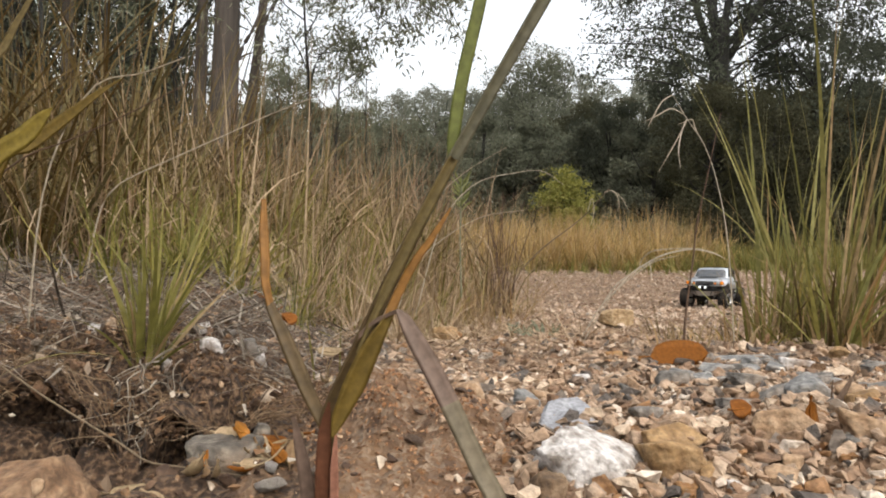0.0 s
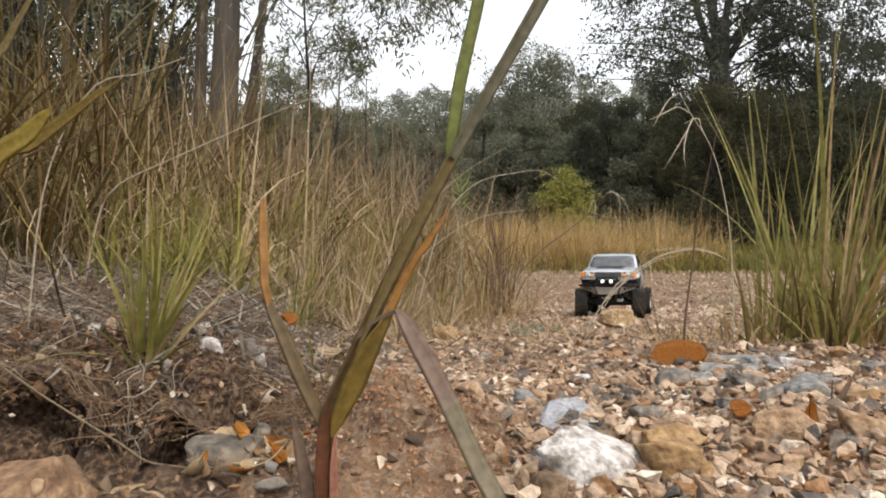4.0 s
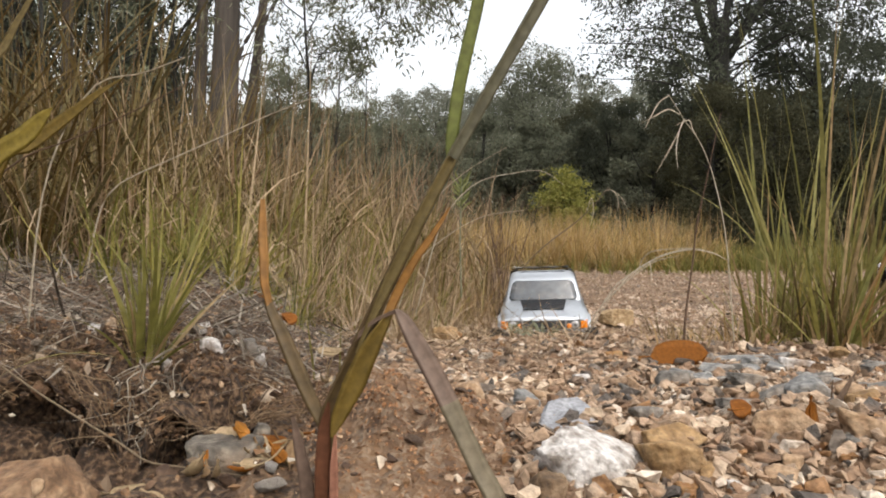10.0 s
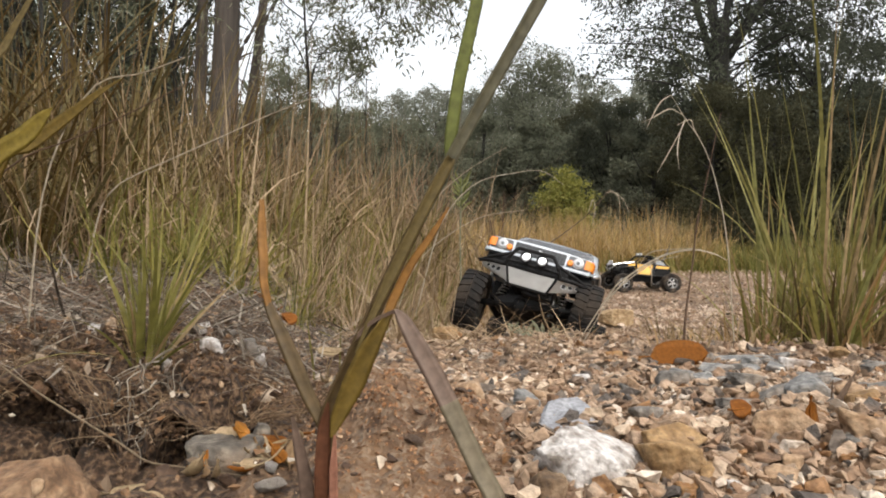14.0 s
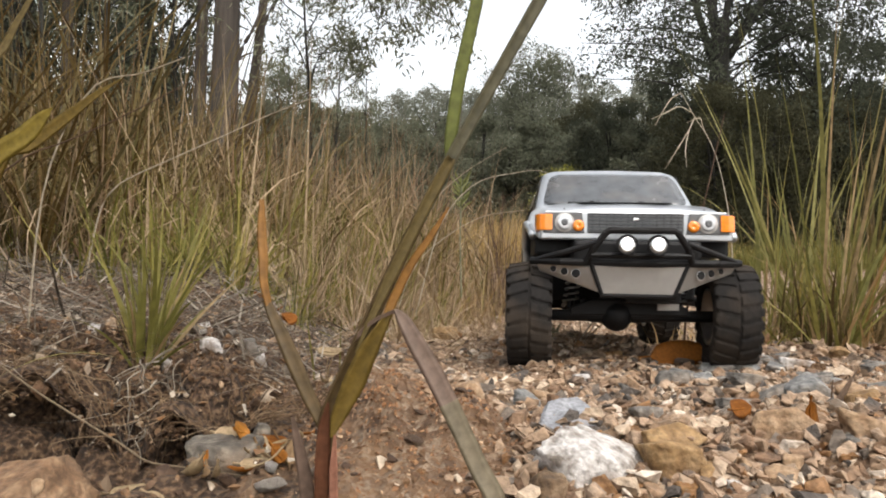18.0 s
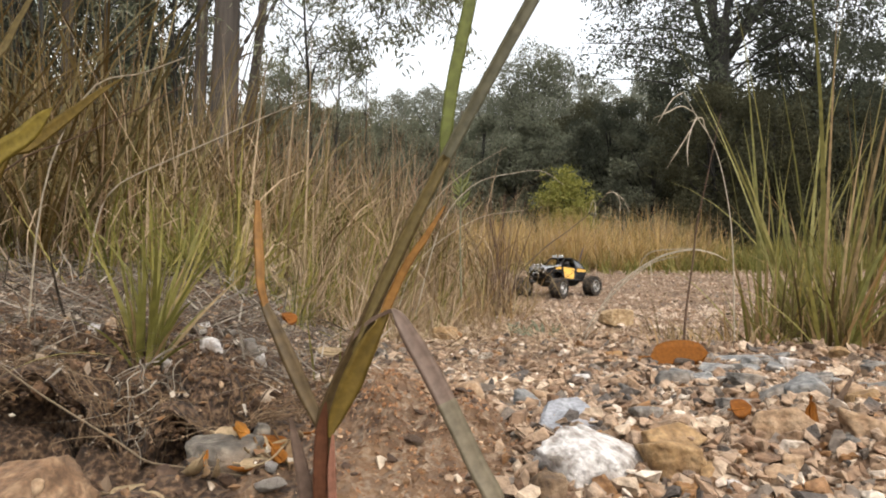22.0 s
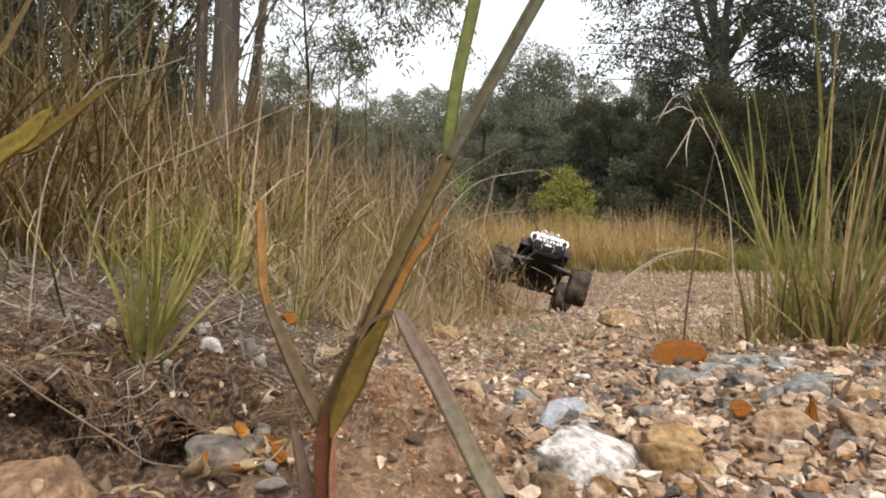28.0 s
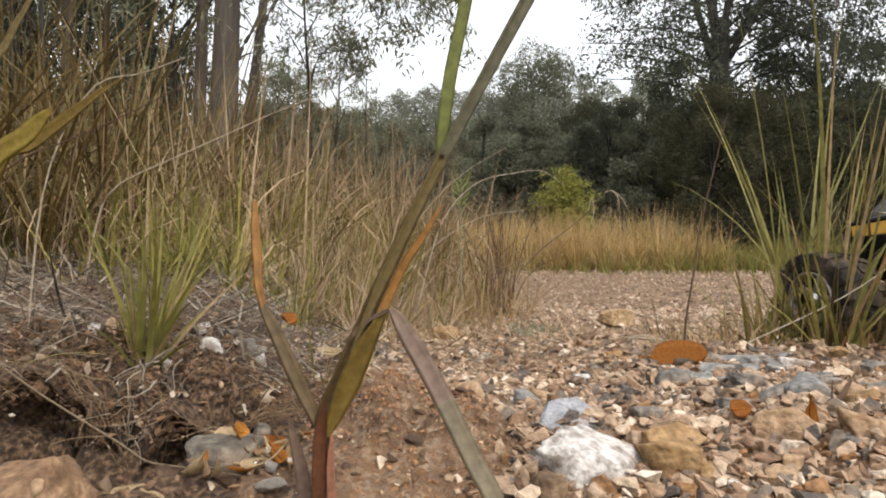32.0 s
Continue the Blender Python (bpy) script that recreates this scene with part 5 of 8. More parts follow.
    for i in range(min(260, len(p))):
        ob = new("stone", meshes[i % 24])
        ob.matrix_basis = Matrix.LocRotScale(p[i], Matrix(m[i].tolist()).to_quaternion(), (s[i],) * 3)
        tagged(ob, "angular broken stone lying in the track's gravel", "stone", "loose stones")
    pale = [mesh_of("stone", worn_stone(440 + i, 0.5, 2, 5, 30.0, 0.75, 0.25)[0], BALLS[2][1], PALE_STONE) for i in range(8)]
    for i in range(70):
        x, y = r.uniform(-0.48, -0.04), r.uniform(0.50, 0.86) if i % 4 else r.uniform(0.37, 0.42)
        k = r.uniform(0.005, 0.014) * (1.0 if i % 5 else 1.4)
        ob = new("stone", pale[i % 8])
        ob.matrix_basis = Matrix.LocRotScale((x, y, float(land(x, y)) + 0.3 * k + (0.010 if 0.485 < y < 0.52 else 0.0)), Euler((r.normal(0, 0.3), r.normal(0, 0.3), r.uniform(0, 6.28))), (k,) * 3)
        tagged(ob, "small pale stone lying on the crumbling bank", "stone", "pale stones on the bank")
    sets = [scatter(5200, -0.75, 0.04, 0.34, 1.0, 0.003, 0.012, lambda x, y: (1.05 - on_track(x, y)) * np.where((y > 0.42) & (y < 0.495) & (x < -0.1), 0.0, 1.0), 0.3, 0.6),
            scatter(420, -0.6, -0.1, 0.38, 0.66, 0.008, 0.024, lambda x, y: np.where((y > 0.42) & (y < 0.495), 0.0, 1.0), 0.35, 0.6),
            scatter(5200, -0.45, -0.07, 0.485, 0.62, 0.0018, 0.008, None, 0.15, 0.6)]
    v, f = gravel_mesh(sets)
    tagged(new("dirt_clods", mesh_of("dirt_clods", v, f, DIRT)), "crumbled brown dirt clods of the bank", "dirt", kind="stuff")
    v, f = gravel_mesh([scatter(9000, -0.11, 0.07, 0.34, 0.58, 0.0012, 0.0050, lambda x, y: 1.1 - np.hypot((x + 0.02) / 0.09, (y - 0.46) / 0.12), 0.3, 0.6)])
    tagged(new("dirt_crumbs", mesh_of("dirt_crumbs", v, f, CRUMB)), "crumbly orange-brown dirt of the mound", "dirt", kind="stuff")


build_rocks()


def ribbon_mesh(name, pts, widths, mat, face=(0.25, -1.0, 0.15), fold=0.25, thick=0.0004, n=22):
    """A long leaf with a folded midrib along a curve."""
    c = curve_through(pts, n)
    d = np.gradient(c, axis=0)
    d /= np.linalg.norm(d, axis=1)[:, None]
    fc = np.array(face) / np.linalg.norm(face)
    side = np.cross(d, fc)
    side /= np.linalg.norm(side, axis=1)[:, None]
    up = np.cross(side, d)
    w = np.interp(np.linspace(0, 1, n), np.linspace(0, 1, len(widths)), widths)[:, None] / 2
    cols = []
    for u, back in ((-1, 0), (-0.5, 0), (0, 0), (0.5, 0), (1, 0), (0.5, 1), (0, 1), (-0.5, 1)):
        cols.append(c + side * w * u - up * (w * fold * (1 - abs(u)) + thick * back))
    v = np.stack(cols, 1).reshape(-1, 3)
    i = np.arange(n - 1)[:, None] * 8 + np.arange(8)[None]
    j = np.arange(n - 1)[:, None] * 8 + (np.arange(8)[None] + 1) % 8
    f = np.stack([i.ravel(), j.ravel(), j.ravel() + 8, i.ravel() + 8], 1)
    return mesh_of(name, v, f, mat, True)


def rooted(name, label, base, category="grass stalk"):
    """An Empty at the foot of a plant, so that it can bend about its foot."""
    ob = tagged(new(name), label, category)
    ob.matrix_basis = pose(*base)
    return ob


def leaf_part(owner, name, pts, widths, mat, label="", **k):
    o = np.array(owner.matrix_basis.translation)
    p = new(name, ribbon_mesh(name, [np.array(q) - o for q in pts], widths, mat, **k))
    p.parent = owner
    return tagged(p, label) if label else p


def stem_part(owner, name, pts, r0, r1, mat, n=18):
    o = np.array(owner.matrix_basis.translation)
    p = new(name, mesh_of(name, *tube(curve_through([np.array(q) - o for q in pts], n), np.linspace(r0, r1, n), 8), mat, True))
    p.parent = owner
    return p


def blade_paint(name, low, high, rough=0.5):
    return leaf_material(name, [(0.0, low), (1.0, high)], rough, 0.2, False, 320.0)


REED_GREEN = blade_paint("reed_green", (0.110, 0.081, 0.030), (0.145, 0.106, 0.040))
REED_BLUE = blade_paint("reed_blue_green", (0.087, 0.078, 0.046), (0.114, 0.104, 0.064))
REED_FRESH = blade_paint("reed_fresh_green", (0.125, 0.14, 0.035), (0.165, 0.175, 0.045))
REED_OLIVE = blade_paint("reed_olive", (0.095, 0.063, 0.013), (0.134, 0.088, 0.018))
REED_PURPLE = blade_paint("reed_faded_purple", (0.143, 0.095, 0.071), (0.190, 0.133, 0.095))
REED_FADED = blade_paint("reed_grey_olive", (0.122, 0.098, 0.062), (0.158, 0.128, 0.082))
REED_PINK = blade_paint("reed_pink_husk", (0.20, 0.085, 0.055), (0.26, 0.12, 0.08))
REED_ORANGE = blade_paint("reed_orange_brown", (0.190, 0.088, 0.020), (0.26, 0.125, 0.030))
REED_BROWN = blade_paint("reed_brown", (0.085, 0.056, 0.024), (0.12, 0.080, 0.036))
SPIKY = blade_paint("light_green_weed", (0.15, 0.165, 0.05), (0.20, 0.21, 0.075))
REED_RED = blade_paint("reed_red_stem", (0.105, 0.04, 0.02), (0.145, 0.06, 0.028))
DRY_STEM = blade_paint("dry_pale_stem", (0.334, 0.276, 0.204), (0.415, 0.360, 0.279))
BROWN_STEM = blade_paint("dry_brown_stem", (0.14, 0.10, 0.062), (0.21, 0.155, 0.10))
DARK_STEM = blade_paint("dark_twig", (0.075, 0.042, 0.028), (0.12, 0.074, 0.048))
LEAF_BROWN = blade_paint("dead_leaf", (0.190, 0.062, 0.006), (0.225, 0.080, 0.008), 0.75)
LEAF_ORANGE = blade_paint("orange_dead_leaf", (0.30, 0.115, 0.015), (0.37, 0.16, 0.026), 0.6)
LEAF_GOLD = blade_paint("golden_drying_leaf", (0.155, 0.115, 0.020), (0.215, 0.155, 0.028))
LEAF_TAN = blade_paint("tan_dead_leaf", (0.16, 0.095, 0.045), (0.23, 0.145, 0.075), 0.7)
LEAF_PALE = blade_paint("pale_dead_leaf", (0.297, 0.218, 0.125), (0.363, 0.264, 0.158), 0.7)
WEED = blade_paint("grey_green_weed", (0.17, 0.185, 0.12), (0.235, 0.245, 0.17))


def build_reed():
    reed = rooted("reed", "tall green reed with drying orange and purple leaves", (-0.0364, 0.22, 0.0), "reed")
    leaf_part(reed, "stem", [(-0.0366, 0.22, -0.02), (-0.0364, 0.22, 0.0295), (-0.0366, 0.22, 0.0577), (-0.0345, 0.22, 0.0674), (-0.0271, 0.22, 0.0833), (-0.0168, 0.22, 0.1055), (-0.0070, 0.22, 0.1252)],
              [0.0056, 0.0056, 0.0052, 0.0050, 0.0050, 0.0046, 0.0042], REED_BROWN, "brown-olive folded stem leaf", fold=0.6, n=26)
    leaf_part(reed, "stem_top", [(-0.0070, 0.22, 0.1252), (0.0025, 0.22, 0.1432), (0.0110, 0.22, 0.1585),
              (0.0218, 0.22, 0.1776), (0.0322, 0.22, 0.1958), (0.0391, 0.22, 0.2086)], [0.0042, 0.0040, 0.0040, 0.0042, 0.0044, 0.0044], REED_BLUE, "blue-green folded stem leaf", fold=0.6, n=24)
    leaf_part(reed, "stem_base", [(-0.0372, 0.2187, -0.02), (-0.0374, 0.2187, 0.0353), (-0.0374, 0.2187, 0.0500), (-0.0368, 0.2188, 0.0600), (-0.0356, 0.2189, 0.0680)], [0.0054, 0.0050, 0.0046, 0.0040, 0.0006], REED_RED, "reddish stem base", fold=0.6)
    leaf_part(reed, "stem_husk", [(-0.0338, 0.2180, -0.02), (-0.0338, 0.2180, 0.0353), (-0.0338, 0.2180, 0.0480), (-0.0334, 0.2181, 0.0580)], [0.0030, 0.0028, 0.0026, 0.0008], REED_PINK, "pinkish husk round the stem base", fold=0.5)
    leaf_part(reed, "sheath", [(-0.0345, 0.2183, 0.0572), (-0.0324, 0.218, 0.0634), (-0.0275, 0.2178, 0.0739), (-0.0227, 0.2178, 0.0844), (-0.0187, 0.218, 0.0915), (-0.0159, 0.2185, 0.0964)], [0.0010, 0.0046, 0.0072, 0.0062, 0.0036, 0.0018], REED_OLIVE, "olive leaf sheath", fold=0.4)
    leaf_part(reed, "stem_sheath", [(-0.0271, 0.2190, 0.0833), (-0.0168, 0.2190, 0.1055), (-0.0070, 0.2190, 0.1252), (0.0025, 0.2190, 0.1432), (0.0032, 0.219, 0.1445)], [0.0006, 0.0036, 0.0036, 0.0036, 0.0006], REED_GREEN, "green stem sheath", fold=0.7)
    leaf_part(reed, "upper_leaf", [(0.0024, 0.222, 0.1431), (0.0034, 0.222, 0.1526), (0.0062, 0.222, 0.1708), (0.0113, 0.222, 0.1929), (0.0139, 0.222, 0.2058)], [0.0022, 0.0042, 0.0044, 0.0042, 0.0040], REED_FRESH, "fresh green leaf blade")
    leaf_part(reed, "brown_leaf", [(-0.0181, 0.2195, 0.0922), (-0.0151, 0.221, 0.1001), (-0.0097, 0.222, 0.1109), (-0.0034, 0.223, 0.1200), (0.0026, 0.224, 0.1295)], [0.0030, 0.0030, 0.0028, 0.0022, 0.0006], REED_ORANGE, "drying orange leaf tip")
    leaf_part(reed, "bent_leaf_neck", [(-0.0290, 0.2205, 0.0862), (-0.0220, 0.219, 0.0928), (-0.0166, 0.2175, 0.0957), (-0.0142, 0.216, 0.0966)], [0.0016, 0.0014, 0.0012, 0.0014], REED_PURPLE, "thin neck of the broken leaf")
    leaf_part(reed, "bent_leaf", [(-0.0142, 0.216, 0.0972), (-0.0118, 0.2145, 0.0942), (-0.0079, 0.2125, 0.0875), (-0.0027, 0.2105, 0.0785), (0.0020, 0.208, 0.0697)],
              [0.0010, 0.0042, 0.0058, 0.0062, 0.0062], REED_PURPLE, "faded purple leaf bent over")
    leaf_part(reed, "bent_leaf_tip", [(0.0020, 0.208, 0.0697), (0.0066, 0.2055, 0.0603), (0.0111, 0.203, 0.0511), (0.0155, 0.2, 0.0432), (0.0190, 0.198, 0.030)],
              [0.0062, 0.0060, 0.0060, 0.0060, 0.004], REED_FADED, "grey-olive lower half of the bent leaf")
    leaf_part(reed, "brown_leaf_base", [(-0.0375, 0.22, 0.0600), (-0.0387, 0.22, 0.0633), (-0.0422, 0.221, 0.0698), (-0.0472, 0.2225, 0.0803), (-0.0520, 0.2245, 0.0900), (-0.0549, 0.2258, 0.0954), (-0.0571, 0.227, 0.0999)], [0.0030, 0.0038, 0.0044, 0.0050, 0.0042, 0.0034, 0.0026], REED_BROWN, "brown leaf base")
    leaf_part(reed, "orange_leaf", [(-0.0560, 0.2266, 0.0975), (-0.0580, 0.2275, 0.1054), (-0.0586, 0.229, 0.1128), (-0.0596, 0.231, 0.1222), (-0.0602, 0.233, 0.1333)],
              [0.0022, 0.0028, 0.0032, 0.0032, 0.0016], REED_ORANGE, "dead orange leaf tip")
    leaf_part(reed, "low_leaf", [(-0.0414, 0.225, 0.0141), (-0.0427, 0.225, 0.0313), (-0.0439, 0.225, 0.0421), (-0.0461, 0.225, 0.0529), (-0.0481, 0.225, 0.0622)], [0.005, 0.005, 0.0046, 0.0036, 0.0012], REED_PURPLE, "short purple leaf")
    return reed


def build_stalks():
    """Single stalks; gives back those that sway."""
    a = rooted("long_grass_leaf", "broad golden drying grass leaf arching from the bank", (-0.262, 0.36, 0.02), "grass leaf")
    leaf_part(a, "leaf_blade", [(-0.262, 0.36, -0.03), (-0.256, 0.35, 0.08), (-0.2285, 0.34, 0.153), (-0.2053, 0.34, 0.1753), (-0.1971, 0.34, 0.1842), (-0.1924, 0.34, 0.1887)], [0.006, 0.009, 0.011, 0.010, 0.006, 0.001], LEAF_GOLD)
    b = rooted("long_grass_leaf", "long olive grass leaf arching from the bank", (-0.30, 0.42, 0.02), "grass leaf")
    leaf_part(b, "leaf_blade", [(-0.3, 0.42, -0.03), (-0.285, 0.41, 0.06), (-0.259, 0.4, 0.1654), (-0.238, 0.4, 0.1818), (-0.2187, 0.4, 0.1966), (-0.2009, 0.4, 0.2104), (-0.1863, 0.4, 0.2196)],
              [0.004, 0.006, 0.0090, 0.0085, 0.0070, 0.0040, 0.0006], REED_OLIVE)
    c = rooted("long_grass_leaf", "green grass leaf standing on the bank", (-0.30, 0.42, 0.02), "grass leaf")
    leaf_part(c, "leaf_blade", [(-0.295, 0.415, -0.03), (-0.285, 0.41, 0.12), (-0.2633, 0.40, 0.2197), (-0.2539, 0.40, 0.2395), (-0.2475, 0.40, 0.2527), (-0.232, 0.40, 0.280)], [0.004, 0.005, 0.006, 0.005, 0.004, 0.002], REED_GREEN)
    d = rooted("long_grass", "thin dark grass stem leaning over the bank", (-0.36, 0.52, 0.03))
    stem_part(d, "stem", [(-0.36, 0.52, 0.01), (-0.345, 0.50, 0.14), (-0.3077, 0.50, 0.1863), (-0.2712, 0.50, 0.2019), (-0.2306, 0.50, 0.2203), (-0.1858, 0.50, 0.243), (-0.141, 0.50, 0.2636)], 0.0008, 0.0003, DARK_STEM)
    e = rooted("long_grass", "long bleached grass stem leaning over the bank", (-0.5, 1.0, 0.07))
    stem_part(e, "stem", [(-0.52, 1.0, 0.05), (-0.50, 1.0, 0.17), (-0.4724, 1.0, 0.2270), (-0.3936, 1.0, 0.2669), (-0.3123, 1.0, 0.3035), (-0.2528, 1.0, 0.3311), (-0.1821, 1.0, 0.3590)], 0.0014, 0.0007, DRY_STEM)
    g = rooted("long_grass", "pale grass stem leaning over the bank", (-0.33, 0.6, 0.03))
    stem_part(g, "stem", [(-0.36, 0.6, 0.02), (-0.345, 0.6, 0.18), (-0.3068, 0.6, 0.2641), (-0.2600, 0.6, 0.2800), (-0.2244, 0.6, 0.2932)], 0.0009, 0.0005, DRY_STEM)
    seed = rooted("seed_stalk", "dry grass stalk with a drooping pale seed head", (0.3973, 0.95, 0.0), "grass stalk")
    stem_part(seed, "stem", [(0.3973, 0.95, -0.01), (0.3895, 0.95, 0.1448), (0.375, 0.95, 0.23), (0.3577, 0.95, 0.2806), (0.3348, 0.95, 0.3157), (0.3156, 0.95, 0.3486)], 0.0010, 0.0004, DRY_STEM)
    for pts in ([(0.3156, 0.95, 0.3486), (0.300, 0.945, 0.338), (0.287, 0.94, 0.318), (0.278, 0.94, 0.300)], [(0.330, 0.95, 0.322), (0.312, 0.945, 0.328), (0.292, 0.94, 0.318), (0.272, 0.94, 0.308)],
                [(0.336, 0.95, 0.315), (0.322, 0.945, 0.290), (0.305, 0.94, 0.262), (0.292, 0.94, 0.240)], [(0.3577, 0.95, 0.2806), (0.345, 0.945, 0.300), (0.338, 0.94, 0.312), (0.320, 0.94, 0.305)],
                [(0.3348, 0.95, 0.3157), (0.326, 0.945, 0.296), (0.320, 0.94, 0.270), (0.322, 0.94, 0.245)]):
        leaf_part(seed, "seed_strand", pts, [0.0012, 0.0018, 0.0016, 0.0005], DRY_STEM)
    arch = rooted("grass_stalk", "pale dry grass stalk arching over the gravel", (0.2009, 1.05, 0.0))
    leaf_part(arch, "stem", [(0.2009, 1.05, -0.005), (0.2542, 1.05, 0.0759), (0.2755, 1.05, 0.0955), (0.3096, 1.05, 0.1185), (0.3395, 1.05, 0.1322), (0.3779, 1.05, 0.1390), (0.4095, 1.05, 0.1325), (0.4290, 1.05, 0.1222)], [0.0020, 0.0024, 0.0027, 0.0029, 0.0029, 0.0026, 0.002, 0.0007], DRY_STEM, n=34)
    leaf_part(arch, "side_strand", [(0.2100, 1.045, 0.000), (0.2500, 1.046, 0.0640), (0.2755, 1.047, 0.0905), (0.3096, 1.048, 0.1150), (0.3300, 1.049, 0.1240), (0.3560, 1.048, 0.1290)], [0.0012, 0.0016, 0.0018, 0.0018, 0.0014, 0.0005], DRY_STEM)
    leaf_part(arch, "side_strand", [(0.2950, 1.05, 0.1100), (0.3020, 1.048, 0.1260), (0.3170, 1.047, 0.1362), (0.3450, 1.047, 0.1392), (0.3800, 1.048, 0.1412)], [0.0012, 0.0015, 0.0016, 0.0016, 0.0006], DRY_STEM)
    leaf_part(arch, "side_strand", [(0.3110, 1.049, 0.1200), (0.3135, 1.048, 0.1060), (0.3130, 1.047, 0.0820)], [0.0012, 0.0013, 0.0005], DRY_STEM)
    leaf_part(arch, "side_strand", [(0.2800, 1.049, 0.0990), (0.2620, 1.045, 0.0800), (0.2420, 1.042, 0.0600), (0.2250, 1.04, 0.0380)], [0.0016, 0.0016, 0.0013, 0.0005], DRY_STEM)
    twig = rooted("twig", "thin dark twig standing in the gravel", (0.2954, 0.86, 0.0), "twig")
    stem_part(twig, "stem", [(0.2954, 0.86, -0.01), (0.2993, 0.86, 0.0507), (0.3083, 0.86, 0.1135), (0.3143, 0.86, 0.1625), (0.3268, 0.86, 0.2187), (0.3453, 0.86, 0.3033)], 0.0018, 0.0005, DARK_STEM)
    pb = rooted("dead_blade", "dark purple dead grass blade standing among the stones", (0.2638, 0.5, 0.0), "grass leaf")
    leaf_part(pb, "leaf_blade", [(0.260, 0.5, -0.03), (0.2638, 0.5, -0.015), (0.2738, 0.5, -0.003), (0.2854, 0.5, 0.0191), (0.2967, 0.5, 0.0372)], [0.004, 0.006, 0.009, 0.006, 0.0005], REED_PURPLE)
    stem_part(pb, "thin_stem", [(0.268, 0.5, -0.02), (0.276, 0.5, 0.005), (0.279, 0.5, 0.030)], 0.001, 0.0005, DARK_STEM)
    st = rooted("fallen_grass", "long pale grass stem fallen along the gully", (-0.33, 0.46, 0.03))
    stem_part(st, "stem", [(-0.2863, 0.44, 0.0541), (-0.2517, 0.43, 0.0353), (-0.2218, 0.42, 0.0219), (-0.1865, 0.41, 0.0059), (-0.1704, 0.405, -0.0019), (-0.1464, 0.4, -0.0037), (-0.1095, 0.395, -0.0077), (-0.0703, 0.39, -0.0146)], 0.0007, 0.0005, BROWN_STEM)
    # dark dry weed at the foot of the bank, beyond the dip
    weed = rooted("dry_weed", "dark red-brown dry weed stems at the bank's foot", (0.20, 2.55, -0.03), "weed")
    for i in range(22):
        a, h = rng.normal(0, 0.16), rng.uniform(0.24, 0.46)
        b = (0.195 + (0.045 if i % 2 else 0.0) + rng.normal(0, 0.02), 2.55 + rng.normal(0, 0.03))
        stem_part(weed, "stem", [(b[0], b[1], -0.08), (b[0] + a * h * 0.3, b[1], 0.4 * h - 0.04), (b[0] + a * h + rng.normal(0, 0.01), b[1], h - 0.05)], 0.0022, 0.0008, DARK_STEM)
    stem_part(weed, "branch", [(0.2154, 2.50, -0.0628), (0.2663, 2.50, 0.0795), (0.3577, 2.50, 0.1811), (0.4573, 2.50, 0.2563), (0.5305, 2.50, 0.3193), (0.5976, 2.50, 0.3966)], 0.0030, 0.0014, BROWN_STEM)
    leaf_part(weed, "seed_strand", [(0.5162, 2.48, 0.3136), (0.5323, 2.48, 0.3580), (0.5404, 2.48, 0.3177), (0.5283, 2.48, 0.2612)], [0.0018, 0.0028, 0.0026, 0.001], DRY_STEM)
    leaf_part(weed, "seed_strand", [(0.5928, 2.48, 0.3943), (0.6210, 2.48, 0.3721), (0.6291, 2.48, 0.3378), (0.6250, 2.48, 0.3136)], [0.0018, 0.0028, 0.0026, 0.001], DRY_STEM)
    leaf_part(weed, "seed_strand", [(0.5767, 2.48, 0.3822), (0.6069, 2.48, 0.3862), (0.6412, 2.48, 0.3580), (0.6613, 2.48, 0.3177)], [0.0018, 0.0028, 0.0026, 0.001], DRY_STEM)
    for pts, r in (([(-0.1783, 1.70, -0.0075), (-0.1161, 1.70, 0.1446), (-0.0332, 1.70, 0.2620), (0.0498, 1.70, 0.3422), (0.1562, 1.70, 0.4072)], 0.0020), ([(-0.0677, 1.70, -0.0075), (-0.0055, 1.70, 0.2137), (0.0760, 1.70, 0.3146), (0.1769, 1.70, 0.3436), (0.2446, 1.70, 0.3477), (0.2958, 1.70, 0.3146)], 0.0016), ([(-0.1229, 1.80, -0.0144), (-0.0790, 1.80, 0.1027), (-0.0132, 1.80, 0.1759), (0.0966, 1.80, 0.2417), (0.2137, 1.80, 0.2607)], 0.0014)):
        q = rooted("long_grass", "long bleached grass stem arching out from the bank", pts[0])
        stem_part(q, "stem", pts, r, 0.0006, DRY_STEM, 24)
    spiky = rooted("spiky_weed", "light green weed with a whorl of narrow leaves", (0.050, 1.90, 0.05), "weed")
    stem_part(spiky, "stem", [(0.050, 1.90, 0.03), (0.047, 1.90, 0.20), (0.052, 1.90, 0.345)], 0.0022, 0.0012, WEED)
    for i in range(22):
        a, h = i * 2.4, 0.27 + 0.0036 * i
        dx, dy = math.cos(a) * 0.030, math.sin(a) * 0.030
        leaf_part(spiky, "leaf", [(0.050, 1.90, h), (0.050 + dx * 0.6, 1.90 + dy * 0.6, h + 0.016), (0.050 + dx, 1.90 + dy, h + 0.022 + 0.0008 * i)], [0.002, 0.005, 0.0008], SPIKY)
    # a low leafy weed on the ridge
    low = rooted("leafy_weed", "small grey-green leafy weed on the ridge of the track", (0.165, 1.22, -0.02), "weed")
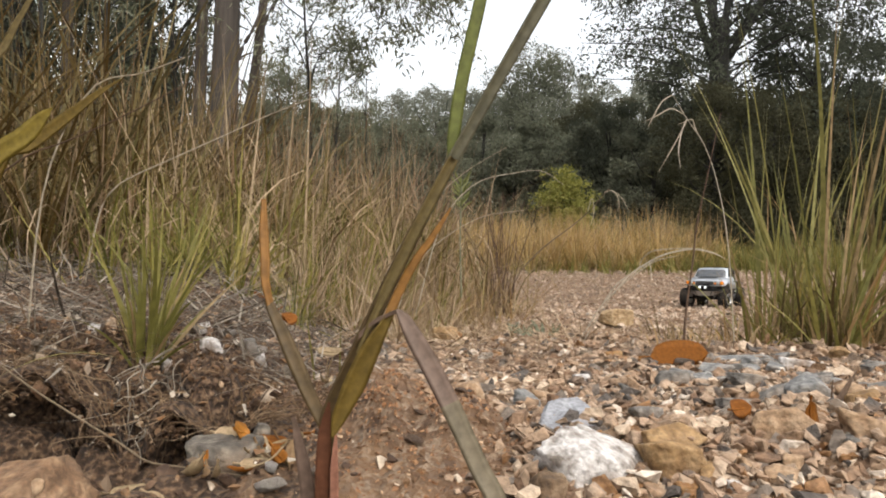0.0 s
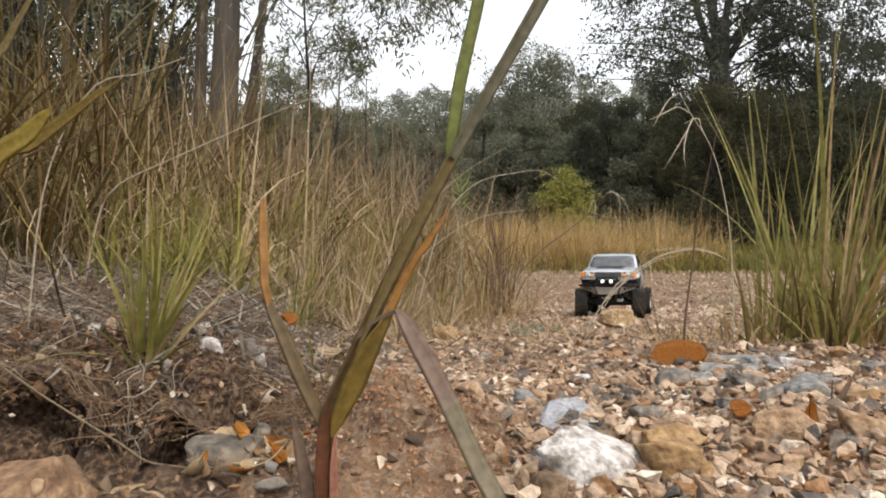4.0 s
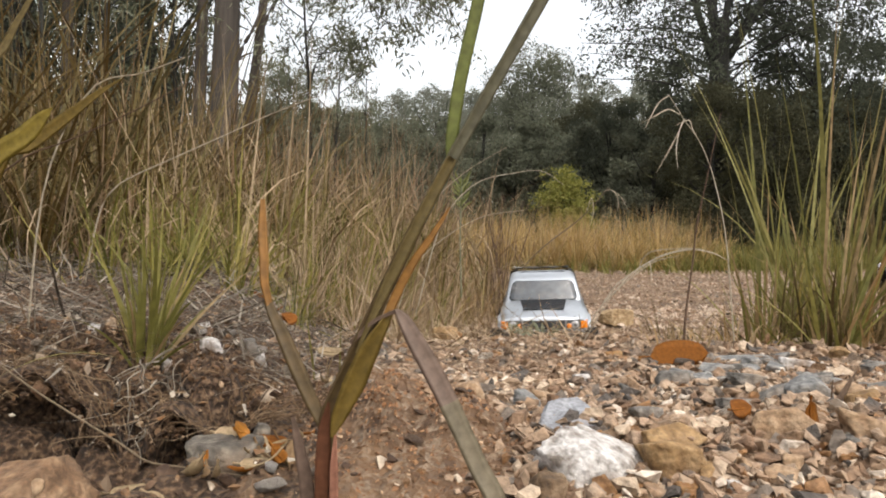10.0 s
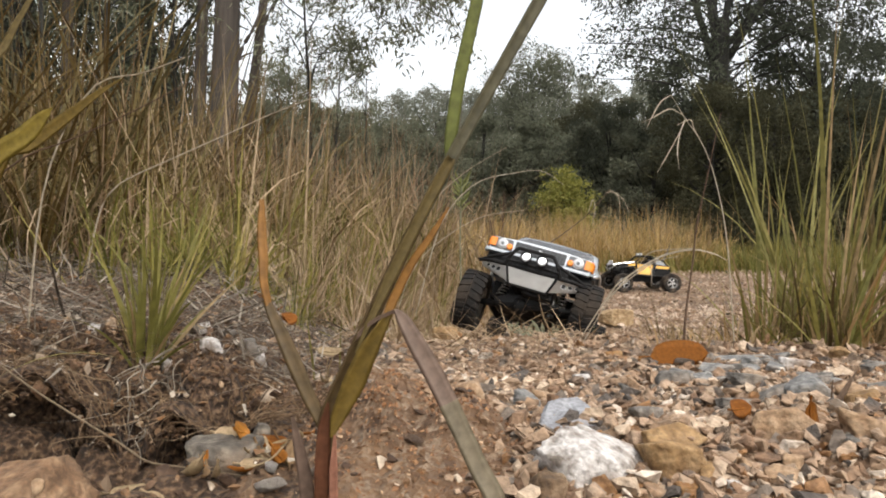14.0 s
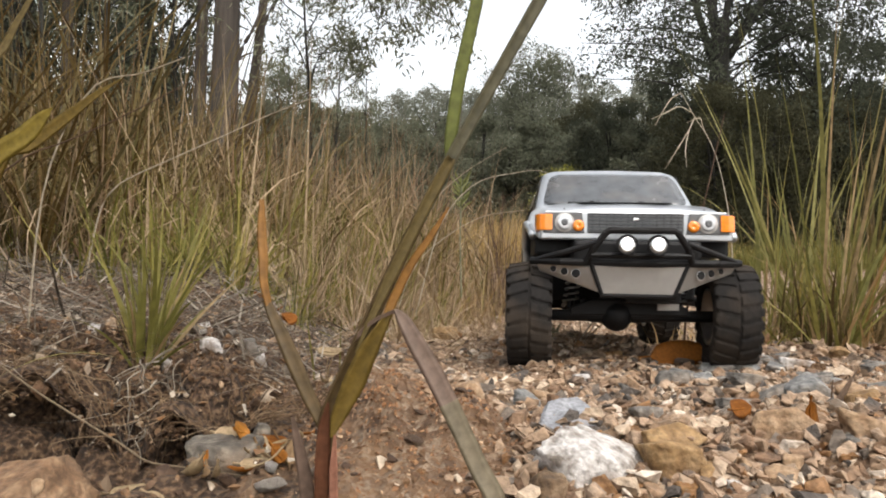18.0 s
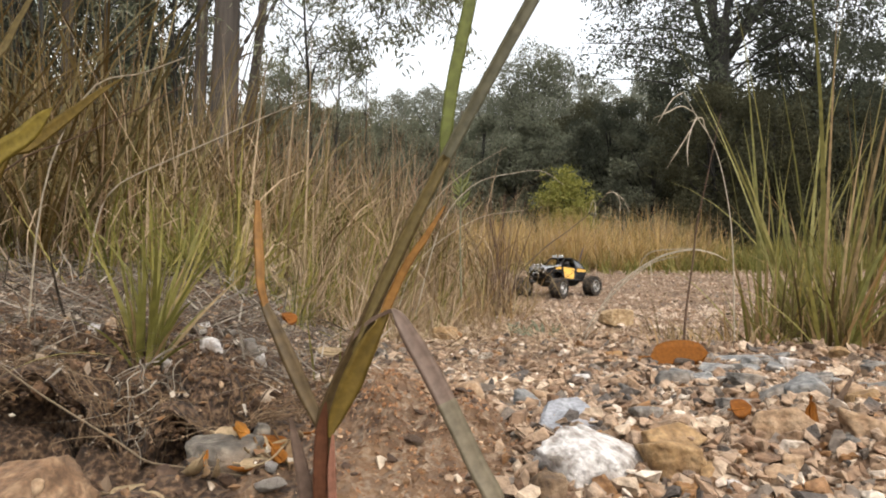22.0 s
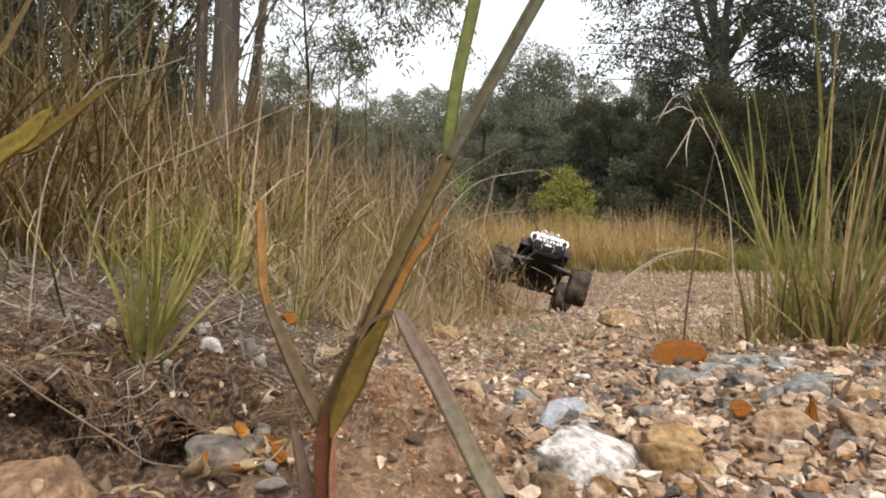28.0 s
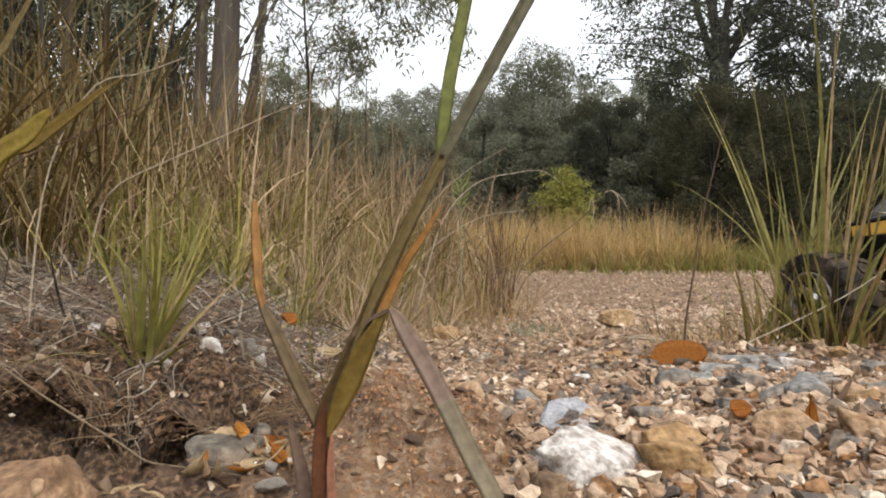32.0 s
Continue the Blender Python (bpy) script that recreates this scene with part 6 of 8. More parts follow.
    for i in range(20):
        b, h, a = (0.160 + 0.034 * (i % 3 - 1) + rng.normal(0, 0.010), 1.21 + rng.normal(0, 0.012)), rng.uniform(0.014, 0.040), rng.normal(0, 0.45)
        g = float(land(*b))
        leaf_part(low, "leaf", [(b[0], b[1], g - 0.004), (b[0] + a * h * 0.4, b[1], g + h * 0.6), (b[0] + a * h, b[1] - 0.004, g + h)], [0.0016, 0.0078, 0.001], WEED)
    return seed, arch, twig, weed


def fallen_leaf(label, x, y, z, length, width, mat, turn, tilt, roll, curl=0.3, blunt=0.8, fold=0.2):
    """A dead leaf: a curled oval with a midrib."""
    ob = tagged(new("fallen_leaf"), label, "leaf", "fallen leaves")
    ob.matrix_basis = pose(x, y, z, tilt, roll, turn)
    u = np.linspace(-0.5, 0.5, 9)
    pts = [(k * length, 0, curl * length * k * k) for k in u]
    p = new("leaf_blade", ribbon_mesh("leaf_blade", pts, [width * max(0.04, math.sqrt(max(0, 1 - (2 * k) ** 2)) ** blunt) for k in u], mat, face=(0, 0, 1), fold=fold, n=17))
    p.parent = ob
    r = new("midrib", mesh_of("midrib", *tube(curve_through([(k * length * 1.15, 0, curl * length * k * k - width * 0.08) for k in (-0.6, -0.2, 0.2, 0.48)], 10), np.linspace(0.0009, 0.0004, 10), 5), mat, True))
    r.parent = ob


def build_leaves():
    fallen_leaf("broad orange-brown dead leaf standing on edge among stones", 0.2497, 0.74, 0.0185, 0.063, 0.031, LEAF_BROWN, 4, 78, -3, 0.12, 0.8, 0.04)
    fallen_leaf("folded orange dead leaf in the gully", -0.124, 0.43, 0.010, 0.014, 0.013, LEAF_ORANGE, 70, 60, 20, 0.5, 0.5)
    fallen_leaf("pale tan dead leaf in the gully", -0.134, 0.435, 0.007, 0.017, 0.010, LEAF_PALE, -20, 50, 0, 0.4, 0.5)
    fallen_leaf("dark orange dead leaf in the gully", -0.106, 0.43, 0.004, 0.024, 0.009, LEAF_BROWN, -16, 40, 0, 0.3)
    fallen_leaf("curled pale dead leaf in the gully", -0.108, 0.405, -0.004, 0.018, 0.010, LEAF_PALE, 10, 50, 0, 0.9)
    fallen_leaf("crumpled pale dead leaf in the gully", -0.170, 0.38, -0.012, 0.020, 0.010, LEAF_PALE, 30, 50, 0, 0.9)
    fallen_leaf("crumpled pale dead leaf in the gully", -0.152, 0.375, -0.014, 0.018, 0.007, LEAF_PALE, -40, 60, 10, 0.8)
    fallen_leaf("pale dead leaf on the bank's edge", -0.100, 0.62, 0.036, 0.028, 0.011, LEAF_PALE, -30, 40, 0, 0.4)
    fallen_leaf("orange dead leaf caught in the grass", -0.147, 0.66, 0.062, 0.022, 0.015, LEAF_BROWN, 70, 50, 0, 0.8)
    fallen_leaf("brown dead leaf standing among stones", 0.238, 0.452, 0.014, 0.021, 0.011, LEAF_BROWN, 10, 80, 80, 0.5)
    fallen_leaf("brown dead leaf against a pale stone", 0.198, 0.468, 0.016, 0.020, 0.014, LEAF_BROWN, 30, 60, 0, 0.5)
    fallen_leaf("brown dead leaf in the gully", -0.085, 0.405, -0.008, 0.018, 0.010, LEAF_BROWN, 120, 40, 0, 0.6)
    for i in range(26):
        x, y = rng.uniform(-0.150, -0.085), rng.uniform(0.385, 0.445)
        fallen_leaf("curled dead leaf in the leaf heap of the gully", x, y, float(land(x, y)) + 0.005, rng.uniform(0.012, 0.024), rng.uniform(0.004, 0.009), (LEAF_PALE, LEAF_TAN, LEAF_TAN, LEAF_PALE, LEAF_BROWN)[i % 5],
                    rng.uniform(0, 360), rng.uniform(-40, 60), rng.uniform(-40, 40), rng.uniform(0.3, 1.1))
    for i in range(26):
        x, y = rng.uniform(-0.75, -0.08), rng.uniform(0.5, 1.3)
        fallen_leaf("small dead leaf lying in the bank's litter", x, y, float(land(x, y)) + 0.006, rng.uniform(0.018, 0.035), rng.uniform(0.005, 0.012), (LEAF_BROWN, LEAF_PALE, LEAF_PALE)[i % 3],
                    rng.uniform(0, 360), rng.uniform(-35, 35), rng.uniform(-30, 30), rng.uniform(0.1, 0.8))


reed = build_reed()
seed_stalk, arch_stalk, twig, dry_weed = build_stalks()
build_leaves()


# ---- vehicle helpers: small bmesh shapes ----
def part(name, bm, mat, parent, label="", smooth=False, at_pose=None):
    """Links a bmesh as one mesh object under a thing or a part."""
    me = bpy.data.meshes.new(name)
    bmesh.ops.recalc_face_normals(bm, faces=bm.faces)
    bm.to_mesh(me)
    bm.free()
    me.materials.append(mat)
    if smooth:
        me.polygons.foreach_set("use_smooth", np.ones(len(me.polygons), bool))
    ob = new(name, me)
    ob.parent = parent
    if at_pose is not None:
        ob.matrix_basis = at_pose
    if label:
        tagged(ob, label)
    return ob


def shared(ob, parent, m):
    """Another object on the same mesh."""
    c = new(ob.name.split(".")[0], ob.data)
    c.parent = parent
    c.matrix_basis = m
    if "label" in ob:
        tagged(c, ob["label"])
    return c


def add_box(bm, x0, x1, y0, y1, z0, z1, bevel=0.0):
    r = bmesh.ops.create_cube(bm, size=1.0, matrix=Matrix.LocRotScale(((x0 + x1) / 2, (y0 + y1) / 2, (z0 + z1) / 2), None, (x1 - x0, y1 - y0, z1 - z0)))
    if bevel:
        es = {e for v in r["verts"] for e in v.link_edges}
        bmesh.ops.bevel(bm, geom=list(es), offset=bevel, segments=2, affect="EDGES", profile=0.6)
    return bm


def box(*a, **k):
    return add_box(bmesh.new(), *a, **k)


def add_tube(bm, pts, radius, n=8):
    rad = radius if isinstance(radius, (list, tuple)) else [radius] * len(pts)
    v, f = tube(pts, rad, n)
    vs = [bm.verts.new(p) for p in v]
    for q in f:
        bm.faces.new([vs[i] for i in q])
    bm.faces.new(vs[:n])
    bm.faces.new(vs[-n:][::-1])
    return bm


def rod(pts, radius, n=8):
    return add_tube(bmesh.new(), pts, radius, n)


def lathe(profile, n=32):
    """Turns (radius, x) points round the x axis; the profile closes on itself."""
    bm = bmesh.new()
    rings = []
    for i in range(n):
        a = 2 * math.pi * i / n
        rings.append([bm.verts.new((x, r * math.cos(a), r * math.sin(a))) for r, x in profile])
    for i in range(n):
        p, q = rings[i], rings[(i + 1) % n]
        for k in range(len(profile)):
            k2 = (k + 1) % len(profile)
            bm.faces.new((p[k], p[k2], q[k2], q[k]))
    return bm


def prism(outline, axis, a, b, bevel=0.0):
    """A flat outline pushed from a to b along an axis: x takes (y, z) points, y (x, z), z (x, y)."""
    bm = bmesh.new()

    def place(p, d):
        return {"x": (d, *p), "y": (p[0], d, p[1]), "z": (*p, d)}[axis]
    lo, hi = [bm.verts.new(place(p, a)) for p in outline], [bm.verts.new(place(p, b)) for p in outline]
    bm.faces.new(lo)
    bm.faces.new(hi[::-1])
    for i in range(len(lo)):
        j = (i + 1) % len(lo)
        bm.faces.new((lo[i], lo[j], hi[j], hi[i]))
    if bevel:
        bmesh.ops.bevel(bm, geom=list(bm.edges), offset=bevel, segments=2, affect="EDGES", profile=0.6)
    return bm


def slab(corners, thick):
    """A pane through three or four corners, thick metres deep."""
    bm = bmesh.new()
    c = [Vector(p) for p in corners]
    nrm = (c[1] - c[0]).cross(c[-1] - c[0]).normalized() * thick
    lo, hi = [bm.verts.new(p - nrm / 2) for p in c], [bm.verts.new(p + nrm / 2) for p in c]
    bm.faces.new(lo)
    bm.faces.new(hi[::-1])
    for i in range(len(c)):
        j = (i + 1) % len(c)
        bm.faces.new((lo[i], lo[j], hi[j], hi[i]))
    bmesh.ops.bevel(bm, geom=list(bm.edges), offset=thick * 0.3, segments=1, affect="EDGES")
    return bm


def disc(radius, depth, n=24, dome=0.25):
    """A lamp lens facing +y."""
    bm = lathe([(0.0001, -depth / 2), (radius, -depth / 2), (radius, depth * 0.3), (radius * 0.7, depth * (0.5 + dome * 0.6)), (0.0001, depth * (0.5 + dome))], n)
    bmesh.ops.rotate(bm, verts=bm.verts, cent=(0, 0, 0), matrix=Matrix.Rotation(radians(90), 3, "Z"))
    return bm


SILVER = plain("silver_paint", (0.536, 0.564, 0.591), 0.30, 0.85, 900, 0.04, 0, 0.05, 0.6)
BLACK_PAINT = plain("gloss_black_paint", (0.006, 0.006, 0.0065), 0.22, 0.0, 300, 0.1, 0, 0.02, 0.0, 0.22)
BLACK = plain("black_plastic", (0.006, 0.006, 0.0065), 0.5, 0.0, 300, 0.2, 0, 0.02, 0.0, 0.25)
STEEL = plain("brushed_aluminium", (0.43, 0.42, 0.40), 0.40, 0.85, 60, 0.06, 0, 0.12)
CHROME = plain("chrome", (0.62, 0.62, 0.62), 0.2, 1.0, 300, 0.03, 0, 0.2)
RIM = plain("dusty_chrome_rim", (0.50, 0.49, 0.47), 0.28, 0.95, 300, 0.06, 0, 0.35)
GUNMETAL = plain("dusty_gunmetal", (0.30, 0.29, 0.28), 0.38, 0.8, 300, 0.12, 0, 0.35)
RUBBER = plain("tyre_rubber", (0.015, 0.0135, 0.0125), 0.9, 0.0, 260, 0.3, 0.0006, 0.12, 0.0, 0.2)
MUD_RUBBER = plain("muddy_tyre_rubber", (0.022, 0.0195, 0.0175), 0.92, 0.0, 200, 0.3, 0.0008, 0.35, 0.0, 0.2)
GLASS = plain("dark_window_glass", (0.05, 0.055, 0.06), 0.06, 0.0, 60, 0.3, 0, 0.14, 1.0)
LENS = plain("clear_lens", (0.62, 0.64, 0.66), 0.08, 0.35, 200, 0.15, 0, 0, 1.0)
AMBER = plain("amber_lens", (0.80, 0.23, 0.015), 0.15, 0.0, 300, 0.12, 0, 0, 0.8)
GRILLE = plain("grey_grille", (0.12, 0.125, 0.13), 0.4, 0.3, 300, 0.15, 0, 0.1)
DARK_GRILLE = plain("dark_grey_grille", (0.055, 0.058, 0.062), 0.45, 0.2, 300, 0.15, 0, 0.1)
LAMP_ON = glow("lit_lamp", (0.93, 0.97, 1.0), 1.6)
WHITE_LENS = plain("white_lamp_lens", (0.55, 0.55, 0.53), 0.15, 0.0, 200, 0.06, 0, 0.05, 0.8)
YELLOW = plain("yellow_paint", (0.62, 0.33, 0.02), 0.35, 0.0, 500, 0.08, 0, 0.18, 0.4)
BLUE = plain("blue_plastic", (0.009, 0.030, 0.10), 0.4, 0.0, 400, 0.1, 0, 0.1)
RED = plain("red_plastic", (0.45, 0.04, 0.02), 0.4, 0.0, 400, 0.1, 0, 0.1)
WHITE = plain("white_plastic", (0.72, 0.72, 0.70), 0.45, 0.0, 400, 0.06, 0, 0.1)
DARK_CANVAS = plain("black_canvas", (0.02, 0.019, 0.018), 0.9, 0.0, 700, 0.3, 0.0008, 0.15)
DARK_GLASS = plain("dark_side_window", (0.006, 0.0065, 0.007), 0.10, 0.0, 60, 0.3, 0, 0.03, 0.0, 0.45)
CANVAS = plain("grey_canvas", (0.42, 0.41, 0.39), 0.9, 0.0, 700, 0.2, 0.0008, 0.2)
GREEN_PATCH = plain("green_patch", (0.055, 0.13, 0.018), 0.4, 0, 120, 0.4)


# ---- wheels ----
def wheel_meshes(r, w, rim_r, lugs, rubber, spokes, steel, dark):
    """Template objects of a wheel: tyre with lugs, rim with spokes. The axle runs along x, the face looks to +x."""
    h = w / 2
    bm = lathe([(rim_r * 0.98, -h * 0.82), (rim_r * 1.12, -h * 0.98), (r * 0.80, -h), (r * 0.93, -h * 0.86), (r * 0.955, -h * 0.4), (r * 0.955, h * 0.4),
                (r * 0.93, h * 0.86), (r * 0.80, h), (rim_r * 1.12, h * 0.98), (rim_r * 0.98, h * 0.82)], 48)
    for i in range(lugs):
        for sgn in (-1, 1):
            a = 2 * math.pi * (i + (0.5 if sgn > 0 else 0)) / lugs
            k = add_box(bmesh.new(), 0.06 * h, h * 1.0, -r * math.pi / lugs * 0.62, r * math.pi / lugs * 0.62, r * 0.90, r, r * 0.012)
            for v in k.verts:
                v.co.y += (v.co.x / h) * r * 0.09
                if v.co.x > 0.85 * h:
                    v.co.z -= r * 0.05
            add_box(k, h * 0.86, h * 1.03, -r * math.pi / lugs * 0.5 + r * 0.08, r * math.pi / lugs * 0.5 + r * 0.08, r * 0.76, r * 0.93, r * 0.01)
            if sgn < 0:
                bmesh.ops.scale(k, vec=(-1, 1, 1), verts=k.verts)
            bmesh.ops.rotate(k, verts=k.verts, cent=(0, 0, 0), matrix=Matrix.Rotation(a, 3, "X"))
            me = bpy.data.meshes.new("lug")
            k.to_mesh(me)
            k.free()
            bm.from_mesh(me)
            bpy.data.meshes.remove(me)
    tyre = bm
    rim = lathe([(rim_r * 0.97, -h * 0.9), (rim_r * 0.97, h * 0.74), (rim_r * 1.02, h * 0.88), (rim_r * 1.02, h * 0.97), (rim_r * 0.95, h * 0.985), (rim_r * 0.90, h * 0.84),
                 (rim_r * 0.84, h * 0.3), (rim_r * 0.85, -h * 0.9)], 40)
    face = lathe([(rim_r * 0.05, -h * 0.05), (rim_r * 0.26, -h * 0.05), (rim_r * 0.26, h * 0.78), (rim_r * 0.16, h * 0.90), (rim_r * 0.05, h * 0.90)], 24)
    for i in range(spokes):
        k = add_box(bmesh.new(), h * 0.58, h * 0.74, -rim_r * 0.13, rim_r * 0.13, rim_r * 0.2, rim_r * 0.86, rim_r * 0.03)
        bmesh.ops.rotate(k, verts=k.verts, cent=(0, 0, 0), matrix=Matrix.Rotation(2 * math.pi * i / spokes, 3, "X"))
        me = bpy.data.meshes.new("spoke")
        k.to_mesh(me)
        k.free()
        face.from_mesh(me)
        bpy.data.meshes.remove(me)
    back = lathe([(0.0005, h * 0.30), (rim_r * 0.88, h * 0.30), (rim_r * 0.88, h * 0.52), (0.0005, h * 0.52)], 32)
    return (("tyre", tyre, rubber, "chunky lugged black rubber tyre"), ("rim", rim, steel, "bright metal rim ring"), ("spokes", face, dark[0], ""), ("backing", back, dark[1], ""))


def add_wheels(car, spec, track, base, rear):
    """Four wheels under car, each an Empty-free part: the tyre's mesh carries rim, spokes and backing."""
    out = []
    made = None
    for sx, sy in ((1, 1), (-1, 1), (1, -1), (-1, -1)):
        hub = new("wheel")
        hub.parent = car
        hub.matrix_basis = pose(sx * track, base if sy > 0 else -rear, 0)
        turn = pose(0, 0, 0, 0, 0, 0 if sx > 0 else 180)
        if made is None:
            made = [part(n, bm, m, hub, lab, n in ("rim", "backing"), turn) for n, bm, m, lab in spec]
        else:
            for o in made:
                shared(o, hub, turn)
        out.append(hub)
    return out


# ---- the pickup: +y is forward, +x its right, z = 0 the ground it stands on ----
def build_pickup():
    car = tagged(new("toy_pickup"), "silver radio-controlled toy pickup truck with big black tyres on gravel", "toy truck")
    # lower body: bonnet, wings and doors as one shell, with arches cut by the lower edge
    ys = np.linspace(0.192, -0.088, 57)
    bm = bmesh.new()
    rows = []
    for y in ys:
        top = np.interp(y, (-0.088, 0.067, 0.12, 0.185, 0.192), (0.1835, 0.1835, 0.178, 0.166, 0.160))
        low = 0.0775
        if y > 0.062:
            low = 0.150 - 0.0 if 0.085 < y < 0.165 else np.interp(y, (0.062, 0.070, 0.085, 0.165, 0.180, 0.192), (0.0775, 0.118, 0.150, 0.150, 0.138, 0.134))
        wide = np.interp(y, (-0.088, 0.1, 0.17, 0.192), (0.103, 0.103, 0.100, 0.094)) + (0.004 * math.exp(-((y - 0.125) / 0.05) ** 2))
        half = [(0.0, top + 0.002), (0.045, top + 0.001), (wide - 0.018, top - 0.002), (wide - 0.006, top - 0.010), (wide, top - 0.026),
                (wide + 0.001, max(low, min(0.146, top - 0.030)) + 0.0), (wide, max(low, 0.116)), (wide - 0.003, max(low, 0.113)), (wide - 0.003, max(low, 0.090)), (wide, max(low, 0.087)), (wide - 0.004, low)]
        rows.append([bm.verts.new((s * x, y, z)) for s, seq in ((1, half[::-1]), (-1, half[1:])) for x, z in seq])
    for a, b in zip(rows, rows[1:]):
        for i in range(len(a) - 1):
            bm.faces.new((a[i], a[i + 1], b[i + 1], b[i]))
    bmesh.ops.remove_doubles(bm, verts=bm.verts, dist=0.00005)
    body = part("body", bm, SILVER, car, "metallic silver bonnet, wings and doors", True)
    md = body.modifiers.new("shell", "SOLIDIFY")
    md.thickness, md.offset = 0.0015, -1
    # dark lower door band with a green and a pale patch
    for s in (1, -1):
        band = slab([(s * 0.1040, -0.087, 0.0880), (s * 0.1040, 0.058, 0.0880), (s * 0.1040, 0.060, 0.1185), (s * 0.1040, -0.087, 0.1185)], 0.0014)
        b = part("lower_door_band", band, BLACK_PAINT, car, "gloss black lower door band")
        part("sticker", slab([(s * 0.1054, -0.084, 0.096), (s * 0.1054, -0.062, 0.096), (s * 0.1054, -0.066, 0.110), (s * 0.1054, -0.084, 0.110)], 0.0006), GREEN_PATCH, b, "green sticker")
        part("sticker", slab([(s * 0.1054, -0.058, 0.098), (s * 0.1054, -0.047, 0.098), (s * 0.1054, -0.049, 0.107), (s * 0.1054, -0.058, 0.107)], 0.0006), WHITE, b, "small pale patch on the door band")
        part("door_handle", box(s * 0.1025 - 0.0015, s * 0.1025 + 0.0022, -0.044, -0.027, 0.156, 0.162, 0.001), BLACK, car, "black door handle")
        part("wing_vent", box(s * 0.1035 - 0.0015, s * 0.1035 + 0.0015, 0.046, 0.072, 0.152, 0.159, 0.001), GRILLE, car, "grey side vent")
        part("door_seam", slab([(s * 0.1036, -0.058, 0.116), (s * 0.1036, -0.0565, 0.116), (s * 0.1036, -0.0565, 0.178), (s * 0.1036, -0.058, 0.178)], 0.0006), BLACK, car)
        part("door_seam", slab([(s * 0.1036, 0.048, 0.116), (s * 0.1036, 0.0495, 0.116), (s * 0.1036, 0.0475, 0.178), (s * 0.1036, 0.046, 0.178)], 0.0006), BLACK, car)
        part("arch_lip", rod(curve_through([(s * 0.1020, 0.064, 0.092), (s * 0.1030, 0.070, 0.120), (s * 0.1045, 0.084, 0.143), (s * 0.1052, 0.106, 0.152), (s * 0.1052, 0.135, 0.153), (s * 0.1040, 0.158, 0.147), (s * 0.1010, 0.176, 0.137)], 18), 0.0042), SILVER, car, "rounded silver wheel arch lip", True)
        part("wheel_well", box(min(s * 0.055, s * 0.099), max(s * 0.055, s * 0.099), 0.066, 0.170, 0.118, 0.1485, 0.004), BLACK, car, "black inner wheel well")
    # cab: rounded rings that close in towards the domed roof
    bm = bmesh.new()
    rings = []
    for z, w, f, r, c in ((0.178, 0.0925, 0.0735, -0.0875, 0.009), (0.2000, 0.0878, 0.0520, -0.0820, 0.011), (0.2215, 0.0828, 0.0310, -0.0770, 0.014), (0.2275, 0.0803, 0.0235, -0.0745, 0.018),
                          (0.2318, 0.0755, 0.0140, -0.0690, 0.022), (0.2345, 0.0660, 0.0000, -0.0590, 0.026), (0.2358, 0.0480, -0.0150, -0.0440, 0.022)):
        pts = [(x * (w - c), f + 0.0055 * (1 - x * x)) for x in (-1, -0.66, -0.33, 0, 0.33, 0.66, 1)]
        for cx, cy, a0 in ((w - c, f - c, 90), (w - c, r + c, 0), (-w + c, r + c, -90), (-w + c, f - c, -180)):
            pts += [(cx + c * math.cos(radians(a0 - 15 * k)), cy + c * math.sin(radians(a0 - 15 * k))) for k in range(1 if a0 == 90 else 0, 6 if a0 == -180 else 7)]
        rings.append([bm.verts.new((x, y, z)) for x, y in pts])
    for a, b in zip(rings, rings[1:]):
        for i in range(len(a)):
            bm.faces.new((a[i], a[(i + 1) % len(a)], b[(i + 1) % len(a)], b[i]))
    bm.faces.new(rings[-1])
    part("cab", bm, SILVER, car, "silver cab with slim pillars and a domed roof", True)
    bm = bmesh.new()
    rows = []
    for k in range(15):
        v = k / 14
        half = 0.0845 - 0.0105 * v - 0.010 * (1 - math.sqrt(max(0.0, 1 - (max(0.0, v - 0.72) / 0.28) ** 2))) - 0.006 * (1 - math.sqrt(max(0.0, 1 - (max(0.0, 0.16 - v) / 0.16) ** 2)))
        rows.append([bm.verts.new((half * x, 0.0708 - 0.0403 * v + 0.0055 * (1 - (half * x / 0.080) ** 2), 0.1828 + 0.0412 * v)) for x in np.linspace(-1, 1, 13)])
    for a, b in zip(rows, rows[1:]):
        for i in range(12):
            bm.faces.new((a[i], a[i + 1], b[i + 1], b[i]))
    screen = part("windscreen", bm, GLASS, car, "curved tinted windscreen", True)
    sd = screen.modifiers.new("pane", "SOLIDIFY")
    sd.thickness, sd.offset = 0.0016, 0

    def soft_quad(corners, cut=0.22):
        """The corners of a quad rounded off."""
        c, out = [Vector(p) for p in corners], []
        for k in range(4):
            a, b, d = c[k - 1], c[k], c[(k + 1) % 4]
            p, q = b + (a - b) * cut, b + (d - b) * cut
            out += [p * (1 - u) ** 2 + b * 2 * u * (1 - u) + q * u * u for u in (0, 0.33, 0.67, 1)]
        return out

    def pane(name, corners, label, mat=GLASS):
        part(name, slab(soft_quad(corners), 0.0016), mat, car, label)
